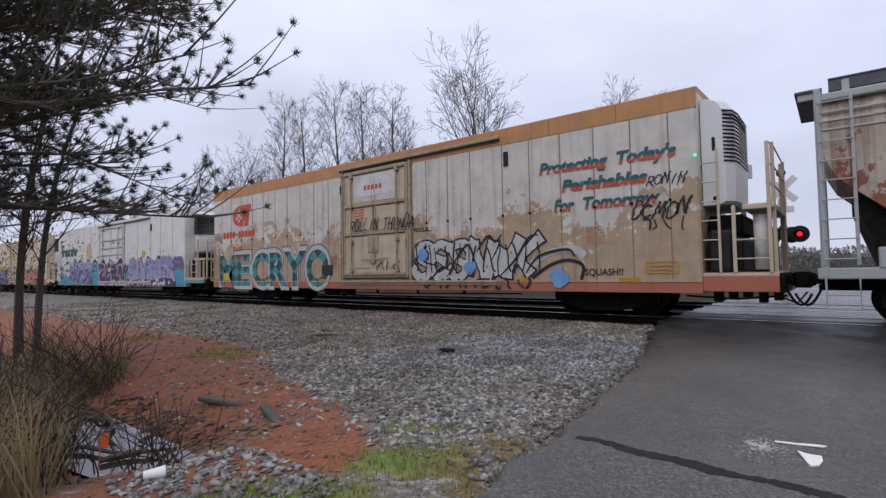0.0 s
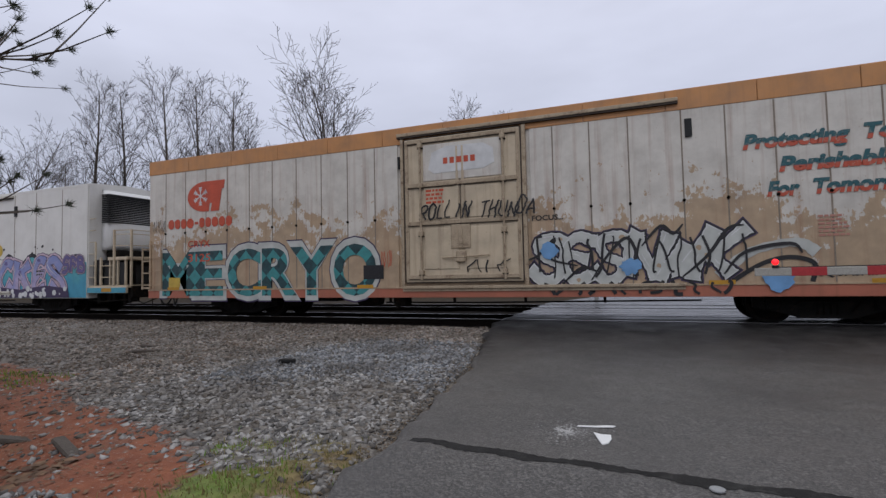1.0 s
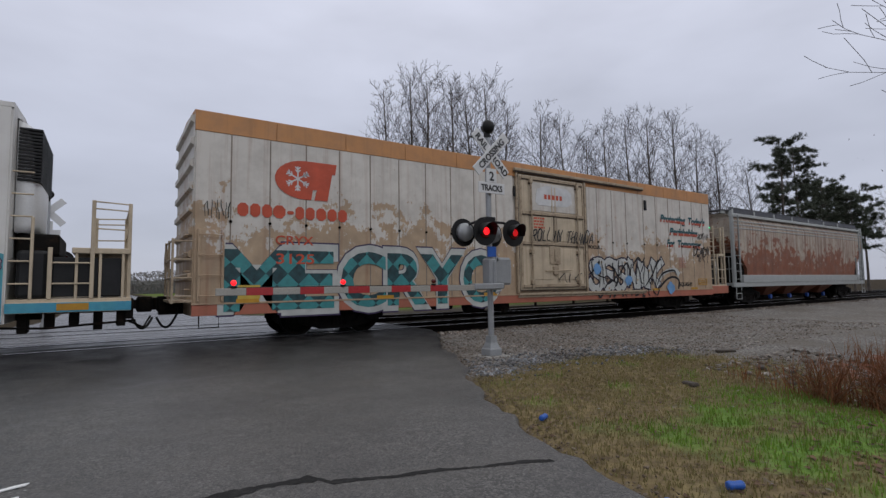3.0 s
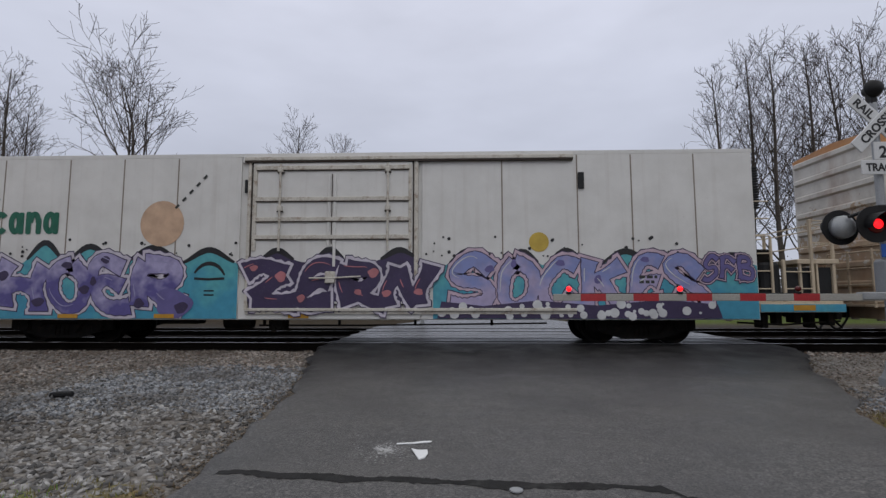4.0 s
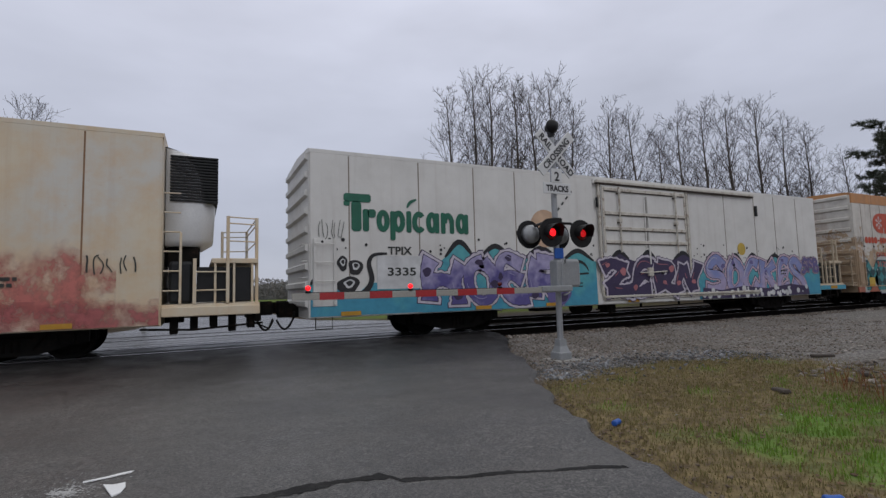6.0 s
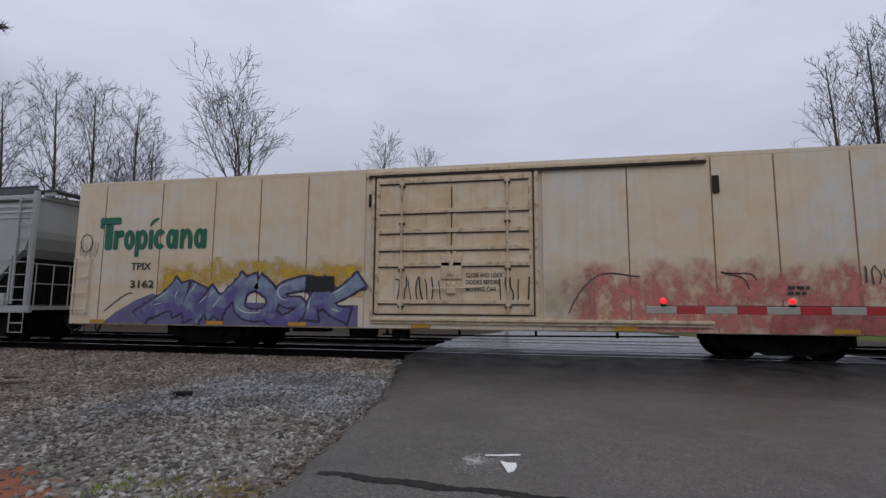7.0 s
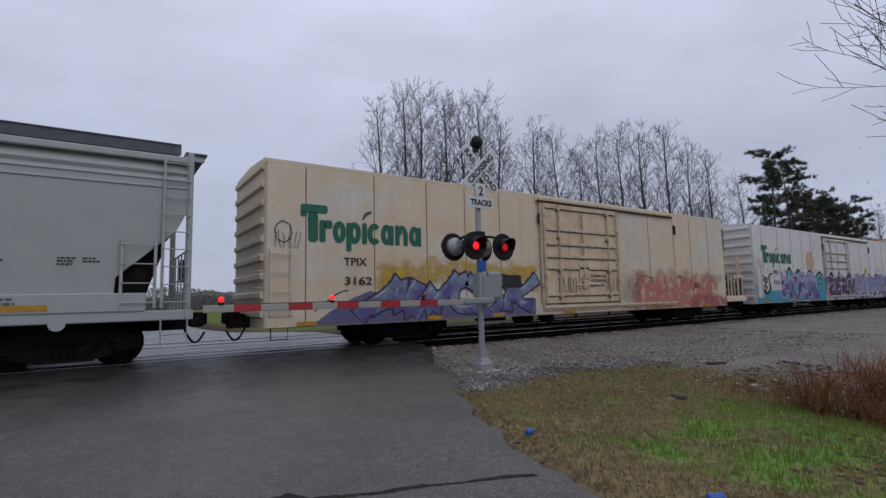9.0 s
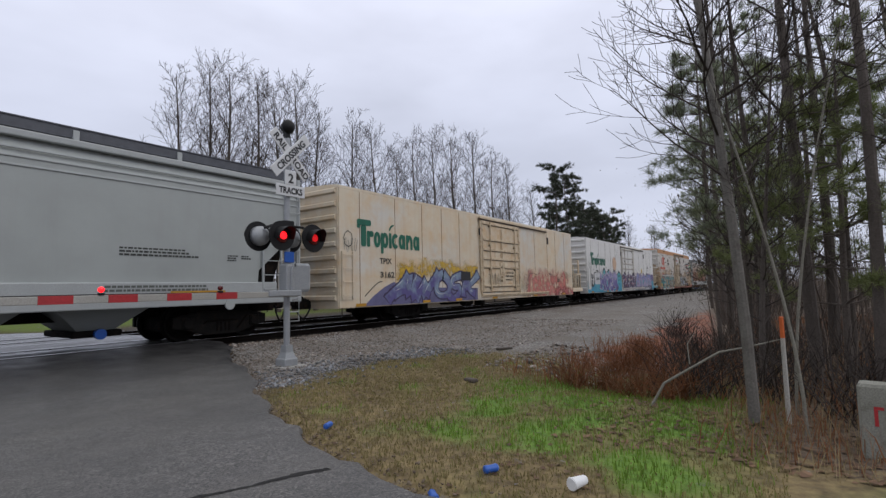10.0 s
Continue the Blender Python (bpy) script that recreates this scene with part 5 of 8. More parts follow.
def juice_mark(car, x, z, w, h):
    """The green word mark, as plain bars, arcs and rings."""
    for a, b, z0, z1 in ((0.0, 0.20, 0.80, 1.0), (0.0, 0.045, 0.70, 0.82), (0.055, 0.128, 0.10, 0.82), (0.138, 0.184, 0.10, 0.64), (0.175, 0.236, 0.44, 0.64), (0.345, 0.385, -0.10, 0.62), (0.472, 0.512, 0.10, 0.64), (0.705, 0.742, 0.10, 0.62), (0.757, 0.795, 0.10, 0.64), (0.832, 0.870, 0.10, 0.48), (0.958, 0.996, 0.10, 0.62)):
        m = Mesh()
        xa, xb, za, zb = x + a * w, x + b * w, z + z0 * h, z + z1 * h
        c = min(xb - xa, zb - za) * 0.22
        m.prism([(xa + c, za), (xb - c, za), (xb, za + c), (xb, zb - c), (xb - c, zb), (xa + c, zb), (xa, zb - c), (xa, za + c)], -0.014, -0.009)
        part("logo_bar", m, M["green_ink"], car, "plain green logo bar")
    rings = ((0.240, 0.340, 0, 360), (0.358, 0.462, 0, 360), (0.518, 0.630, 42, 318), (0.632, 0.730, 0, 360), (0.770, 0.868, 180, 0), (0.884, 0.982, 0, 360))
    for k, (a, b, t0, t1) in enumerate(rings):
        cx, cz, rx, rz = x + w * (a + b) / 2, z + h * 0.37, w * (b - a) / 2 - 0.068, h * 0.27 - 0.068
        m = Mesh()
        stroke(m, [(cx + rx * math.cos(t), cz + rz * math.sin(t)) for t in np.linspace(radians(t0), radians(t1), 21)], 0.142, -0.0145 - 0.0001 * k)
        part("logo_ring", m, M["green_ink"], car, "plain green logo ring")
    m = Mesh()
    stroke(m, flowing(((x + 0.478 * w, z + 0.72 * h), (x + 0.505 * w, z + 0.86 * h), (x + 0.555 * w, z + 0.94 * h)), 5), 0.085, -0.0135, True)
    part("logo_leaf", m, M["green_ink"], car)


def make_juice(kind, offset):
    L, W, sill, top = 21.4, 3.15, 0.62, 4.76
    white = kind == "white"
    p = M["white_car"] if white else M["tan_car"]
    d = M["white_car"] if white else M["tan_door"]
    car = reefer_base("refrigerator_boxcar", ("white boxcar with green word mark and purple turquoise graffiti" if white else "yellowed rust-streaked boxcar with green word mark and faded graffiti"), offset, L, W, sill, top, p, p, None, None, (4.2, 18.78), False, True, M["beige_door"] if white else M["tan_car"], 1.95, 0.36 if white else 1.0)
    sm = M["seam"] if white else M["rust_seam"]
    side_panels(car, [0.02, 0.98, 2.87, 4.55, 5.94, 7.33, 8.94], sill + 0.02, 4.635, p, (), sm)
    side_panels(car, [13.42, 15.38, 17.2, 18.5, 20.0, L - 0.02], sill + 0.02, 4.635, p, (), sm)
    part("door_sill_panel", Mesh().box(8.95, 13.4, 0.0, 0.05, sill + 0.02, 0.98, 0.006), p, car)
    part("header", Mesh().box(8.95, 13.4, 0.0, 0.05, 4.5, 4.635, 0.006), p, car)
    plug_door(car, 9.24, 13.2, 1.0, 4.48, d, (2.62, 3.06, 3.56, 4.34) if white else (1.3, 2.22, 2.62, 3.06, 3.56, 4.34), (9.95, 12.6), 17.1, 4.58, M["dull_rod"] if white else M["cream_rod"], 2.28 if white else None)
    door_shade_lines(car, 9.24, 13.2, 1.0, 4.48, M["dark_line"])
    juice_mark(car, 0.84, 2.63, 3.52, 1.05)
    lettered(car, "TPIX", 1.98, 2.16, 0.20, M["dark_ink"], 0.66, 0.006)
    for x in (0.75, 4.5, 6.9, 10.2, 15.0, 19.4):
        part("reflector", Mesh().box(x, x + 0.5, -0.03, -0.0255, 0.66, 0.76), M["amber_ink"], car, "amber reflective strip")
    if white:
        part("number_patch", Mesh().box(1.68, 2.9, -0.016, -0.010, 1.28, 2.12), M["white_ink"], car, "repainted white number panel")
        lettered(car, "3335", 1.96, 1.62, 0.20, M["dark_ink"], 0.78, 0.006, -0.02)
        part("fruit_print", disc(Mesh(), 6.98, 2.98, 0.55, -0.012, -0.009, 28, 0.57), M["peach_ink"], car, "faded round orange fruit")
        straw = Mesh()
        for k in range(9):
            a = (7.3 + k * 0.085, 3.36 + k * 0.092)
            if k % 2 == 0:
                stroke(straw, [a, (a[0] + 0.085, a[1] + 0.092)], 0.06, -0.0145)
        part("straw_print", straw, M["dark_ink"], car)
        wave_ground(car, 2.9, 8.93, 0.645, [(4.05, 0.62, 0.42), (5.2, 0.52, 0.5), (6.8, 0.48, 0.6), (8.2, 0.42, 0.55)], 1.9, M["cyan_fade"])
        sprayed_word(car, [("H", 2.8, 4.35), ("O", 4.1, 5.35), ("E", 5.1, 6.4), ("R", 6.15, 7.75)], 0.66, 2.24, M["violet_to_lilac"], M["lilac_rim"], M["plum_ink"], M["lilac_ink"], 21, patches=2)
        m = Mesh()
        blob(m, 7.35, 1.02, 0.45, 0.36, -0.0262, random.Random(3))
        part("spray_bubble", m, M["purple_ink"], car, "violet sprayed bubble")
        m = Mesh()
        stroke(m, curve_pts([(7.85, 1.75), (8.05, 2.1), (8.45, 2.05), (8.6, 1.7)], 9), 0.10, -0.0125, True)
        stroke(m, [(7.85, 1.62), (8.2, 1.60), (8.6, 1.62)], 0.06, -0.0135)
        stroke(m, [(8.1, 1.32), (8.35, 1.32)], 0.035, -0.0130)
        stroke(m, [(8.1, 1.22), (8.35, 1.22)], 0.035, -0.0130)
        tagged(part("sprayed_mark", m, M["black_ink"], car), kind="stuff")
        wave_ground(car, 9.2, 13.24, 1.06, [(9.9, 0.3, 0.35), (11.2, 0.32, 0.3), (12.9, 0.3, 0.4)], 2.0, M["plum_ink"], 0.047)
        sprayed_word(car, [("Z", 9.0, 10.5), ("E", 10.3, 11.5), ("R", 11.3, 12.6), ("N", 12.4, 13.75)], 0.76, 2.10, M["plum_ink"], M["lilac_rim"], M["pink_ink"], M["pink_ink"], 22, 0.047, patches=2)
        wave_ground(car, 13.7, 21.36, 0.645, [(14.55, 0.42, 0.42), (15.85, 0.4, 0.36), (16.9, 0.42, 0.4), (18.3, 0.4, 0.5), (19.6, 0.35, 0.4), (20.8, 0.3, 0.4)], 1.85, M["cyan_fade"])
        sprayed_word(car, [("S", 13.95, 15.3), ("O", 15.15, 16.3), ("C", 16.15, 17.3), ("K", 17.1, 18.4), ("E", 18.25, 19.3), ("S", 19.15, 20.3)], 0.68, 2.2, M["lilac_to_blue"], M["pink_rim"], M["purple_ink"], M["white_ink"], 23, patches=1)
        sprayed_word(car, [("S", 20.05, 20.5), ("F", 20.45, 20.9), ("B", 20.85, 21.3)], 1.50, 2.16, M["purple_ink"], M["pink_rim"], M["purple_ink"], M["pink_rim"], 24, 0.006, 0.045, 0.2, patches=0, lean=0.1, label="small violet sprayed initial")
        part("dark_band", Mesh().prism([(13.8, 0.655), (20.5, 0.655), (20.4, 0.98), (19.2, 1.1), (17.6, 0.96), (16.2, 1.08), (14.9, 0.95), (13.9, 1.06)], -0.0330, -0.0325), M["plum_ink"], car, "dark plum sprayed band along the sill")
        part("sill_band", Mesh().box(L, L + 1.95, -0.006, -0.002, 0.81, 0.99), M["cyan_fade"], car, "turquoise spray on the platform sill")
        part("reflector", Mesh().box(L + 0.75, L + 1.25, -0.012, -0.008, 0.84, 0.97), M["amber_ink"], car, "amber reflective strip")
        part("turquoise_band", Mesh().prism([(0.03, 0.66), (2.9, 0.66), (2.9, 1.42), (1.5, 1.45), (1.2, 1.2), (0.95, 1.2), (0.45, 1.5), (0.03, 1.42)], -0.008, -0.004), M["cyan_fade"], car)
        bubbles = Mesh()
        rng = random.Random(6)
        for k in range(46):
            disc(bubbles, rng.uniform(13.8, 20.4), rng.uniform(0.70, 1.0), rng.uniform(0.03, 0.12), -0.0345 - 0.0003 * k, -0.034, 10)
        tagged(part("foam", bubbles, M["white_ink"], car), kind="stuff")
        drop = Mesh()
        for k in range(60):
            disc(drop, rng.choice((rng.uniform(0.2, 9.0), rng.uniform(13.5, 20.5))), rng.uniform(2.1, 2.62), rng.uniform(0.02, 0.045), -0.0135 - 0.0001 * k, -0.013, 8)
        tagged(part("spatter", drop, M["black_ink"], car), kind="stuff")
        m = Mesh()
        stroke(m, flowing(((0.03, 1.42), (0.14, 1.55), (0.45, 1.51), (0.73, 1.34), (1.0, 1.16), (1.33, 1.2), (1.54, 1.51), (1.47, 1.93), (1.6, 2.14), (1.95, 2.18)), 5), 0.15, -0.0125, True)
        part("graffiti_edge", m, M["black_ink"], car, "black wavy sprayed line")
        for k, (x, z, rx, rz, turn) in enumerate(((0.80, 1.93, 0.13, 0.17, 0.3), (1.12, 1.83, 0.18, 0.21, 0.4), (0.95, 1.40, 0.27, 0.20, -0.3))):
            for grow_by, y, mt in ((1.0, -0.0150, "black_ink"), (0.5, -0.0165, "white_ink"), (0.3, -0.0180, "black_ink")):
                m = Mesh()
                blob(m, x + 0.1 * rx * (1 - grow_by), z + 0.3 * rz * (1 - grow_by), rx * grow_by, rz * grow_by, y - 0.0002 * k, random.Random(k))
                part("sprayed_blob", m, M[mt], car)
        part("sun_spray", disc(Mesh(), 16.25, 2.48, 0.24, -0.008, -0.007, 16), M["yellow_ink"], car)
    else:
        lettered(car, "3162", 2.0, 1.66, 0.20, M["dark_ink"], 0.78, 0.006, -0.024)
        sheet(car, "yellow_cloud", 2.9, 8.93, 1.4, 2.5, -0.0085, M["soft_yellow"], "faint yellow sprayed cloud")
        part("low_spray", Mesh().prism([(1.15, 0.66), (8.8, 0.66), (8.8, 1.2), (3.2, 1.3), (2.75, 1.5), (2.2, 1.3), (1.6, 0.98)], -0.0105, -0.0100), M["violet_slate_ink"], car)
        sprayed_word(car, [("A", 2.5, 4.1), ("W", 3.7, 5.5), ("O", 5.2, 6.6), ("S", 6.3, 7.6), ("K", 7.4, 8.8)], 0.66, 1.98, M["violet_to_slate"], M["plum_ink"], M["slate_ink"], M["white_ink"], 33, 0.0, 0.04, 0.23, patches=2, lean=0.25)
        sheet(car, "scrubbed_spray", 13.7, 20.6, 0.65, 2.5, -0.0085, M["soft_pink"], "scrubbed faded pink spray paint")
        sheet(car, "scrubbed_spray", 18.2, 21.36, 0.645, 1.2, -0.0105, M["soft_rose"], "scrubbed faded pink spray paint")
        sheet(car, "scrubbed_spray", 13.45, 14.6, 0.65, 2.2, -0.0100, M["soft_grey"], "thin grey-green spray paint")
        for pts in ([(14.0, 1.05), (14.2, 1.6), (14.7, 2.12), (14.75, 2.1), (15.4, 1.86), (15.6, 1.9)], [(17.3, 2.0), (17.5, 1.85), (17.8, 2.0), (17.85, 1.6)], [(17.3, 1.98), (17.7, 1.9), (17.95, 2.05), (18.0, 1.8)], [(1.2, 1.0), (1.6, 1.3), (1.9, 1.55), (2.1, 1.5)]):
            m = Mesh()
            stroke(m, curve_pts(pts, 12), 0.03, -0.0125)
            part("tag_line", m, M["dark_ink"], car)
        part("black_block", Mesh().box(7.35, 8.15, -0.034, -0.033, 1.55, 1.95), M["black_ink"], car)
        scribble(car, 9.8, 11.0, 1.25, 1.95, M["dark_ink"], 36, 8, 0.03, -0.09)
        scribble(car, 12.3, 13.1, 1.2, 1.9, M["dark_ink"], 38, 5, 0.03, -0.09)
        scribble(car, 20.0, 21.0, 1.7, 2.1, M["dark_ink"], 37, 7, 0.03)
        for k, txt in enumerate(("CLOSE AND LOCK", "DOORS BEFORE", "MOVING CAR")):
            lettered(car, txt, 11.58, 1.9 - k * 0.17, 0.10, M["dark_ink"], 0.9 - 0.08 * k, 0.002, -0.065)
        m = Mesh()
        for a in np.linspace(0, 2 * math.pi, 9):
            stroke(m, [(0.42 + 0.2 * math.cos(a), 2.95 + 0.28 * math.sin(a)), (0.42 + 0.22 * math.cos(a + 0.8), 2.95 + 0.26 * math.sin(a + 0.8))], 0.025, -0.0145)
        part("chalk_scrawl", m, M["dark_ink"], car)
    stencil_rows(car, 18.6, 1.6, 0.5, 2, 0.07, M["dark_ink"], 12, -0.025)
    scribble(car, 0.2, 0.85, 2.5, 3.0, M["grey_ink"], 41, 7, 0.014)
    return car


def door_shade_lines(car, x0, x1, z0, z1, material):
    """Dark strips round a door, painted in for the shadow of its frame."""
    m = Mesh()
    for a, b, c, d in ((x0 - 0.03, x0, z0, z1), (x1, x1 + 0.03, z0, z1), (x0, x1, z1, z1 + 0.035), (x0, x1, z0 - 0.035, z0)):
        m.box(a, b, -0.03, 0.0, c, d)
    part("door_shade_edge", m, material, car, "dark line for the shade round the door")


def lozenge():
    n = Nodes("teal_lozenges")
    mp = n.t.nodes.new("ShaderNodeMapping")
    mp.inputs["Rotation"].default_value = (0, radians(45), 0)
    n.link(n.tc.outputs["Object"], mp.inputs[0])
    ck = n.t.nodes.new("ShaderNodeTexChecker")
    ck.inputs["Scale"].default_value = 2.75
    ck.inputs["Color1"].default_value = (0.045, 0.25, 0.26, 1)
    ck.inputs["Color2"].default_value = (0.009, 0.030, 0.038, 1)
    n.link(mp.outputs[0], ck.inputs["Vector"])
    col = n.mix(n.band(n.noise(6, 5), 0.35, 0.7, 0, 0.5), ck.outputs[0], (0.03, 0.12, 0.13))
    return n.done(col, 0.55)


M["lozenge"] = lozenge()
# colour of the dark lines, door-frame and rail shadows among them
M["dark_line"] = mat("dark_shade_line", (0.045, 0.032, 0.024), 0.8, 0.0, 0.4, 5)
def two_tone(name, top, foot, z0, pitch, share):
    """Lettering whose lower part is of another paint, row by row."""
    n = Nodes(name)
    row = n.math("FRACT", n.math("DIVIDE", n.math("SUBTRACT", n.axis(2), z0), pitch))
    col = n.mix(n.band(row, share - 0.03, share + 0.03), foot, top)
    col = n.mix(n.band(n.noise(20, 5, 0.7), 0.55, 0.68, 0, 0.5), col, (0.40, 0.34, 0.27))
    return n.done(col, 0.55)


M["slogan_ink"] = two_tone("teal_and_red_slogan", (0.012, 0.085, 0.105), (0.42, 0.07, 0.035), 2.63, 0.51, 0.28)
M["lilac_rim"] = paint("pale_lilac_spray", (0.58, 0.54, 0.62))
M["pink_rim"] = paint("pale_pink_spray", (0.55, 0.42, 0.50))
M["violet_slate_ink"] = paint("dusty_violet_spray", (0.13, 0.125, 0.245))
M["cyan_fade"] = faded("turquoise_fade_spray", (0.05, 0.27, 0.40), (0.09, 0.36, 0.40), 0.8, 2.0)
M["violet_to_slate"] = faded("violet_to_slate_spray", (0.10, 0.085, 0.24), (0.20, 0.27, 0.36), 1.0, 1.75)
M["violet_to_lilac"] = faded("violet_to_lilac_spray", (0.095, 0.08, 0.26), (0.36, 0.33, 0.52), 1.2, 2.0)
M["lilac_to_blue"] = faded("lilac_to_blue_spray", (0.38, 0.33, 0.50), (0.20, 0.24, 0.48), 1.0, 2.0)
M["cream_rod"] = mat("rust_stained_cream_steel", (0.60, 0.49, 0.34), 0.7, 0.0, 0.3, 6, (0.20, 0.09, 0.035))
M["rust_seam"] = mat("rusted_seam", (0.27, 0.15, 0.075), 0.75, 0.0, 0.5, 4)
M["soft_yellow"] = soft_spray("thin_yellow_spray", (0.58, 0.37, 0.02), 1.40, 2.45, 1.0, 1.3, (1, 1, 1), (2.7, 9.2))
M["soft_pink"] = soft_spray("thin_pink_spray", (0.54, 0.17, 0.145), 0.30, 2.25, 1.0, 2.6, (1.0, 1, 0.8), (13.9, 20.6))
M["soft_rose"] = soft_spray("thin_rose_spray", (0.42, 0.12, 0.12), 0.40, 1.25, 0.9, 2.0)
M["soft_grey"] = soft_spray("thin_grey_spray", (0.22, 0.23, 0.20), 0.5, 2.1, 0.3, 2.0)
M["slate_ink"] = paint("slate_blue_spray", (0.16, 0.19, 0.30))
M["faded_pink_ink"] = paint("faded_pink_spray", (0.46, 0.22, 0.17))


def make_hopper(offset, L, label, hull_paint, trim, with_print, gondola_ends=True):
    """A covered hopper: bulging hull, sloped end sheets, sill, gates, running boards; x from 0 to L."""
    car = thing("hopper_car", at(0, offset), label, "hopper car", "train of freight cars")
    KEYED.append((car, offset))
    W, top = 3.2, 4.5
    z_sill = 1.3
    # body cross-sections: straight upper walls; ends slope inwards below
    side = lambda z: 0.02 + 0.10 * math.sin(math.pi * min(1, max(0, (z - 1.1) / 3.2)) * 0.5) * -1 + 0.10
    m = Mesh()
    rings = []
    for z, inset in ((1.15, 1.46), (1.5, 1.46), (1.83, 1.44), (2.56, 0.66), (2.85, 0.36), (3.2, 0.2), (3.4, 0.16), (3.95, 0.16), (4.2, 0.16), (4.42, 0.2)):
        y0 = side(z) if z < 4.1 else side(4.0) + (z - 4.0) * 0.55
        rings.append([(inset, y0, z), (L - inset, y0, z), (L - inset, W - y0, z), (inset, W - y0, z)])
    m.loft(rings)
    part("hull", m, hull_paint, car)
    for z in (3.78, 3.95, 4.12):
        part("hull_rib", Mesh().box(0.14, L - 0.14, 0.0, 0.05, z - 0.02, z + 0.02, 0.008), trim, car)
    part("top_chord", Mesh().box(0.1, L - 0.1, 0.05, 0.2, 4.36, 4.5, 0.02), trim, car)
    part("roof", Mesh().loft([[(x, 0.12, 4.4), (x, 0.5, 4.52), (x, W / 2, 4.58), (x, W - 0.5, 4.52), (x, W - 0.12, 4.4)] for x in (0.12, L - 0.12)]), hull_paint, car)
    part("side_sill", Mesh().box(0.9, L - 0.9, -0.005, 0.14, 1.12, 1.5, 0.02), trim, car)
    part("sill_flange", Mesh().box(0.0, L, 0.02, 0.16, 0.92, 1.13, 0.02), trim, car)
    part("running_board", Mesh().box(0.3, L - 0.3, 0.25, 0.75, 4.66, 4.70).box(0.3, L - 0.3, 0.22, 0.245, 4.57, 4.80).box(0.3, L - 0.3, 0.20, 0.25, 4.79, 4.815), M["walkway"], car, "dark grating walkway along the roof")
    for k in range(int(L / 2.2)):
        part("walkway_bracket", Mesh().box(0.5 + k * 2.2, 0.62 + k * 2.2, 0.18, 0.7, 4.42, 4.74, 0.01), trim, car)
    for x0, sgn in ((0.0, 1), (L, -1)):
        xa = x0 + sgn * 0.06
        part("corner_post", Mesh().box(min(xa, xa + sgn * 0.12), max(xa, xa + sgn * 0.12), 0.0, 0.14, 0.95, 4.6, 0.015), trim, car)
        part("corner_post", Mesh().box(min(xa, xa + sgn * 0.12), max(xa, xa + sgn * 0.12), W - 0.14, W, 0.95, 4.6, 0.015), trim, car)
        part("end_platform", Mesh().box(min(xa, xa + sgn * 2.2), max(xa, xa + sgn * 2.2), 0.15, W - 0.15, 1.0, 1.1, 0.01), trim, car)
        # added dark block: shade and dirt beneath the slope, given as a solid
        part("end_shade_block", Mesh().prism([(x0 + sgn * 0.62, 2.6), (x0 + sgn * 0.62, 2.3), (x0 + sgn * 1.0, 1.15), (x0 + sgn * 1.45, 1.15), (x0 + sgn * 1.45, 1.81)], 0.22, W - 0.22), M["under"], car, "dark block for shade and dirt under the sloped end")
        a, b = (0.12, 0.5) if sgn > 0 else (L - 0.62, 0.5)
        ladder(car, a, b, 1.3, 4.3, 9, -0.06, trim)
        if sgn < 0:
            ladder(car, L - 1.35, 0.6, 1.3, 2.5, 4, -0.05, trim)
        part("sill_step", Mesh().tube([(a, 0.0, 0.95), (a, 0.0, 0.35), (a + b, 0.0, 0.35), (a + b, 0.0, 0.95)], 0.02, 5).tube([(a, 0.0, 0.62), (a + b, 0.0, 0.62)], 0.018, 5), trim, car)
        m = Mesh()
        for k in range(5):
            y = 0.3 + k * 0.55
            m.tube([(xa + sgn * 0.1, y, 1.1), (xa + sgn * 0.1, y, 2.4)], 0.018, 5)
        m.tube([(xa + sgn * 0.1, 0.1, 2.4), (xa + sgn * 0.1, W - 0.1, 2.4)], 0.018, 5).tube([(xa + sgn * 0.1, 0.1, 1.8), (xa + sgn * 0.1, W - 0.1, 1.8)], 0.018, 5)
        part("end_rail", m, trim, car)
        part("end_crossover", Mesh().box(min(x0 - sgn * 0.25, x0 + sgn * 0.2), max(x0 - sgn * 0.25, x0 + sgn * 0.2), 0.3, W - 0.3, 4.64, 4.69, 0.01), M["walkway"], car)
        part("crossover_bracket", Mesh().box(min(x0 - sgn * 0.2, x0 + sgn * 0.2), max(x0 - sgn * 0.2, x0 + sgn * 0.2), 0.35, 0.41, 4.50, 4.64, 0.008), trim, car)
        disc_m = Mesh()
        disc_m.tube([(x0 + sgn * 0.02, W - 0.9, 2.1), (x0 - sgn * 0.06, W - 0.9, 2.1)], 0.3, 16)
        if sgn < 0:
            part("brake_wheel", disc_m, M["under"], car)
        coupler(car, x0 + sgn * 0.05, x0 - sgn * 0.45, W / 2)
        truck(car, x0 + sgn * 2.25, 1.05)
    part("centre_sill", Mesh().box(0.0, L, W / 2 - 0.22, W / 2 + 0.22, 0.65, 1.0), M["under"], car)
    n_bays = 4
    bay = (L - 2 * 3.9) / n_bays
    for k in range(n_bays):
        xa = 3.9 + k * bay
        m = Mesh().loft([[(xa + 0.05, 0.2, 1.12), (xa + bay - 0.05, 0.2, 1.12), (xa + bay - 0.05, W - 0.2, 1.12), (xa + 0.05, W - 0.2, 1.12)], [(xa + bay / 2 - 0.35, 0.9, 0.42), (xa + bay / 2 + 0.35, 0.9, 0.42), (xa + bay / 2 + 0.35, W - 0.9, 0.42), (xa + bay / 2 - 0.35, W - 0.9, 0.42)]][::-1])
        hop = part("discharge_bay", m, hull_paint, car)
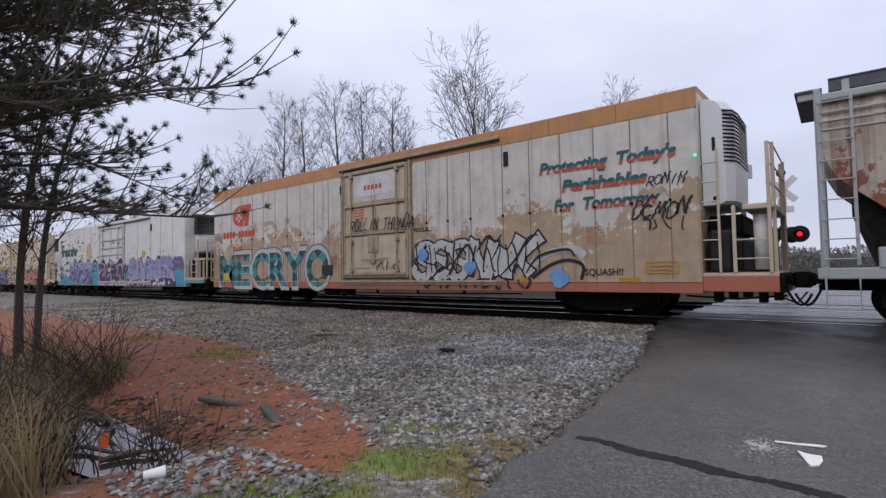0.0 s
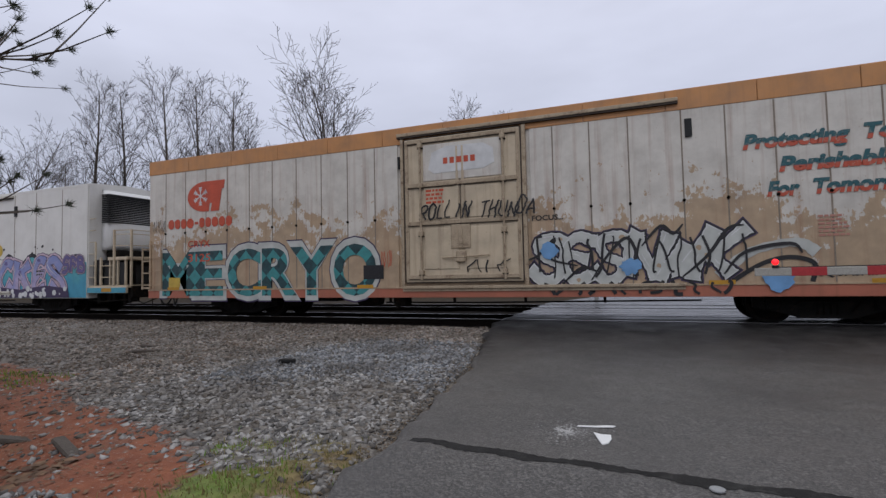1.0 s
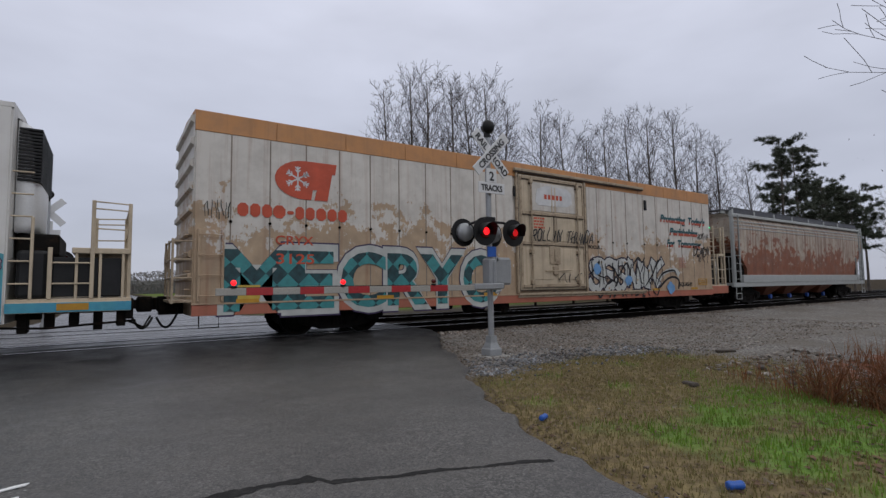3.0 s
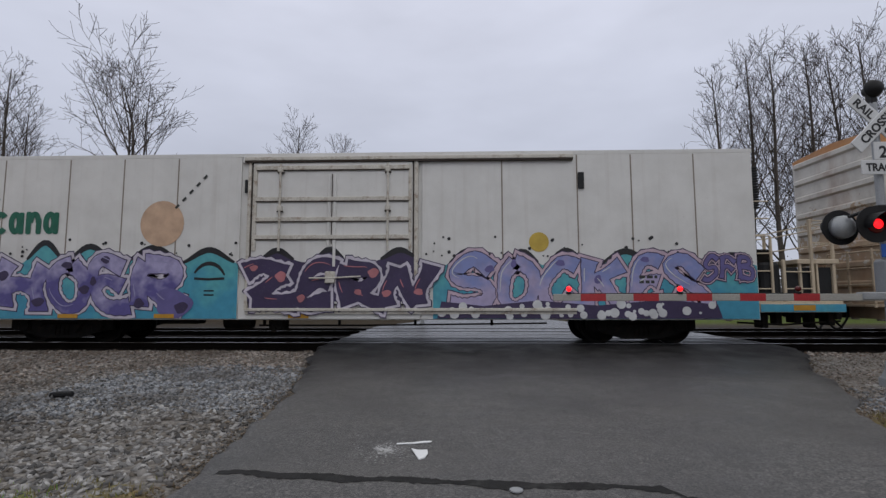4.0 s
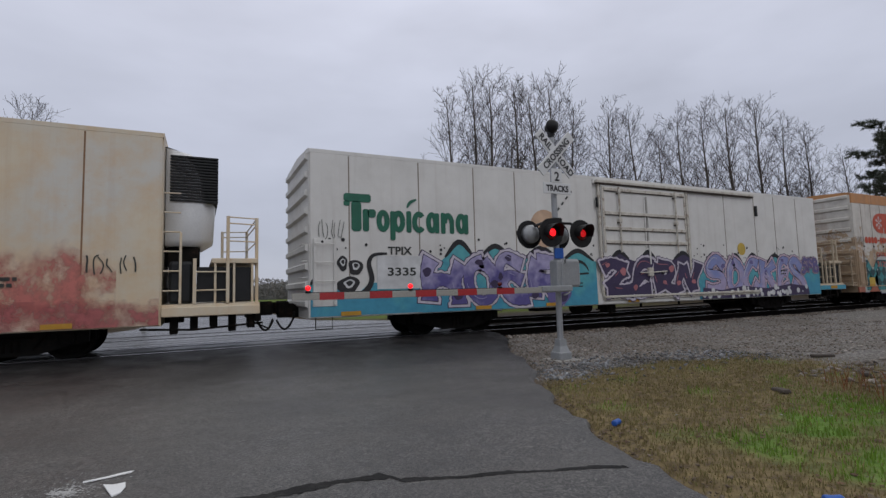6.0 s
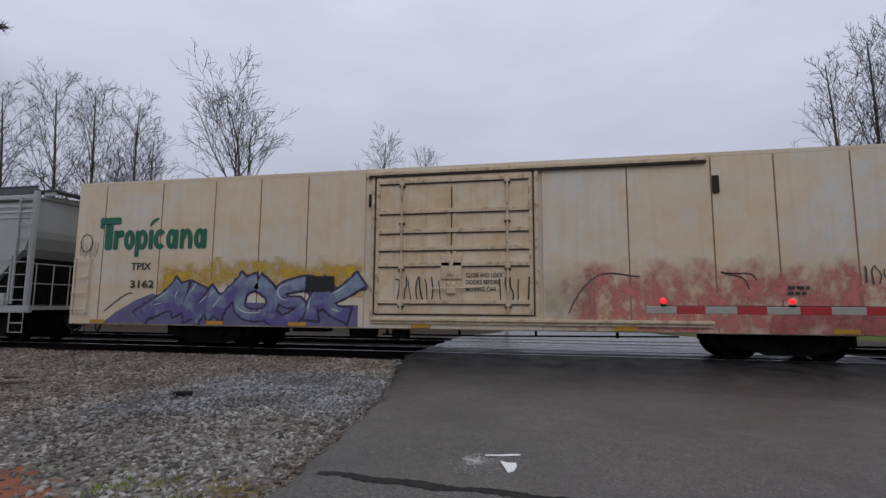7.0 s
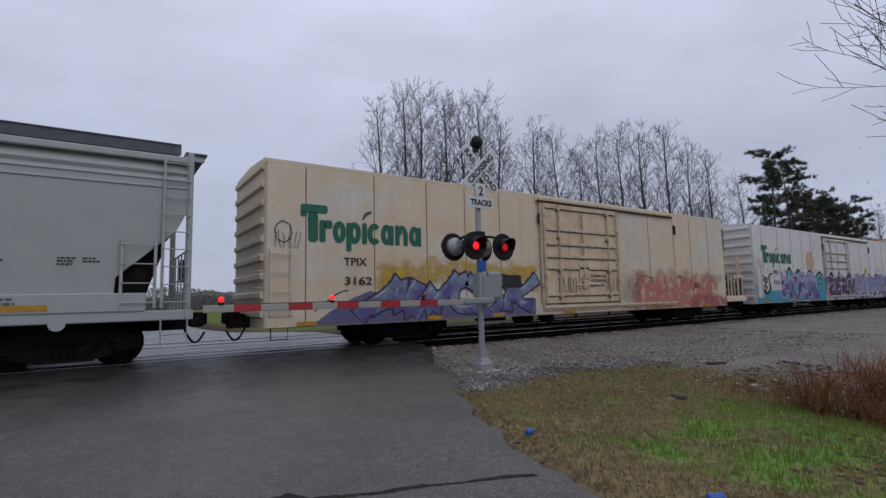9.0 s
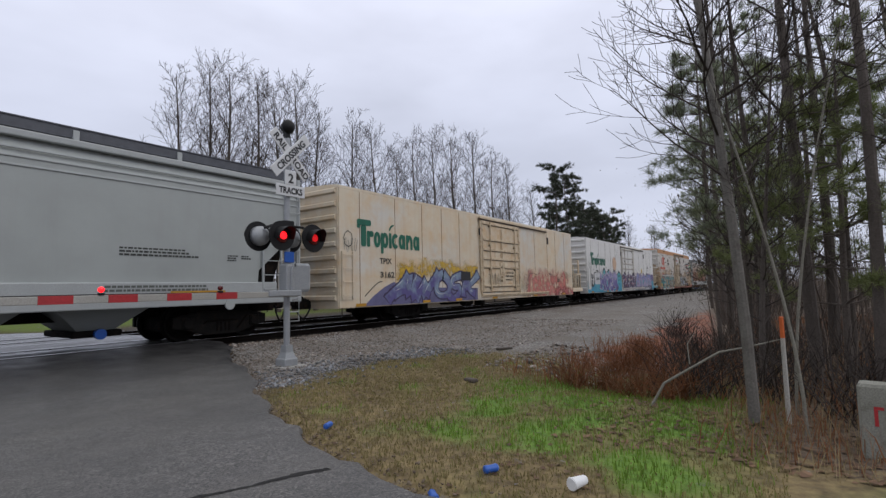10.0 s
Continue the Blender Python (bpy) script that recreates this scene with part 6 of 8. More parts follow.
        part("outlet_gate", Mesh().box(xa + bay / 2 - 0.5, xa + bay / 2 + 0.5, 0.75, W - 0.75, 0.30, 0.44, 0.03), M["under"], hop)
        part("outlet_cap", Mesh().tube([(xa + bay / 2, 0.72, 0.36), (xa + bay / 2, 0.60, 0.36)], 0.12, 12), M["blue_plastic"], hop, "blue outlet cap")
    if with_print:
        stencil_rows(car, L - 5.0, 2.26, 1.9, 3, 0.045, M["dark_ink"], 51, side(2.0) - 0.012)
        stencil_rows(car, L - 2.4, 2.18, 0.3, 3, 0.035, M["dark_ink"], 52, side(2.0) - 0.012)
        stencil_rows(car, L - 2.0, 2.18, 0.3, 2, 0.035, M["dark_ink"], 55, side(2.0) - 0.012)
        stencil_rows(car, L - 5.3, 1.38, 2.6, 2, 0.05, M["grey_ink"], 53, -0.012)
        part("reflector", Mesh().box(L - 3.9, L - 2.5, -0.012, -0.004, 1.17, 1.29), M["amber_ink"], car, "amber reflective strip")
        part("reflector", Mesh().box(L - 9.9, L - 8.5, -0.012, -0.004, 1.17, 1.29), M["amber_ink"], car, "amber reflective strip")
        part("jacking_pad", Mesh().tube([(L - 2.35, 0.04, 0.92), (L - 2.35, 0.0, 0.92)], 0.14, 12), trim, car)
    return car


make_cryo()
make_juice("white", -24.45)
make_juice("tan", -48.9)
make_hopper(23.2, 17.2, "rust-streaked cream covered hopper car", M["rust_hopper"], M["grey_trim"], False)
make_hopper(-48.9 - 1.5 - 17.4, 17.4, "clean pale grey covered hopper car", M["grey_hopper"], M["grey_trim"], True)


# ---- crossing signal ----
def lamp_head(sig, x, y, z, facing, lens, tilt=0.0):
    """A flasher: black background disc, housing, hood and red lens; facing -1 looks towards -y."""
    h = new("flasher")
    h.parent = sig
    h.empty_display_size = 0.1
    h.matrix_basis = pose(x, y, z, tilt, 0, 0 if facing < 0 else 180)
    tagged(h, "round black flasher with red lens")
    part("background", disc(Mesh(), 0, 0, 0.30, 0.0, 0.02, 32), M["black_paint"], h)
    part("housing", Mesh().loft([[(r * math.cos(a), y_, r * math.sin(a)) for a in np.linspace(0, 2 * math.pi, 20, endpoint=False)] for y_, r in ((0.02, 0.2), (0.12, 0.19), (0.2, 0.11), (0.21, 0.02))]), M["galv"] if facing > 0 else M["black_paint"], h, smooth=True)
    hood = Mesh()
    n, d = 18, 0.30
    ang = [math.radians(-20 + 220 * k / n) for k in range(n + 1)]
    for r0, r1 in ((0.175, 0.182),):
        v = []
        for a in ang:
            dd = d * (0.55 + 0.45 * max(0, math.sin(a)))
            for r in (r0, r1):
                v += [(r * math.cos(a), 0.0, r * math.sin(a)), (r * math.cos(a), -dd, r * math.sin(a) - 0.02)]
        f = []
        for k in range(n):
            a, b = 4 * k, 4 * k + 4
            f += [(a, a + 1, b + 1, b), (a + 2, b + 2, b + 3, a + 3), (a + 1, a + 3, b + 3, b + 1), (a, b, b + 2, a + 2)]
        hood.add(v, f)
    part("hood", hood, M["black_paint"], h)
    part("lens", Mesh().loft([[(r * math.cos(a), y_, r * math.sin(a)) for a in np.linspace(0, 2 * math.pi, 24, endpoint=False)] for y_, r in ((-0.004, 0.15), (-0.03, 0.13), (-0.045, 0.07), (-0.048, 0.01))]), M["red_dim"], h, "dark red glass lens", smooth=True)
    part("lamp_core", Mesh().loft([[(r * math.cos(a), y_, r * math.sin(a)) for a in np.linspace(0, 2 * math.pi, 18, endpoint=False)] for y_, r in ((-0.030, 0.085), (-0.052, 0.078), (-0.062, 0.04), (-0.064, 0.01))]), lens, h, smooth=True)
    return h


def blade(sig, cx, y, cz, angle, text):
    b = part("crossbuck_blade", Mesh().box(-0.61, 0.61, -0.012, 0.012, -0.115, 0.115, 0.006), M["sign_white"], sig, "white crossbuck blade with black words")
    b.matrix_basis = pose(cx, y, cz, 0, angle, 0)
    for words, x in text:
        part("word", shifted(lettering(words, 0.135, M["black_ink"], None, 0.006, 0, "CENTER"), x, -0.016, -0.068), None, b)


def crossing_signal(x, y, z, facing, lens_a, lens_b, with_arm, label):
    s = thing("crossing_signal", pose(x, y, z, 0, 0, 0 if facing < 0 else 180), label, "crossing signal", "railroad crossing signals")
    part("mast", Mesh().tube([(0, 0, 0.3), (0, 0, 4.62)], 0.062, 14), M["galv"], s, "grey galvanised mast")
    base = Mesh()
    base.box(-0.16, 0.16, -0.16, 0.16, -0.06, 0.10, 0.02).loft([[(a * w, b * w, zz) for a, b in ((-1, -1), (1, -1), (1, 1), (-1, 1))] for zz, w in ((0.10, 0.13), (0.22, 0.09), (0.36, 0.08))])
    part("base_casting", base, M["galv"], s)
    part("footing", Mesh().box(-0.3, 0.3, -0.3, 0.3, -0.25, -0.05, 0.03), M["concrete"], s)
    bell = Mesh().loft([[(r * math.cos(a), yy, 4.86 + r * math.sin(a)) for a in np.linspace(0, 2 * math.pi, 18, endpoint=False)] for yy, r in ((-0.16, 0.02), (-0.14, 0.10), (-0.05, 0.155), (-0.02, 0.15), (0.0, 0.08), (0.12, 0.08), (0.14, 0.02))])
    part("bell", bell, M["black_paint"], s, "black round bell", True)
    part("bell_bracket", Mesh().box(-0.05, 0.05, -0.05, 0.07, 4.6, 4.8, 0.01), M["black_paint"], s)
    blade(s, 0.0, -0.10, 4.25, 45, (("RAIL", -0.34), ("ROAD", 0.34)))
    blade(s, 0.0, -0.128, 4.25, -45, (("CROSSING", 0.0),))
    p = part("track_count", Mesh().box(-0.14, 0.14, -0.125, -0.105, 3.62, 3.92, 0.006), M["sign_white"], s)
    part("word", shifted(lettering("2", 0.19, M["black_ink"], None, 0.006, 0, "CENTER"), 0, -0.129, 3.66), None, p)
    p = part("track_plate", Mesh().box(-0.36, 0.36, -0.125, -0.105, 3.38, 3.615, 0.006), M["sign_white"], s)
    part("word", shifted(lettering("TRACKS", 0.125, M["black_ink"], 0.58, 0.006, 0, "CENTER"), 0, -0.129, 3.435), None, p)
    part("crossarm", Mesh().tube([(-0.52, 0.02, 2.70), (-0.3, 0.0, 2.78), (0.4, 0.0, 2.78), (0.62, -0.03, 2.70)], 0.03, 8).box(-0.12, 0.12, -0.1, 0.1, 2.68, 2.88, 0.02), M["black_paint"], s)
    lamp_head(s, -0.24, -0.16, 2.55, -1, lens_a, -2)
    lamp_head(s, 0.56, -0.16, 2.55, -1, lens_b, -2)
    lamp_head(s, -0.50, 0.26, 2.55, 1, M["red_dim"] if facing < 0 else M["red_lamp"], 2)
    lamp_head(s, 0.30, 0.30, 2.55, 1, M["red_lamp_soft"], 2)
    part("blue_notice", Mesh().box(-0.13, 0.11, -0.10, -0.08, 2.02, 2.24, 0.008), M["blue_plastic"], s, "small blue notice plate")
    part("gate_machine", Mesh().box(0.10, 0.62, -0.02, 0.42, 1.42, 2.02, 0.05).box(0.62, 0.66, 0.05, 0.35, 1.5, 1.95, 0.02), M["galv"], s, "grey gate motor box")
    part("machine_bracket", Mesh().box(-0.16, 0.12, -0.14, 0.12, 1.38, 1.46, 0.01).box(-0.1, 0.1, -0.12, 0.1, 1.46, 1.98, 0.02), M["galv"], s)
    part("conduit", Mesh().tube([(0.18, -0.06, 1.95), (0.1, -0.12, 2.03), (0.02, -0.13, 1.9), (0.0, -0.13, 1.4)], 0.022, 6).tube([(0.3, -0.04, 1.4), (0.2, -0.1, 1.3), (0.08, -0.08, 1.25)], 0.02, 6), M["galv"], s)
    if with_arm:
        arm = part("gate_arm", Mesh().box(-5.45, 0.05, -0.30, -0.265, 1.325, 1.435, 0.008), M["arm_white"], s, "lowered red and white striped gate arm")
        part("arm_clamp", Mesh().box(-0.65, 0.12, -0.325, -0.16, 1.34, 1.46, 0.015), M["galv"], arm)
        k = 0
        xx = -5.02
        while xx < -0.9:
            part("stripe", Mesh().box(xx, xx + 0.40, -0.304, -0.262, 1.322, 1.438, 0.004), M["arm_red"], arm)
            xx += 0.83
            k += 1
        for lx, lm in ((-5.2, M["red_lamp"]), (-3.45, M["red_lamp"]), (-1.62, M["red_dim"])):
            l = part("arm_lamp", Mesh().box(lx - 0.04, lx + 0.04, -0.32, -0.25, 1.435, 1.47, 0.01), M["black_paint"], arm)
            part("arm_lens", Mesh().loft([[(lx + r * math.cos(a), -0.285 + yy, 1.515 + r * math.sin(a)) for a in np.linspace(0, 2 * math.pi, 14, endpoint=False)] for yy, r in ((-0.035, 0.018), (-0.03, 0.036), (0.0, 0.043), (0.03, 0.036), (0.035, 0.018))]), lm, l, smooth=True)
        part("arm_cable", Mesh().tube([(-5.2, -0.26, 1.44), (-3.45, -0.255, 1.445), (-1.6, -0.26, 1.44), (-0.3, -0.2, 1.42)], 0.008, 5), M["black_paint"], arm)
    return s


crossing_signal(6.84, 8.33, -0.22, -1, M["red_lamp"], M["red_lamp_soft"], True, "railroad crossing signal with crossbuck and lowered gate")
far = crossing_signal(-1.75, 22.2, -0.25, 1, M["red_dim"], M["red_dim"], False, "crossing signal across the tracks seen from behind")

# ---- trees ----


def soup(name, V, F, material):
    """A mesh from arrays of corners and triangles."""
    me = bpy.data.meshes.new(name)
    V, F = np.asarray(V, dtype=np.float32), np.asarray(F, dtype=np.int32)
    me.vertices.add(len(V))
    me.vertices.foreach_set("co", V.ravel())
    me.loops.add(F.size)
    me.loops.foreach_set("vertex_index", F.ravel())
    me.polygons.add(len(F))
    me.polygons.foreach_set("loop_start", np.arange(0, F.size, 3, dtype=np.int32))
    me.update(calc_edges=True)
    me.validate()
    me.materials.append(material)
    return me


def grow(m, tw, rng, p, d, length, r, level, thin, up=0.10, wander=0.17, kids=(0, 4, 5, 8), angle=0.62):
    """A limb that wanders upwards and carries smaller ones along its outer part."""
    n = (3, 4, 5, 7)[level]
    pts, radii, q, dd = [p.copy()], [r], p.copy(), d.normalized()
    for k in range(n):
        dd = (dd + Vector((rng.uniform(-1, 1), rng.uniform(-1, 1), rng.uniform(-0.7, 0.7))) * wander + Vector((0, 0, up))).normalized()
        q = q + dd * length / n
        pts.append(q.copy())
        radii.append(max(thin, r * (1 - 0.78 * (k + 1) / n)))
    (m if r > 0.03 else tw).tube(pts, radii, 6 if r > 0.06 else (4 if r > 0.03 else 3), False)
    if level == 0:
        return
    phase = rng.uniform(0, 6.28)
    for j in range(kids[level]):
        u = 0.22 + 0.76 * (j + rng.random()) / kids[level]
        i = min(n - 1, int(u * n))
        base = pts[i].lerp(pts[i + 1], u * n - i)
        ax = (pts[i + 1] - pts[i]).normalized()
        side = ax.cross(Vector((0.3, 0.2, 1))).normalized()
        a = phase + 2.4 * j
        sd = side * math.cos(a) + ax.cross(side) * math.sin(a)
        w = angle * rng.uniform(0.65, 1.25)
        grow(m, tw, rng, base, ax * math.cos(w) + sd * math.sin(w), length * (0.60 - 0.30 * u) * rng.uniform(0.7, 1.3), max(thin, radii[i] * rng.uniform(0.45, 0.65)), level - 1, thin, up, wander, kids, angle)


def crowned_tree_meshes(seed, h, clear=0.42, leaders=5, spread=0.34, r=None, thin=0.012):
    """A field tree: a short trunk that parts into rising limbs and a rounded crown of fine twigs."""
    rng = random.Random(seed)
    m, tw = Mesh(), Mesh()
    r = r or h * 0.015
    n = 6
    pts = [Vector((0.012 * h * math.sin(3 * u + seed), 0.012 * h * math.sin(2 * u + 2 * seed), h * clear * u)) for u in np.linspace(0, 1, n + 1)]
    radii = [r * (1 - 0.4 * u) for u in np.linspace(0, 1, n + 1)]
    m.tube(pts, radii, 8, False)
    for k in range(leaders):
        a = k * 2.4 + rng.uniform(-0.4, 0.4)
        t = spread * rng.uniform(0.6, 1.2) if k else 0.05
        base = pts[-1] if k < 3 else pts[-2].lerp(pts[-1], rng.random())
        ln = h * (1 - clear) * (1.02 if k == 0 else rng.uniform(0.72, 0.95))
        grow(m, tw, rng, base, Vector((math.cos(a) * t, math.sin(a) * t, 1)), ln, radii[-1] * (0.75 if k == 0 else rng.uniform(0.45, 0.65)), 3, thin, 0.04, 0.17, (0, 4, 5, 8), 0.72)
    return m, tw


def bare_tree_meshes(seed, h, r=None, lean=(0, 0), first=0.2, limbs=24, reach=0.2, thin=0.003, rise=0.35, up=0.10, twigs=(0, 4, 6, 7)):
    """A slim woodland stem with short curved limbs all the way up."""
    rng = random.Random(seed)
    m, tw = Mesh(), Mesh()
    r = r or h * 0.010
    n = 10
    pts, radii = [], []
    for k in range(n + 1):
        u = k / n
        pts.append(Vector((lean[0] * u * u + 0.006 * h * math.sin(u * 7 + seed), lean[1] * u * u + 0.006 * h * math.sin(u * 6 + seed * 2), h * u)))
        radii.append(r * (1 - 0.88 * u) + 0.004)
    m.tube(pts, radii, 9, False)
    for k in range(limbs):
        u = first + (0.98 - first) * (k + 0.8 * rng.random()) / limbs
        i = min(n - 1, int(u * n))
        base = pts[i].lerp(pts[i + 1], u * n - i)
        a = k * 2.4 + rng.uniform(-0.5, 0.5)
        d = Vector((math.cos(a), math.sin(a), rise + 0.6 * u))
        grow(m, tw, rng, base, d, h * reach * (1.15 - 0.85 * u) * rng.uniform(0.6, 1.25), radii[i] * rng.uniform(0.25, 0.42), 2, thin, up, 0.2, twigs, 0.7)
    return m, tw


def bare_tree(name, m, seed, h, label, group, bark="bark", crowned=False, **kw):
    a, b = crowned_tree_meshes(seed, h, **kw) if crowned else bare_tree_meshes(seed, h, **kw)
    t = thing(name, m, label, "tree", group)
    part("trunk", a, M[bark], t)
    tagged(part("crown", b, M["twig"], t), kind="stuff")
    return t


def bearing(az, y, dx=0.0):
    return y * math.tan(radians(az)) + dx, y


# rows: bearing from the road, row distance, height
WOOD = [(-34.6, 29, 17.4, 1), (-56.2, 31, 19.6, 2), (-53.8, 33, 19.8, 3), (-50.0, 30, 18.3, 4), (-47.4, 31, 18.2, 5), (-44.2, 30, 16.8, 6), (-42.4, 34, 15.2, 3),
        (-19.1, 44, 17.4, 2), (-14.3, 46, 16.2, 5), (-61.0, 32, 17.8, 1), (-64.5, 30, 15.0, 4), (-68.0, 30, 14.5, 6), (-72.5, 30, 14.0, 2),
        (27.6, 31, 15.6, 3), (30.2, 33, 17.6, 4), (32.4, 30, 16.6, 6), (35.4, 31, 17.1, 2), (37.5, 33, 18.4, 5), (39.2, 31, 17.8, 4), (41.2, 32, 17.0, 3),
        (45.0, 31, 16.9, 6), (48.2, 32, 17.2, 5), (50.6, 31, 15.6, 2), (52.6, 31, 17.4, 3), (55.0, 33, 19.6, 4), (57.0, 31, 19.8, 6), (59.4, 32, 20.6, 5), (61.4, 33, 20.0, 3), (63.3, 31, 18.6, 2),
        (66.0, 32, 17.0, 4), (76.0, 30, 17.0, 6), (78.5, 32, 18.5, 5), (34.0, 37, 15.2, 5), (47.0, 38, 14.6, 4), (54.0, 40, 16.0, 2), (62.2, 38, 15.8, 6), (-58.4, 38, 15.6, 5), (-45.6, 40, 16.0, 2), (-39.0, 40, 12.4, 4), (-22.0, 60, 17.0, 6)]
MODELS = {}
for _az, _y, _h, _k in WOOD:
    _x, _y = bearing(_az, _y)
    if _k not in MODELS:
        _kw = dict(crowned=True, clear=0.46, leaders=6, spread=0.36) if _k == 1 else dict(r=0.20, first=0.20 + 0.04 * (_k % 3), limbs=30, reach=0.36, thin=0.011, rise=1.15, up=0.05, lean=(0.5 * math.sin(_k), 0.5 * math.cos(_k)))
        MODELS[_k] = bare_tree("bare_tree", pose(_x, _y, -0.4), 100 + _k, 17.0, "leafless winter tree with fine grey twigs beyond the tracks", "bare trees beyond the tracks", **_kw)
        t_ = MODELS[_k]
    else:
        t_ = copy_thing(MODELS[_k], pose(_x, _y, -0.4, 0, 0, _az * 37 % 360))
    t_.scale = (_h / 17.4,) * 3 if _k != 1 else (_h / 18.6,) * 3


def tuft_soup(rng, centres, dirs, n, length, width):
    """Sprays of needles as slim triangles."""
    c = np.repeat(np.asarray(centres), n, axis=0)
    d = np.repeat(np.asarray(dirs), n, axis=0)
    k = len(c)
    v = rng.standard_normal((k, 3))
    v = v / np.linalg.norm(v, axis=1)[:, None] + d * 0.9
    v = v / np.linalg.norm(v, axis=1)[:, None]
    L = length * rng.uniform(0.6, 1.2, (k, 1))
    s = np.cross(v, rng.standard_normal((k, 3)))
    s = s / np.linalg.norm(s, axis=1)[:, None] * width
    base = c + rng.standard_normal((k, 3)) * length * 0.16
    V = np.stack([base - s, base + s, base + v * L], axis=1).reshape(-1, 3)
    return V, np.arange(3 * k).reshape(-1, 3)


def pine(name, m, seed, h, label, group, first=0.35, reach=0.24, whorls=14, tufts=9, needles=14, length=0.3, width=0.012, r=None, bias=None, needle="needle", branch_len=None, round_crown=False, inner=1.6, limb_r=0.28, tips=False):
    rng = random.Random(seed)
    nr = np.random.default_rng(seed)
    trunk = Mesh()
    r = r or h * 0.012
    pts = [Vector((0.012 * h * math.sin(u * 4 + seed), 0.012 * h * math.sin(u * 3 + 2 * seed), h * u)) for u in np.linspace(0, 1, 9)]
    trunk.tube(pts, [r * (1 - 0.9 * u) + 0.01 for u in np.linspace(0, 1, 9)], 9, False)
    C, D = [], []
    br = Mesh()
    for k in range(whorls):
        u = first + (0.99 - first) * (k + rng.random() * 0.8) / whorls
        for j in range(rng.randint(3, 5)):
            a = rng.uniform(0, 2 * math.pi)
            if bias is not None:
                a = bias + rng.gauss(0, 0.55)
            ln = branch_len * rng.uniform(0.6, 1.1) if branch_len else h * reach * ((1.12 - u) if not round_crown else (0.62 - 1.6 * (u - 0.72) ** 2)) * rng.uniform(0.7, 1.25) + 0.3
            p = Vector((0, 0, h * u)) + pts[min(8, int(u * 8))] * Vector((1, 1, 0)).length * 0
            p.x, p.y = pts[min(8, int(u * 8))].x, pts[min(8, int(u * 8))].y
            d = Vector((math.cos(a), math.sin(a), rng.uniform(-0.05, 0.3)))
            q, line = p.copy(), [p.copy()]
            for s in range(5):
                d = (d + Vector((rng.uniform(-1, 1), rng.uniform(-1, 1), rng.uniform(-0.7, 0.9))) * 0.16).normalized()
                q = q + d * ln / 5
                line.append(q.copy())
            rb = max(0.012, r * limb_r * (1 - u * 0.5))
            br.tube(line, [rb * (1 - 0.8 * s / 5) for s in range(6)], 5, False)
            for t in range(tufts):
                s = rng.uniform(inner, 5.0)
                i = min(4, int(s))
                b = line[i].lerp(line[i + 1], s - i)
                sd = Vector((rng.uniform(-1, 1), rng.uniform(-1, 1), rng.uniform(-0.1, 0.8))).normalized()
                if tips:
                    sd = (sd * 0.75 + (line[i + 1] - line[i]).normalized() * 0.8 + Vector((0, 0, 0.15))).normalized()
                e = b + sd * rng.uniform(0.15, 0.42) * ln * 0.5
                br.tube([b, b.lerp(e, 0.5) + Vector((0, 0, -0.03)), e], [rb * 0.3, rb * 0.22, rb * 0.12], 3, False)
                C.append(tuple(e)), D.append(tuple((sd * 0.6 + Vector((0, 0, 0.4)))))
                C.append(tuple(e if tips else b.lerp(e, 0.65))), D.append(tuple(sd))
            C.append(tuple(line[-1])), D.append(tuple(d))
    V, F = tuft_soup(nr, C, D, needles, length, width)
    t = thing(name, m, label, "tree", group)
    part("trunk", trunk, M["pine_bark"], t)
    tagged(part("bough", br, M["pine_bark"], t), kind="stuff")
    tagged(part("crown", soup("needles", V, F, M[needle]), None, t), kind="stuff")
    return t


# far pines by the line
for _az, _y, _h, _s in ((68.3, 24, 17.2, 1), (69.6, 23, 16.2, 2), (71.5, 23, 13.6, 3), (73.4, 22, 12.0, 4), (71.0, 26, 14.5, 9), (72.4, 25, 14.0, 10), (74.2, 23, 13.5, 11), (-15.3, 62, 14.0, 5), (-17.0, 64, 17.0, 6), (-12.6, 66, 8.5, 7), (-70.5, 26, 11.5, 8)):
    _x, _y = bearing(_az, _y)
    pine("pine_tree", pose(_x, _y, -0.5), 60 + _s, _h, "dark pine with a ragged crown beyond the tracks", "far pines", first=0.42, reach=0.22, whorls=13, tufts=10, needles=22, length=0.36, width=0.02, needle="needle_far", round_crown=True)

# near pine whose limbs hang over the ditch
pine("pine_tree", pose(-10.6, -1.2, -0.3), 77, 6.6, "near pine with long sweeping limbs over the ditch", "", first=0.36, whorls=15, tufts=40, needles=30, length=0.12, width=0.0055, r=0.16, bias=1.02, branch_len=6.0, inner=1.9, limb_r=0.42, needle="needle_far", tips=True)
pine("pine_tree", pose(-15.5, 0.2, -0.3), 78, 10.5, "pine behind the ditch brush", "", first=0.16, whorls=12, tufts=14, needles=24, length=0.18, width=0.006, r=0.15, bias=0.9, branch_len=4.4, needle="needle_far", tips=True)
bare_tree("sapling", pose(-13.4, 2.9, -0.35), 7, 7.4, "thin leafless two-stemmed sapling on the clay bank", "", r=0.07, lean=(2.2, 1.1), first=0.22, limbs=20, reach=0.24, thin=0.004, rise=0.8)
bare_tree("sapling", pose(-13.7, 2.75, -0.35), 8, 7.6, "thin leafless sapling on the clay bank", "", r=0.065, lean=(0.5, 0.6), first=0.25, limbs=20, reach=0.22, thin=0.004, rise=0.8)
bare_tree("sapling", pose(-14.9, 2.2, -0.35), 9, 6.0, "slender leafless sapling beside the ditch", "", r=0.05, lean=(-0.3, 0.2), first=0.25, limbs=18, reach=0.24, thin=0.004, rise=0.8)
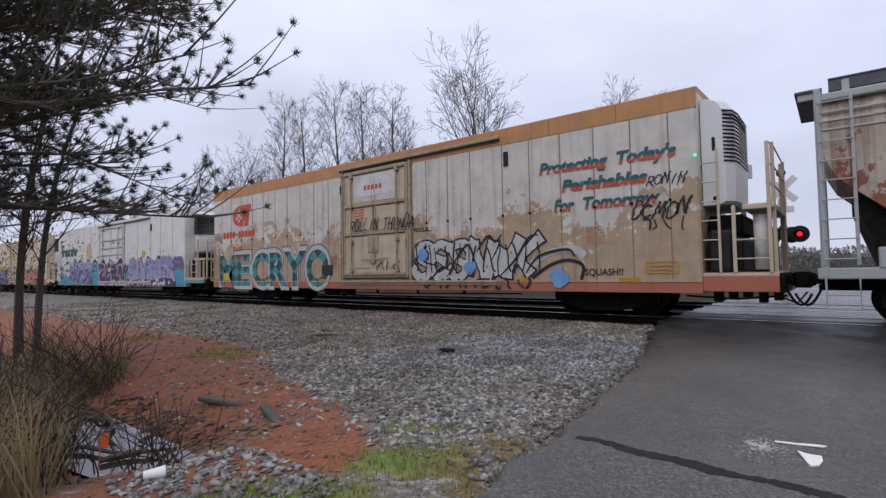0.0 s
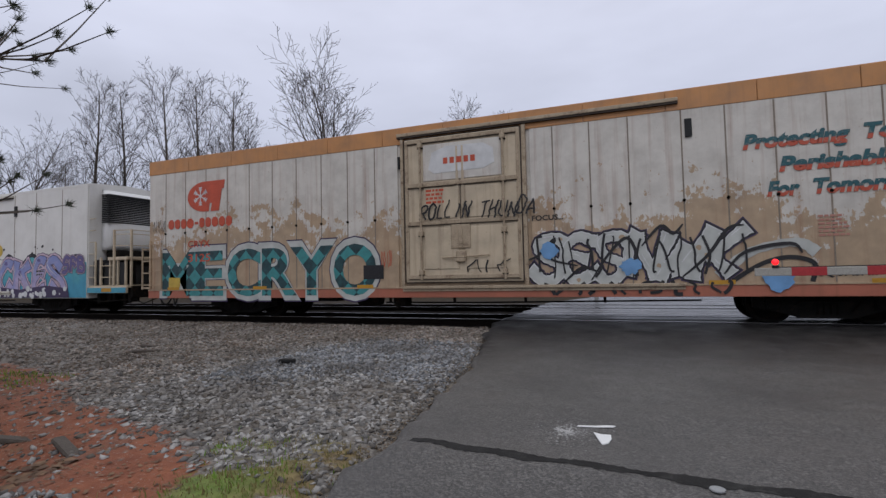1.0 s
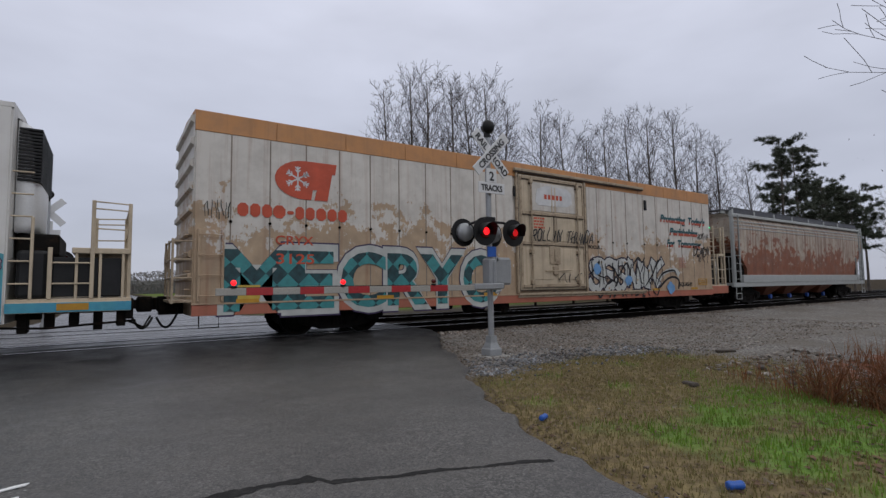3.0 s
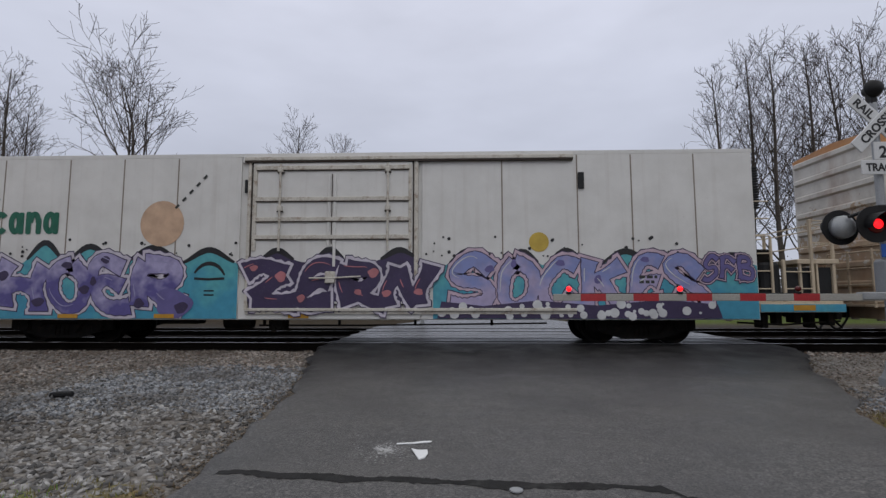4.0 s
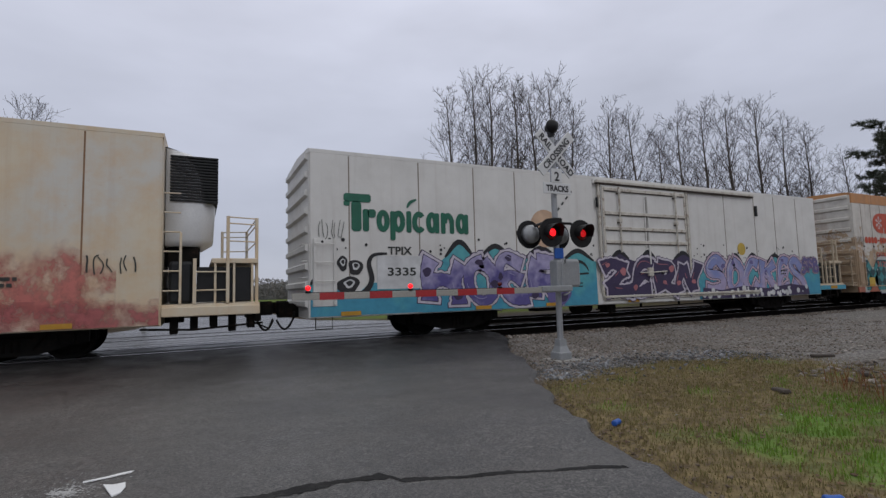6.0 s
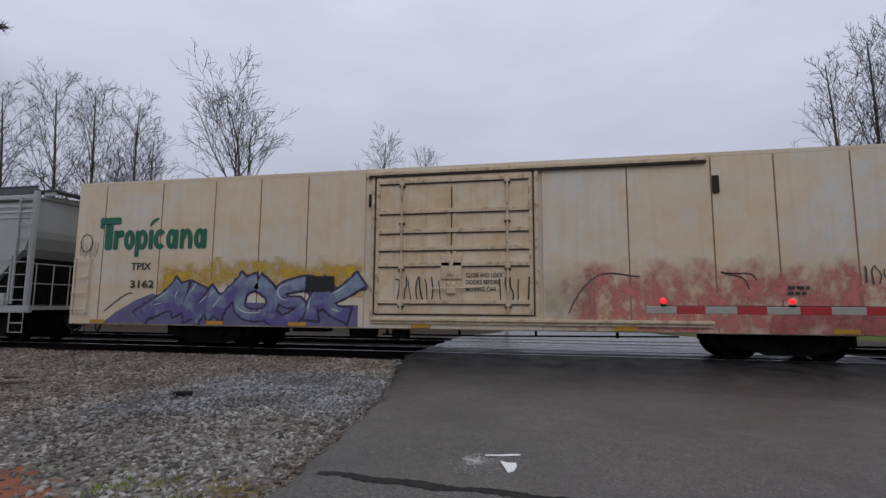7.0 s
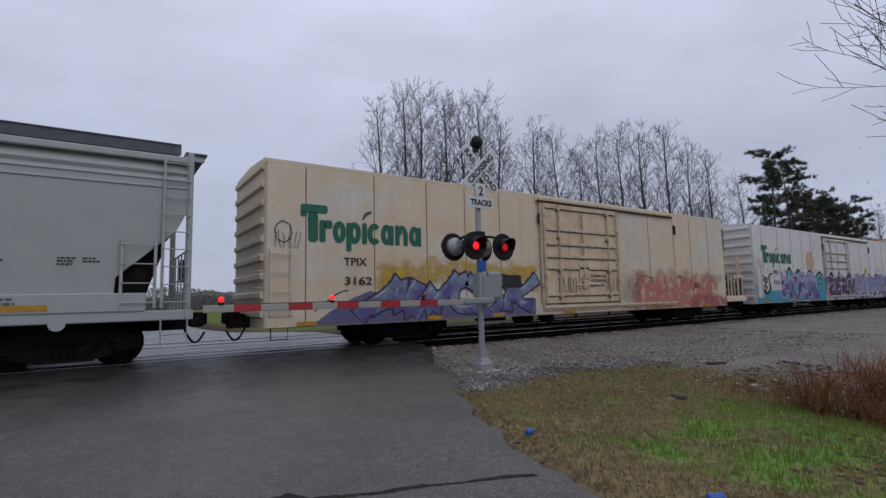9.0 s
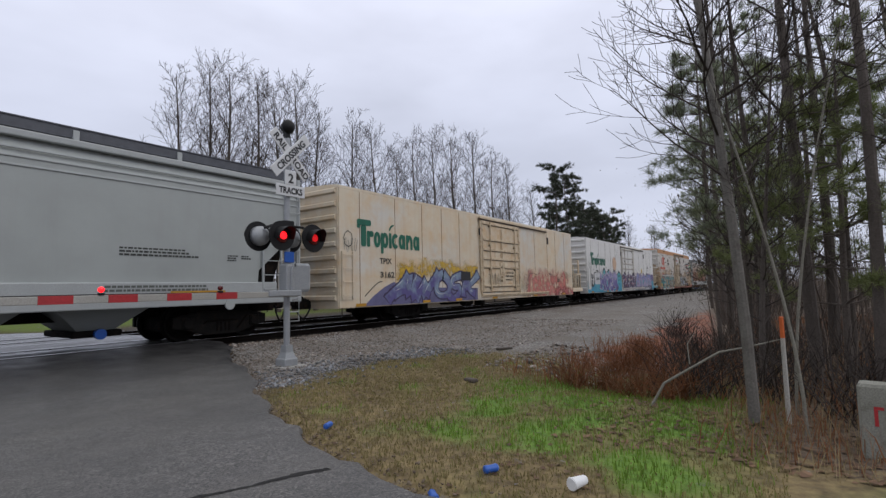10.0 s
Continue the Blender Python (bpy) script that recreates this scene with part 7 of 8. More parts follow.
bare_tree("sapling", pose(-13.0, 2.5, -0.35), 10, 5.6, "slender leafless sapling beside the ditch", "", r=0.04, lean=(1.8, 0.2), first=0.25, limbs=16, reach=0.24, thin=0.004, rise=0.8)

# roadside wood on the other side
EDGE = "edge of the wood"
bare_tree("bare_tree", pose(6.5, 0.36, -0.4), 15, 11.5, "leafless slim grey tree at the edge of the wood", EDGE, "grey_bark", r=0.056, lean=(-0.2, 0.75), first=0.22, limbs=60, reach=0.165, twigs=(0, 5, 9, 7), thin=0.0028, rise=0.25, up=0.09)
bare_tree("bare_tree", pose(9.3, -0.4, -0.35), 16, 14.0, "tall dark-barked leafless tree in the wood", EDGE, "wet_bark", r=0.085, lean=(0.1, 0.9), first=0.25, limbs=34, reach=0.17, thin=0.003)
bare_tree("bare_tree", pose(8.3, -0.98, -0.35), 17, 13.0, "tall dark-barked leafless tree in the wood", EDGE, "wet_bark", r=0.075, lean=(0.2, 0.3), first=0.3, limbs=30, reach=0.16, thin=0.003)
bare_tree("sapling", pose(6.35, -0.12, -0.4), 18, 4.6, "thin pale leaning sapling beside the stake", EDGE, "pale_bark", r=0.015, lean=(-0.1, 0.9), first=0.35, limbs=12, reach=0.22, thin=0.0025, rise=0.7)
bare_tree("sapling", pose(7.2, -0.1, -0.4), 23, 6.0, "thin pale leaning sapling under the trees", EDGE, "pale_bark", r=0.013, lean=(0.2, -1.2), first=0.3, limbs=14, reach=0.2, thin=0.0025, rise=0.7)
for _x, _y, _h, _s, _r in ((11.5, 0.35, 9.0, 24, 0.07), (13.0, 0.8, 10.5, 25, 0.09), (16.5, 1.3, 11.0, 20, 0.10), (20.0, 1.9, 12.0, 21, 0.11), (7.6, -1.7, 10.0, 22, 0.08), (10.4, -0.9, 8.0, 26, 0.06), (12.4, -0.7, 11.0, 27, 0.10), (14.4, 0.0, 9.0, 28, 0.07), (8.6, 0.25, 5.0, 29, 0.04), (10.0, 0.5, 6.0, 30, 0.045)):
    bare_tree("bare_tree", pose(_x, _y, -0.25), _s, _h, "leafless tree crowding the edge of the wood", EDGE, "wet_bark" if _s % 2 else "bark", r=_r, lean=(0.3 * math.sin(_s), 0.6 * math.cos(_s)), first=0.14, limbs=26, reach=0.19, thin=0.0035)
for _x, _y, _h, _s in ((12.6, 1.25, 6.6, 31), (18.5, -0.6, 13.0, 33), (23.0, 1.2, 12.0, 34), (10.8, -2.3, 7.0, 35), (28.0, 2.4, 12.0, 36), (34.0, 3.6, 13.0, 37), (41.0, 4.6, 13.0, 38), (16.0, 0.9, 8.5, 39), (20.0, -3.0, 14.0, 40)):
    pine("pine_tree", pose(_x, _y, -0.2), _s, _h, "pine with sparse grey-green needles in the roadside wood", EDGE, first=0.30, reach=0.21, whorls=11, tufts=6, needles=24, length=0.20, width=0.0055, r=_h * 0.006, tips=True)
for _x, _y, _h, _s in ((9.0, -0.75, 4.4, 51), (11.6, -0.35, 5.6, 52), (9.8, -1.6, 6.0, 53), (13.6, 0.45, 5.0, 54)):
    pine("pine_tree", pose(_x, _y, -0.2), _s, _h, "young pine with pale olive needles at the wood's edge", EDGE, first=0.22, reach=0.30, whorls=9, tufts=6, needles=26, length=0.17, width=0.0045, r=_h * 0.010, needle="needle_lite", tips=True)


# ---- loose ground cover ----
def island_material(name, a, b, rough=0.85, c=None):
    n = Nodes(name)
    g = n.t.nodes.new("ShaderNodeNewGeometry")
    rnd = g.outputs["Random Per Island"]
    col = n.mix(rnd, a, b)
    if c:
        col = n.mix(n.band(n.math("FRACT", n.math("MULTIPLY", rnd, 7.31)), 0.6, 0.9), col, c)
    col = n.mix(n.band(n.noise(0.9, 5), 0.42, 0.62, 0, 0.6), col, (0.6 * a[0] + 0.03, 0.55 * a[1] + 0.02, 0.5 * a[2] + 0.012))
    return n.done(col, rough)


M["ballast"] = island_material("crushed_stone", (0.042, 0.036, 0.032), (0.43, 0.385, 0.345), 0.85, (0.15, 0.105, 0.075))
M["blue_stone"] = island_material("blue_grey_crushed_stone", (0.06, 0.066, 0.074), (0.35, 0.365, 0.39))
M["grey_stone"] = island_material("grey_crushed_stone", (0.045, 0.043, 0.042), (0.42, 0.41, 0.40), 0.85, (0.11, 0.095, 0.08))
# dark track stones, their colour also holding the shade beneath the train
M["shaded_stone"] = island_material("dark_shaded_track_stone", (0.006, 0.005, 0.005), (0.020, 0.018, 0.016))
M["shaded_stone"].node_tree.nodes["Principled BSDF"].inputs["Specular IOR Level"].default_value = 0.08
M["riprap"] = island_material("pale_rubble", (0.09, 0.088, 0.088), (0.36, 0.355, 0.355))
M["leaf_dirt"] = island_material("brown_road_dirt", (0.10, 0.075, 0.05), (0.26, 0.21, 0.16))
M["blade"] = island_material("grass_blades", (0.085, 0.19, 0.015), (0.21, 0.38, 0.04))
M["dry_blade"] = island_material("dry_grass_blades", (0.11, 0.080, 0.033), (0.31, 0.24, 0.11), 0.9, (0.15, 0.19, 0.04))
M["straw"] = island_material("dead_straw_stalks", (0.19, 0.145, 0.075), (0.40, 0.32, 0.19))
M["rust_weed"] = island_material("rust_brown_weeds", (0.11, 0.042, 0.018), (0.31, 0.115, 0.045), 0.9, (0.19, 0.13, 0.075))
M["twig_stems"] = island_material("thicket_stems", (0.035, 0.026, 0.021), (0.15, 0.115, 0.09))
M["leaf_litter"] = island_material("fallen_leaves", (0.07, 0.038, 0.022), (0.22, 0.13, 0.075))

let_light_through(M["blade"], (0.20, 0.28, 0.05), 0.35)
let_light_through(M["dry_blade"], (0.30, 0.27, 0.12), 0.4)
let_light_through(M["straw"], (0.34, 0.27, 0.15), 0.4)
let_light_through(M["rust_weed"], (0.34, 0.16, 0.08), 0.4)
RG = np.random.default_rng(11)


def scatter(n, x0, x1, y0, y1, keep):
    x, y = RG.uniform(x0, x1, n), RG.uniform(y0, y1, n)
    k = RG.random(n) < keep(x, y)
    return x[k], y[k]


def off_road(x, y, gap=0.05):
    lo, hi = edges(y)
    return (x < lo - gap) | (x > hi + gap)


OCT = np.array([(1, 0, 0), (0, 1, 0), (-1, 0, 0), (0, -1, 0), (0.25, 0.2, 0.5), (0, 0, -0.6)])
OCT_F = np.array([(0, 1, 4), (1, 2, 4), (2, 3, 4), (3, 0, 4), (1, 0, 5), (2, 1, 5), (3, 2, 5), (0, 3, 5)])


def stones(name, x, y, lo, hi, material, label, lift=0.0):
    n = len(x)
    s = RG.uniform(lo, hi, (n, 1, 1)) * RG.uniform(0.6, 1.3, (n, 1, 3))
    V = OCT[None] * s + RG.uniform(-0.38, 0.38, (n, 6, 3)) * s
    a = RG.uniform(0, 6.28, n)
    c, d = np.cos(a)[:, None], np.sin(a)[:, None]
    vx, vy = V[:, :, 0] * c - V[:, :, 1] * d, V[:, :, 0] * d + V[:, :, 1] * c
    tilt = RG.uniform(-0.5, 0.5, (n, 1))
    vz = V[:, :, 2] + vx * tilt
    z = height(x, y) + lift
    P = np.stack([vx + x[:, None], vy + y[:, None], vz + z[:, None]], axis=2).reshape(-1, 3)
    F = (OCT_F[None] + 6 * np.arange(n)[:, None, None]).reshape(-1, 3)
    return solid(name, soup(name, P, F, material), None, label, "gravel", kind="stuff")


def blades(name, x, y, lo, hi, width, material, label, bend=0.5, category="grass", base=None):
    n = len(x)
    z = height(x, y) if base is None else base
    h = RG.uniform(lo, hi, n)
    a = RG.uniform(0, 6.28, n)
    b = RG.uniform(0, 6.28, n)
    w = width * RG.uniform(0.6, 1.3, n)
    sx, sy = np.cos(a) * w, np.sin(a) * w
    lean = h * RG.uniform(0.1, bend, n)
    lx, ly = np.cos(b) * lean, np.sin(b) * lean
    v0 = np.c_[x - sx, y - sy, z - 0.01]
    v1 = np.c_[x + sx, y + sy, z - 0.01]
    v2 = np.c_[x + lx * 0.4 - sx * 0.7, y + ly * 0.4 - sy * 0.7, z + h * 0.6]
    v3 = np.c_[x + lx * 0.4 + sx * 0.7, y + ly * 0.4 + sy * 0.7, z + h * 0.6]
    v4 = np.c_[x + lx, y + ly, z + h * np.sqrt(1 - np.clip(lean / h, 0, 0.95) ** 2)]
    P = np.stack([v0, v1, v2, v3, v4], axis=1).reshape(-1, 3)
    F = (np.array([(0, 1, 3), (0, 3, 2), (2, 3, 4)])[None] + 5 * np.arange(n)[:, None, None]).reshape(-1, 3)
    return solid(name, soup(name, P, F, material), None, label, category, kind="stuff")


def flakes(name, x, y, lo, hi, material, label):
    """Curled leaves lying flat."""
    n = len(x)
    z = height(x, y) + 0.006
    s = RG.uniform(lo, hi, (n, 1))
    a = RG.uniform(0, 6.28, (n, 1)) + np.array([[0, 1.2, 2.7, 4.2]])
    r = s * RG.uniform(0.6, 1.2, (n, 4))
    P = np.stack([x[:, None] + r * np.cos(a), y[:, None] + r * np.sin(a), z[:, None] + RG.uniform(0, 0.5, (n, 4)) * s], axis=2).reshape(-1, 3)
    F = (np.array([(0, 1, 2), (0, 2, 3)])[None] + 4 * np.arange(n)[:, None, None]).reshape(-1, 3)
    return solid(name, soup(name, P, F, material), None, label, "leaves", kind="stuff")


def bare_share(x, y):
    c, g, _ = masks(x, y)
    return np.clip(1 - 0.86 * c - 0.92 * g, 0, 1) * off_road(x, y)


x, y = scatter(14000, -34, -13, 5.0, 12.2, lambda x, y: bare_share(x, y) * 0.9)
stones("gravel", x, y, 0.03, 0.06, M["ballast"], "crushed stone along the line")
x, y = scatter(36000, -13, -2.2, 3.0, 12.2, lambda x, y: bare_share(x, y) * (0.45 + 0.55 * smooth(-11, -5, x)))
_b = RG.random(len(x)) < smooth(9.0, 10.6, y + 0.7 * ripple(x, y, 0.8)) + smooth(-5.5, -9, x)
stones("gravel", x[_b], y[_b], 0.022, 0.052, M["ballast"], "brown and grey crushed stone beside the track")
stones("gravel", x[~_b], y[~_b], 0.022, 0.056, M["grey_stone"], "grey angular crushed stone beside the asphalt")
x, y = scatter(9000, -6.5, -2.2, 5.0, 10.4, lambda x, y: bare_share(x, y) * smooth(-0.2, 0.5, ripple(x, y, 0.5) + 0.35 * smooth(-5, -3, x)))
stones("gravel", x, y, 0.022, 0.05, M["blue_stone"], "fresh blue-grey crushed stone by the asphalt edge", 0.012)
x, y = scatter(26000, 5.0, 22, 5.6, 12.2, lambda x, y: bare_share(x, y) * (0.4 + 0.6 * smooth(14, 8, x)))
stones("gravel", x, y, 0.014, 0.036, M["ballast"], "grey and brown crushed stone beside the track")
x, y = scatter(3000, 5.2, 10.5, 6.0, 8.6, lambda x, y: bare_share(x, y) * smooth(8.8, 6.9, y + 0.1 * x - 0.6))
stones("gravel", x, y, 0.02, 0.05, M["blue_stone"], "blue-grey stone round the signal's foot", 0.01)
x, y = scatter(13000, -40, 45, 11.6, 12.2, lambda x, y: 0.9 * off_road(x, y))
stones("ballast_shoulder", x, y, 0.025, 0.055, M["ballast"], "track ballast heaped at the tie ends", 0.0)
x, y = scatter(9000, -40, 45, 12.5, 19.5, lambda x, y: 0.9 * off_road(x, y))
stones("track_ballast", x, y, 0.03, 0.06, M["shaded_stone"], "dark ballast between the ties", -0.01)
x, y = scatter(650, -4.6, -3.0, 1.35, 2.4, lambda x, y: np.full_like(x, 0.9))
stones("rubble", x, y, 0.018, 0.048, M["riprap"], "pale broken rubble on the clay", 0.01)
x, y = scatter(700, -9, -3, 1.8, 4.8, lambda x, y: masks(x, y)[0] * 0.5)
stones("clay_stones", x, y, 0.012, 0.035, M["riprap"], "pale pebbles in the red clay")
x, y = scatter(500, 8.6, 12.5, 2.6, 5.0, lambda x, y: np.full_like(x, 0.8))
stones("rubble", x, y, 0.03, 0.09, M["ballast"], "dark stones along the ditch")

_y = RG.uniform(1.0, 11.2, 2600)
_e = edges(_y)
_s = RG.random(2600) < 0.5
x = np.where(_s, _e[0] - RG.exponential(0.08, 2600) + 0.06, _e[1] + RG.exponential(0.08, 2600) - 0.06)
stones("edge_dirt", x, _y, 0.006, 0.02, M["leaf_dirt"], "brown dirt and grit along the asphalt edge", 0.04)
x, y = scatter(28000, 3.3, 10.5, 0.0, 6.8, lambda x, y: masks(x, y)[1] * masks(x, y)[2] * off_road(x, y))
blades("grass", x, y, 0.03, 0.10, 0.006, M["blade"], "short green winter grass")
x, y = scatter(60000, 3.3, 11.0, 0.0, 7.2, lambda x, y: masks(x, y)[1] * (1 - 0.8 * masks(x, y)[2]) * off_road(x, y))
blades("dry_grass", x, y, 0.012, 0.06, 0.005, M["dry_blade"], "short dry tan grass", 0.95)
x, y = scatter(2600, -4.2, -2.2, 1.2, 4.4, lambda x, y: masks(x, y)[1] * off_road(x, y) * smooth(-0.5, 0.6, ripple(x, y, 2.0)))
blades("grass", x, y, 0.02, 0.07, 0.005, M["blade"], "thin green grass beside the asphalt", 0.9)
x, y = scatter(6000, -4.2, -2.2, 1.2, 4.6, lambda x, y: masks(x, y)[1] * off_road(x, y))
blades("dry_grass", x, y, 0.02, 0.06, 0.005, M["dry_blade"], "short tan grass beside the asphalt", 0.95)
x, y = scatter(1600, -14, -8.5, 4.2, 5.4, lambda x, y: smooth(0.1, 0.6, ripple(x, y, 0.7)))
blades("grass", x, y, 0.03, 0.08, 0.007, M["blade"], "green tufts on the clay bank")
x, y = scatter(8500, -11, -4.4, 0.1, 2.2, lambda x, y: smooth(0.27, 0.19, y / -x + 0.02 * ripple(x, y, 3)))
blades("reeds", x, y, 0.25, 0.95, 0.006, M["straw"], "tall dead straw and weeds by the ditch", 0.75, "weeds")
x, y = scatter(2600, -14.5, -9.6, 1.6, 3.4, lambda x, y: np.full_like(x, 0.9))
blades("reeds", x, y, 0.2, 0.8, 0.006, M["straw"], "dead straw on the ditch bank", 0.8, "weeds")
x, y = scatter(6500, 7.4, 15, 0.7, 4.4, lambda x, y: smooth(7.2, 9.6, x + ripple(x, y, 1.0)) * smooth(-0.5, 0.5, ripple(x, y, 2.2)) * smooth(4.4, 3.2, y + 0.4 * ripple(x, y, 1.4)))
blades("weeds", x, y, 0.10, 0.55, 0.006, M["rust_weed"], "rust-brown dead weeds along the ditch", 0.7, "weeds")
x, y = scatter(10000, 5.2, 24, -3.0, 1.6, lambda x, y: smooth(0.9, -0.2, y - 0.09 * (x - 6)))
blades("brush", x, y, 0.06, 0.42, 0.005, M["rust_weed"], "tangled brown brush under the trees", 0.8, "weeds")
x, y = scatter(4200, 5.0, 16, -2.5, 1.4, lambda x, y: smooth(1.0, 0.0, y - 0.09 * (x - 6)))
blades("brush", x, y, 0.06, 0.36, 0.004, M["straw"], "dry straw in the edge of the wood", 0.8, "weeds")
x, y = scatter(5200, 9.5, 60, -4.0, 8.0, lambda x, y: smooth(1.1, 0.0, y - 0.11 * (x - 9.5)))
blades("thicket", x, y, 0.8, 3.6, 0.010, M["twig_stems"], "dense grey-brown leafless thicket along the wood", 0.55, "thicket")
x, y = scatter(1500, 8.0, 16, -2.6, 2.2, lambda x, y: smooth(1.5, 0.2, y - 0.1 * (x - 8)))
blades("thicket", x, y, 0.4, 1.6, 0.006, M["twig_stems"], "tangled bare brambles at the wood's edge", 0.85, "thicket")
x, y = scatter(4500, -12, -3, 1.2, 5.0, lambda x, y: masks(x, y)[0] * 0.8)
flakes("leaf_litter", x, y, 0.008, 0.028, M["leaf_litter"], "fallen brown leaves and bark on the clay")
x, y = scatter(2600, 3.4, 10.5, 1.0, 6.6, lambda x, y: masks(x, y)[1] * off_road(x, y) * smooth(-0.3, 0.6, ripple(x, y, 1.9)))
flakes("leaf_litter", x, y, 0.012, 0.04, M["leaf_litter"], "dead leaves blown into the grass")
x, y = scatter(220, 3.4, 12.5, 1.4, 6.6, lambda x, y: off_road(x, y) * 0.5)
flakes("scrap_litter", x, y, 0.010, 0.03, M["riprap"], "pale scraps and pebbles in the grass")
x, y = scatter(9000, 5.0, 16, -2.5, 3.0, lambda x, y: smooth(2.6, 0.8, y - 0.1 * (x - 6)) * 0.9)
flakes("leaf_litter", x, y, 0.015, 0.05, M["leaf_litter"], "fallen brown leaves at the wood's edge")


def briar(name, x, y, seed, n, size, material, label):
    rng = random.Random(seed)
    m = Mesh()
    for k in range(n):
        a = rng.uniform(0, 6.28)
        p = Vector((rng.gauss(0, size * 0.35), rng.gauss(0, size * 0.25), 0))
        d = Vector((math.cos(a) * 0.5, math.sin(a) * 0.5, 1.0))
        pts = [p.copy()]
        for s in range(5):
            d = (d + Vector((rng.uniform(-1, 1), rng.uniform(-1, 1), rng.uniform(-1.1, 0.6))) * 0.35).normalized()
            p = p + d * size * rng.uniform(0.12, 0.3)
            pts.append(p.copy())
        m.tube(pts, [0.008, 0.007, 0.006, 0.005, 0.004, 0.003], 3, False)
    z = float(height(np.array([x]), np.array([y]))[0])
    return solid(name, m, material, label, "shrub", kind="stuff", m=pose(x, y, z))


briar("briar", -5.6, 1.15, 1, 90, 0.9, M["twig"], "bare thorny twigs beside the puddle")
briar("briar", -7.4, 1.1, 2, 90, 1.1, M["twig"], "bare thorny twigs beside the ditch")
briar("briar", -4.9, 1.9, 3, 40, 0.6, M["twig"], "low bare twigs on the clay")
briar("briar", -11.6, 2.3, 5, 80, 1.5, M["twig"], "dense bare brush on the ditch bank")
briar("briar", -8.6, 1.2, 6, 60, 1.1, M["twig"], "dense bare brush on the ditch bank")
briar("briar", -6.5, 0.9, 7, 60, 0.9, M["twig"], "bare thorny twigs beside the ditch")
briar("briar", -10.0, 2.9, 4, 120, 1.3, M["twig"], "bare brush at the saplings' foot")
for _k, (_x, _y) in enumerate(((8.4, 1.1), (10.0, 1.4), (12.0, 1.2), (7.3, -0.6), (9.0, -0.9), (14.5, 2.2), (17.5, 3.0), (11.0, 0.2), (8.2, 0.2))):
    briar("briar", _x, _y, 20 + _k, 80, 0.9, M["twig"], "tangled bare twigs at the edge of the wood")


for _k, (_x, _y) in enumerate(((8.0, 1.9), (8.8, 2.5), (9.6, 1.9), (10.4, 2.7), (7.5, 1.2), (11.6, 2.6), (9.0, 1.3), (12.8, 2.9), (8.3, 2.9))):
    briar("weed_clump", _x, _y, 50 + _k, 70, 0.5, M["rust_weed"], "rust-brown dead weed stalks along the ditch")


# ---- ditch water ----
def make_puddle():
    n = Nodes("still_brown_water")
    n.bump(n.noise(6, 2), 0.03, 0.01)
    n.b.inputs["Specular IOR Level"].default_value = 0.6
    m = n.done((0.035, 0.030, 0.024), 0.03)
    rng = random.Random(2)
    pts = [(-7.6 + 3.1 * math.cos(a) + 0.2 * math.sin(5 * a), 2.15 + (0.52 + 0.10 * math.sin(3 * a)) * math.sin(a)) for a in np.linspace(0, 2 * math.pi, 40, endpoint=False)]
    me = Mesh()
    me.add([(x, y, -0.69) for x, y in pts], [tuple(range(40))])
    solid("water", me, m, "still puddle in the ditch reflecting the sky", "water", kind="structure")


make_puddle()

# ---- the asphalt's seam, spill and litter ----
for _k, (_x, _y, _a, _l) in enumerate(((-6.6, 1.95, 30, 1.1), (-7.3, 2.3, -15, 1.4), (-6.1, 2.2, 70, 0.7), (-8.1, 2.4, 10, 1.0), (-6.9, 2.6, -40, 0.8))):
    solid("dead_branch", Mesh().tube([(-_l / 2, 0, 0), (-_l * 0.15, 0.06, 0.03), (_l * 0.2, -0.05, 0.05), (_l / 2, 0.08, 0.02)], [0.03, 0.028, 0.02, 0.008], 6), M["bark"], "sodden dead branch lying in the puddle", "debris", m=pose(_x, _y, -0.68, 0, 4, _a))
x, y = scatter(1500, -9, -4.8, 1.3, 3.1, lambda x, y: smooth(0.28, 0.62, np.abs(y - 2.15)))
flakes("leaf_litter", x, y, 0.02, 0.07, M["leaf_litter"], "wet leaves round the puddle")


def make_seam():
    rng = random.Random(4)
    m = Mesh()
    top, bot = [], []
    n = 150
    for k in range(n + 1):
        x = -2.1 + 5.3 * k / n
        yy = np.interp(x, [-2.2, -1.8, -1.0, 0.3, 1.4, 1.5, 2.4, 3.3], [4.22, 4.2, 4.1, 3.98, 3.93, 3.72, 3.42, 3.1])
        top.append((x, yy + 0.02 * math.sin(9.1 * x) + 0.025 * rng.random()))
        bot.append((x, yy - (0.09 + 0.05 * math.sin(7.3 * x) * math.sin(3.1 * x + 1) + 0.035 * rng.random()) * (1 if x < 1.4 else 0.4)))
    for k in range(n):
        q = [bot[k], bot[k + 1], top[k + 1], top[k]]
        m.add([(a, b, road_z(a, b) + 0.004) for a, b in q], [(0, 1, 2, 3)])
    return m


M["tar"] = mat("damp_tar_seam", (0.022, 0.0215, 0.022), 0.8, 0.0, 0.45, 8, (0.05, 0.049, 0.048), 0.5, 0.2)
solid("road_seam", make_seam(), M["tar"], "dark ragged tar seam across the asphalt", "road seam", kind="structure")


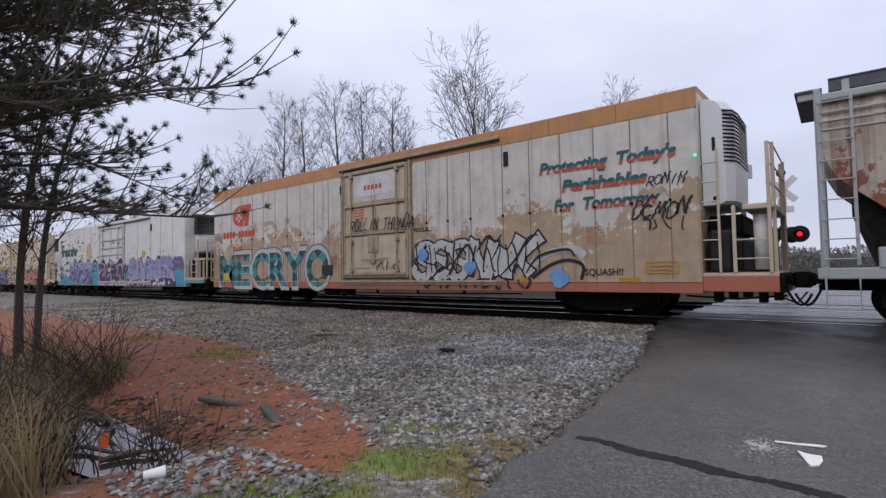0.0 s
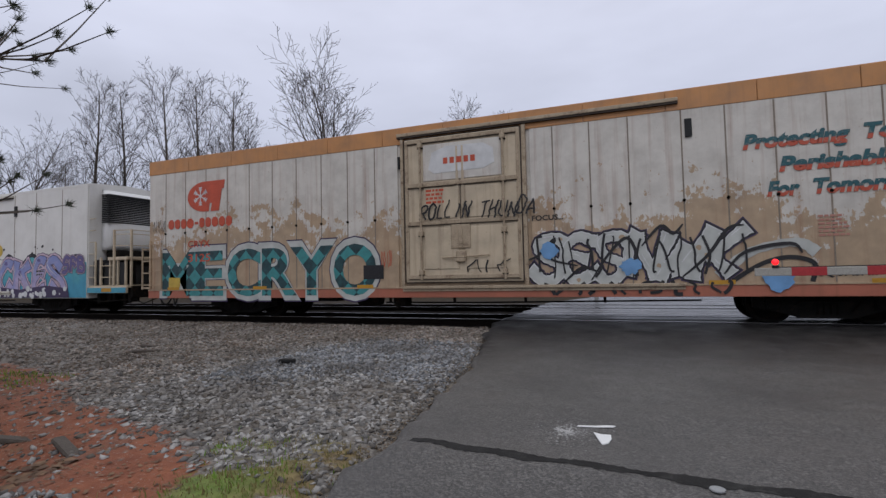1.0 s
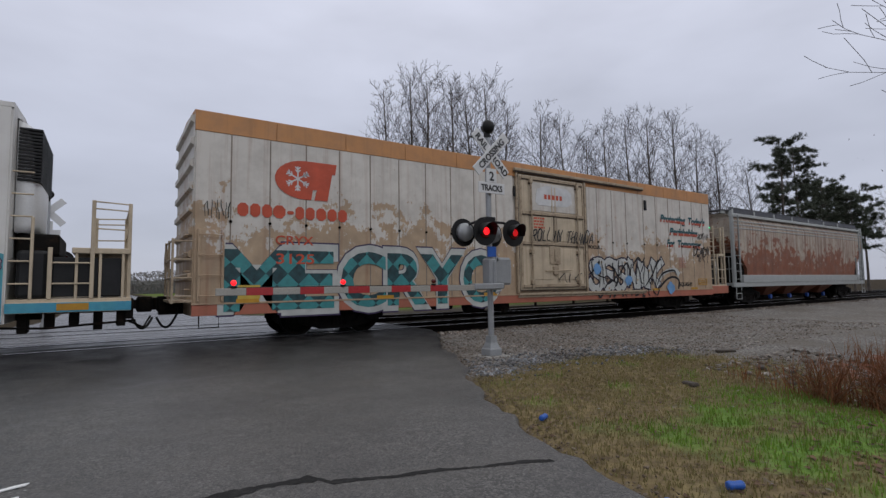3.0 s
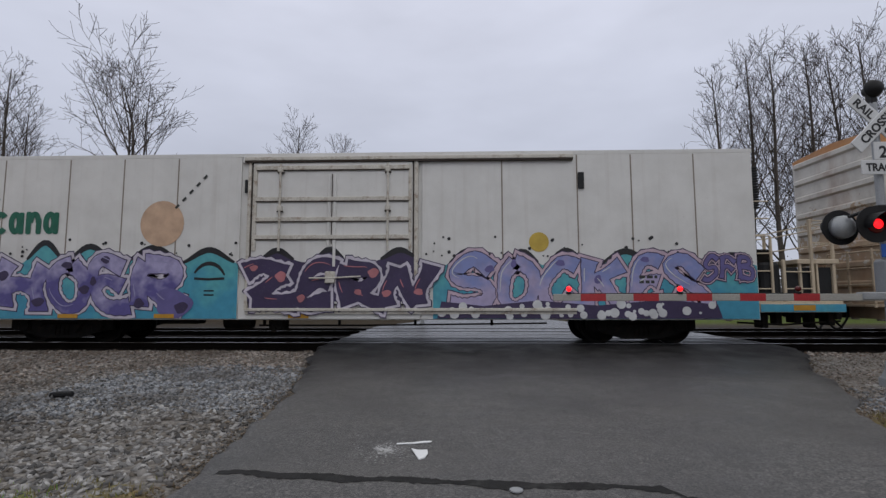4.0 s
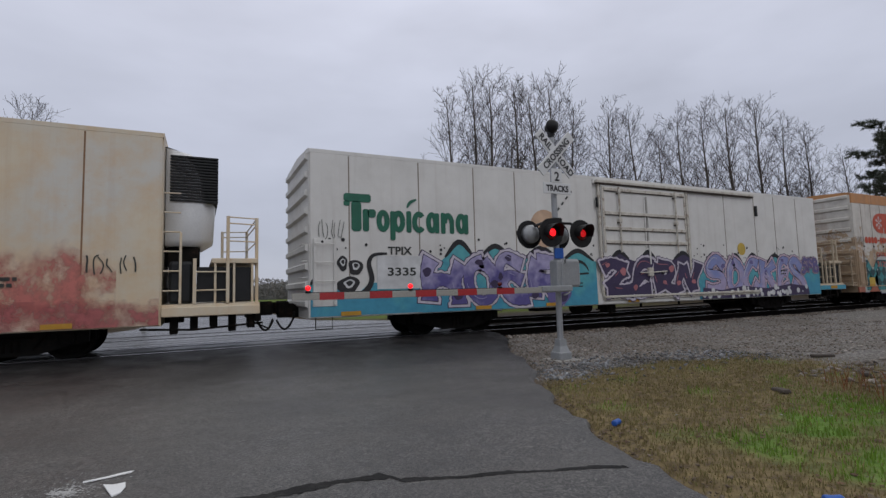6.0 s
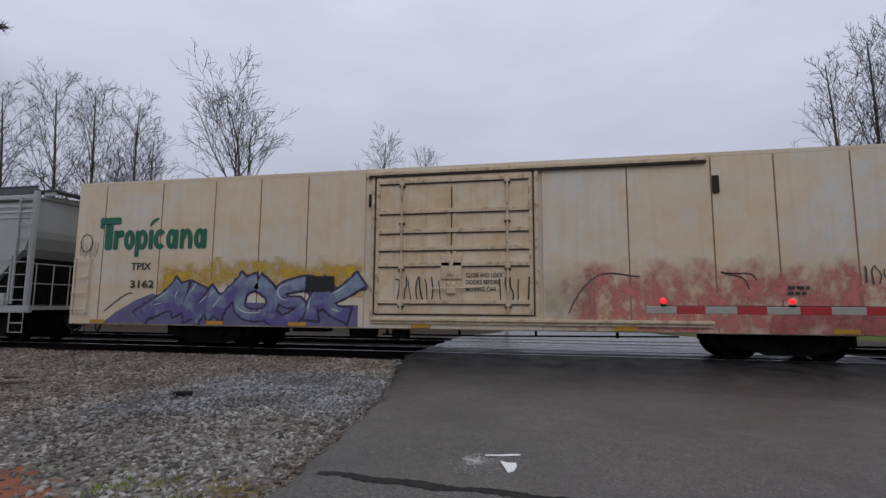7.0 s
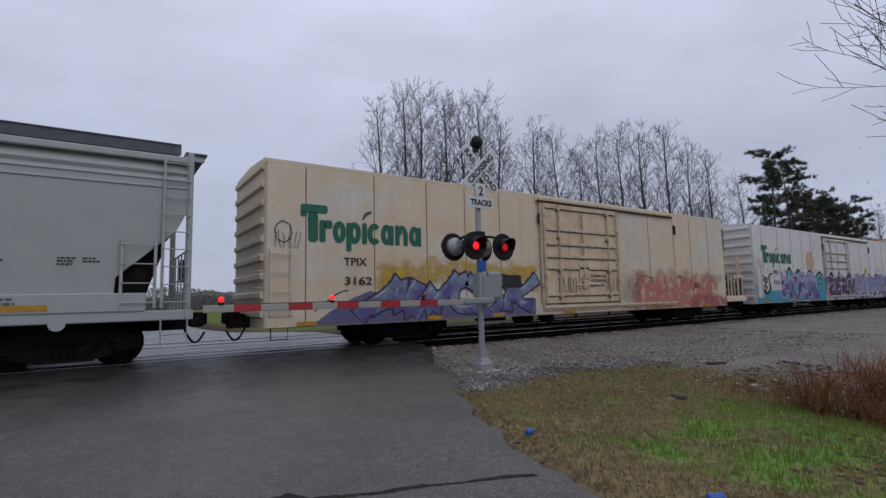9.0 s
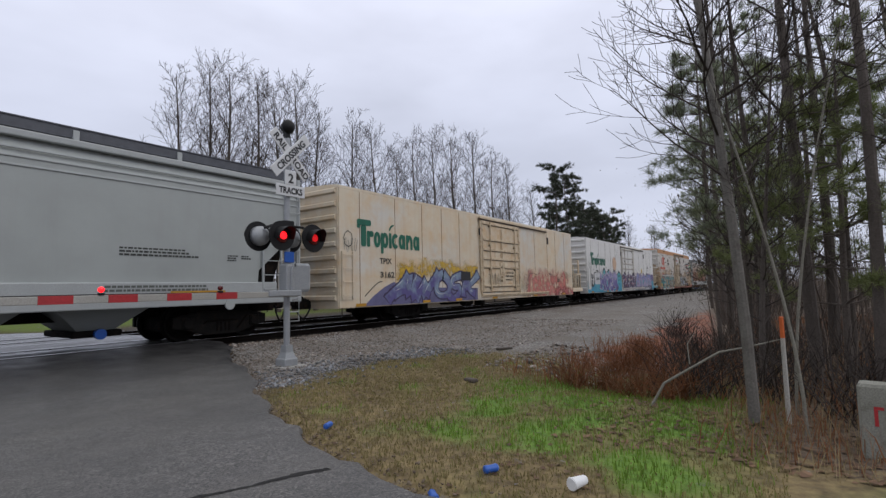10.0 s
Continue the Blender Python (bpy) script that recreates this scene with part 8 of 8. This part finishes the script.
def spill():
    rng = random.Random(9)
    m = Mesh()
    for k in range(420):
        r = abs(rng.gauss(0, 0.2))
        a = rng.uniform(0, 6.28)
        px, py = -0.80 + r * math.cos(a) * 1.0, 4.78 + r * math.sin(a) * 1.3
        s = rng.uniform(0.003, 0.010) * (1.5 if r < 0.12 else 1)
        z = road_z(px, py) + 0.004
        t = rng.uniform(0, 6.28)
        m.add([(px + s * math.cos(t + q), py + s * math.sin(t + q), z) for q in (0, 1.3, 2.5, 3.9, 5.1)], [(0, 1, 2, 3, 4)])
    return m


M["paper"] = mat("white_paper", (0.74, 0.75, 0.76), 0.7, 0.0, 0.08, 8)
M["powder"] = mat("dusty_white_powder", (0.40, 0.40, 0.40), 0.9, 0.0, 0.25, 8)
solid("powder_spill", spill(), M["powder"], "white powder spilled on the asphalt", "spill", kind="stuff")


def flat_scrap(pts, x, y, lift, curl):
    m = Mesh()
    n = len(pts)
    z = road_z(x, y) + 0.006
    up = [(x + a, y + b, z + lift + curl * b) for a, b in pts]
    lo = [(x + a, y + b, z + lift * 0.5 + curl * b - 0.003) for a, b in pts]
    m.add(up + lo, [tuple(range(n)), tuple(range(2 * n - 1, n - 1, -1))] + [(i, i + n, (i + 1) % n + n, (i + 1) % n) for i in range(n)])
    return m


solid("paper_scrap", flat_scrap([(-0.09, 0.10), (-0.02, 0.06), (0.06, 0.07), (0.07, -0.02), (0.05, -0.12), (0.0, -0.16), (-0.03, -0.08)], -0.47, 4.66, 0.012, 0.06), M["paper"], "torn white scrap of paper on the asphalt", "litter")
solid("plastic_strip", flat_scrap([(-0.20, -0.035), (-0.02, -0.012), (0.12, 0.02), (0.14, 0.05), (0.06, 0.045), (-0.04, 0.012), (-0.20, -0.015)], -0.52, 4.97, 0.008, 0.1), M["paper"], "thin white plastic strip on the asphalt", "litter")
solid("bottle_cap", flat_scrap([(0.05 * math.cos(a), 0.05 * math.sin(a)) for a in np.linspace(0, 6.28, 10, endpoint=False)], 0.30, 3.80, 0.012, 0), M["galv"], "flattened grey can end on the asphalt", "litter")


def can(x, y, turn, body, label, big=1.0, base=None):
    z = float(height(np.array([x]), np.array([y]))[0]) if base is None else base
    t = thing("drink_can" if big == 1.0 else "paper_cup", pose(x, y, z + 0.045 * big, 0, 0, turn), label, "litter")
    prof = [(-0.062, 0.024), (-0.058, 0.030), (-0.045, 0.033), (0.0, 0.029), (0.045, 0.033), (0.056, 0.028), (0.06, 0.024)] if big == 1.0 else [(-0.06, 0.026), (-0.055, 0.028), (0.0, 0.033), (0.055, 0.038), (0.06, 0.041), (0.064, 0.038)]
    part("body", Mesh().loft([[(a * big, r * big * math.cos(w), r * big * math.sin(w)) for w in np.linspace(0, 6.283, 16, endpoint=False)] for a, r in prof]), body, t, smooth=True)
    part("lid", Mesh().tube([(prof[-1][0] * big, 0, 0), (prof[-1][0] * big + 0.004, 0, 0)], prof[-1][1] * big * 0.95, 14), M["galv"] if big == 1.0 else M["paper"], t)
    return t


M["stake_white"] = mat("grimy_white_plastic", (0.5, 0.5, 0.48), 0.5, 0.0, 0.2)
can(4.08, 4.08, 20, M["blue_plastic"], "crushed blue drink can in the grass")
can(3.85, 1.95, -30, M["blue_plastic"], "dented blue drink can in the grass")
can(3.30, 2.12, 50, M["blue_plastic"], "blue and white drink can at the asphalt edge")
can(3.92, 1.26, 160, M["paper"], "white paper cup lying in the grass", 1.2)
can(-4.3, 1.62, 70, M["paper"], "white paper cup on the wet clay", 1.15)
can(-5.9, 1.75, 10, M["stake_white"], "pale bottle lying at the puddle's edge", 1.2)
solid("tie_plate", Mesh().box(-0.14, 0.14, -0.07, 0.07, 0, 0.07, 0.02), M["black_paint"], "black lump of rubber on the gravel", "debris", m=pose(-5.91, 7.24, -0.27, 0, 0, 12))
for _x, _y, _a, _l in ((-9.8, 7.6, 40, 0.5), (-10.5, 8.2, 10, 0.4), (-6.6, 3.4, 15, 0.9), (-5.4, 3.3, -20, 0.7), (9.8, 4.4, 30, 0.6), (11.0, 5.6, -15, 0.5), (7.2, 4.2, 60, 0.3)):
    solid("bark_slab", Mesh().box(-_l / 2, _l / 2, -0.06, 0.06, -0.01, 0.05, 0.02), M["bark"], "dark rotting slab of wood on the ground", "debris", m=pose(_x, _y, float(height(np.array([_x]), np.array([_y]))[0]), 0, 3, _a))

M["hi_vis"] = mat("orange_marker_paint", (0.62, 0.13, 0.03), 0.6, 0.0, 0.15)
M["stake"] = mat("weathered_white_stake", (0.46, 0.44, 0.40), 0.8, 0.0, 0.3, 8)
_s = thing("marker_stake", pose(6.72, 0.0, -0.42, 0, -4, 0), "leaning whitewashed stake with an orange top", "marker")
part("stick", Mesh().tube([(0, 0, -0.1), (0.01, 0, 0.6), (0, 0, 1.02)], [0.026, 0.024, 0.022], 8), M["stake"], _s)
part("orange_top", Mesh().tube([(0, 0, 1.02), (-0.01, 0, 1.24)], [0.023, 0.021], 8), M["hi_vis"], _s)
M["old_post"] = mat("lichened_concrete_post", (0.25, 0.25, 0.215), 0.9, 0.0, 0.3, 8, (0.12, 0.115, 0.09), 0.5)
_p = thing("marker_post", pose(5.95, -0.66, -0.4, 0, 2, -8), "short lichened concrete marker post with a red mark", "post")
part("shaft", Mesh().box(-0.14, 0.14, -0.14, 0.14, -0.1, 0.70, 0.025), M["old_post"], _p)
part("painted_mark", Mesh().box(-0.1445, -0.1415, 0.01, 0.035, 0.36, 0.52).box(-0.1445, -0.1415, -0.03, 0.01, 0.495, 0.52), M["arm_red"], _p, "faded red painted mark")
solid("dead_limb", Mesh().tube([(6.72, 1.40, -0.34), (6.80, 1.22, 0.0), (6.92, 1.0, 0.14), (7.12, 0.65, 0.36), (7.3, 0.35, 0.42), (7.6, 0.0, 0.50)], [0.018, 0.017, 0.015, 0.013, 0.010, 0.005], 7).tube([(6.95, 0.95, 0.22), (7.05, 0.98, 0.45), (7.2, 0.9, 0.6)], [0.009, 0.006, 0.003], 5), M["pale_bark"], "pale fallen limb leaning in the weeds", "debris")
for _x, _y in ((-5.25, 1.55), (-6.35, 1.3)):
    solid("survey_flag", Mesh().tube([(0, 0, 0), (0, 0, 0.36)], 0.004, 5).prism([(0, 0.26), (0.07, 0.27), (0.065, 0.38), (0, 0.39)], -0.002, 0.002), M["hi_vis"], "small orange survey flag in the weeds", "flag", m=pose(_x, _y, -0.5, 0, 5, 40))


# ---- distance ----
def far_woods(name, x0, x1, y0, y1, lo, hi, n, material, label, seed):
    """Clumped twiggy brush and trees far off, as countless small leaves."""
    r = np.random.default_rng(seed)
    u = r.random(n)
    px, py = x0 + (x1 - x0) * u, y0 + (y1 - y0) * u + r.normal(0, 2.0, n)
    crest = lo + (hi - lo) * (0.5 + 0.28 * np.sin(u * 23 + seed) + 0.22 * np.sin(u * 61 + 2 * seed))
    pz = -0.4 + crest * r.random(n) ** 0.75
    c = np.c_[px, py, pz]
    s = (0.02 + 0.0022 * np.hypot(px, py)).reshape(-1, 1, 1) * r.uniform(0.5, 1.4, (n, 1, 1))
    V = c[:, None, :] + r.standard_normal((n, 3, 3)) * s * np.array([0.5, 0.3, 0.7])
    solid(name, soup(name, V.reshape(-1, 3), np.arange(3 * n).reshape(-1, 3), material), None, label, "woods", kind="stuff")


far_woods("woods", 22, 120, 2.2, 7.0, 2.5, 8.5, 9000, M["twig_stems"], "hazy leafless woods closing in along the line", 44)
for _x, _y, _h, _s in ((25.0, 2.6, 10.5, 81), (31.0, 3.4, 12.0, 82), (38.0, 4.0, 11.5, 83), (47.0, 4.8, 12.5, 84), (60.0, 5.8, 13.0, 85), (78.0, 7.0, 13.5, 86)):
    bare_tree("bare_tree", pose(_x, _y, -0.2), _s, _h, "leafless tree crowding the edge of the wood", "edge of the wood", r=0.085, first=0.16, limbs=26, reach=0.19, thin=0.006)



def far_ridge(name, x0, x1, y, lo, hi, material, label, seed):
    """The solid body of a far wood, its top uneven."""
    r = np.random.default_rng(seed)
    n = 320
    xs = np.linspace(x0, x1, n)
    top = lo + (hi - lo) * (0.5 + 0.25 * np.sin(xs * 0.11 + seed) + 0.25 * r.random(n))
    m = Mesh()
    rings = [[(float(a), y, -0.5), (float(a), y + 0.2, float(t) * 0.7), (float(a), y + 1.5, float(t)), (float(a), y + 8, float(t) * 0.8), (float(a), y + 9, -0.5)] for a, t in zip(xs, top)]
    m.loft(rings)
    solid(name, m, material, label, "woods", kind="stuff")


M["haze_wood"] = island_material("grey_winter_wood", (0.13, 0.125, 0.12), (0.22, 0.21, 0.20))
M["dark_brush"] = island_material("shaded_winter_brush", (0.035, 0.030, 0.024), (0.085, 0.075, 0.06))
M["far_body"] = mat("distant_grey_wood", (0.17, 0.175, 0.17), 0.95, 0.0, 0.3, 0.2)
M["haze_pine"] = island_material("grey_green_pine_wood", (0.05, 0.062, 0.045), (0.10, 0.115, 0.085))
far_ridge("far_woods", -400, 400, 192, 2.5, 6.5, M["far_body"], "grey mass of distant winter woods", 4)
far_woods("far_woods", -260, 260, 190, 190, 3.0, 9.0, 70000, M["haze_wood"], "distant grey winter woods", 3)
far_woods("far_pines", -36, -8, 70, 74, 2.5, 5.5, 9000, M["haze_pine"], "dark green brush beyond the tracks", 5)
far_woods("far_brush", -120, -22, 34, 42, 2.0, 5.5, 30000, M["dark_brush"], "dark brush beneath the bare trees", 6)
far_woods("far_brush", 18, 150, 35, 48, 1.5, 4.5, 30000, M["dark_brush"], "dark brush beneath the bare trees", 7)
far_woods("line_brush", -160, -30, -6, 7, 4.0, 9.0, 30000, M["haze_pine"], "evergreen wood closing the view along the track", 8)
far_woods("line_brush", 48, 170, 4.5, 5.5, 4.0, 10.0, 30000, M["haze_pine"], "evergreen wood closing the view along the track", 9)
far_woods("wood_behind", 24, -24, -30, -34, 6.0, 11.0, 9000, M["haze_pine"], "dark wood behind the road", 10)
far_woods("wood_side", 30, 46, -3.5, 2.0, 4.0, 9.0, 12000, M["haze_wood"], "dark depth of the roadside wood", 12)

M["can_grey"] = mat("pale_grey_canister", (0.42, 0.43, 0.44), 0.5)
_p = thing("utility_pole", pose(-4.4, 33.7, -0.45), "weathered wooden utility pole with a small transformer", "pole")
part("shaft", Mesh().tube([(0, 0, 0), (0, 0, 9.2)], [0.17, 0.12], 10), M["pine_bark"], _p)
part("transformer", Mesh().tube([(0.33, -0.05, 6.7), (0.33, -0.05, 7.45)], 0.2, 14), M["can_grey"], _p, "pale grey transformer can")
part("bracket", Mesh().box(0.05, 0.2, -0.1, 0.02, 6.9, 7.2, 0.01), M["galv"], _p)
part("wire", Mesh().tube([(0, 0, 8.9), (-6, 0.6, 8.55), (-14, 1.4, 8.4), (-24, 2.4, 8.7)], 0.012, 5), M["black_paint"], _p, "thin black service wire")
for _x, _y in ((14.5, 62.0),):
    _p = thing("utility_pole", pose(_x, _y, -0.4), "slim wooden utility pole with a crossarm", "pole")
    part("shaft", Mesh().tube([(0, 0, 0), (0, 0, 7.0)], [0.14, 0.1], 8), M["pine_bark"], _p)
    part("crossarm", Mesh().box(-1.1, 1.1, -0.05, 0.05, 6.2, 6.32), M["pine_bark"], _p)


def motions():
    times = [k * 0.5 for k in range(21)]
    for car, offset in KEYED:
        walk(car, [(t, at(t, offset)) for t in times])
    roll = math.degrees(SPEED / 0.46)
    for w, dx, y in WHEELS:
        walk(w, [(k / 15, pose(dx, y, 0.46, 0, roll * k / 15, 0)) for k in range(151)])


motions()
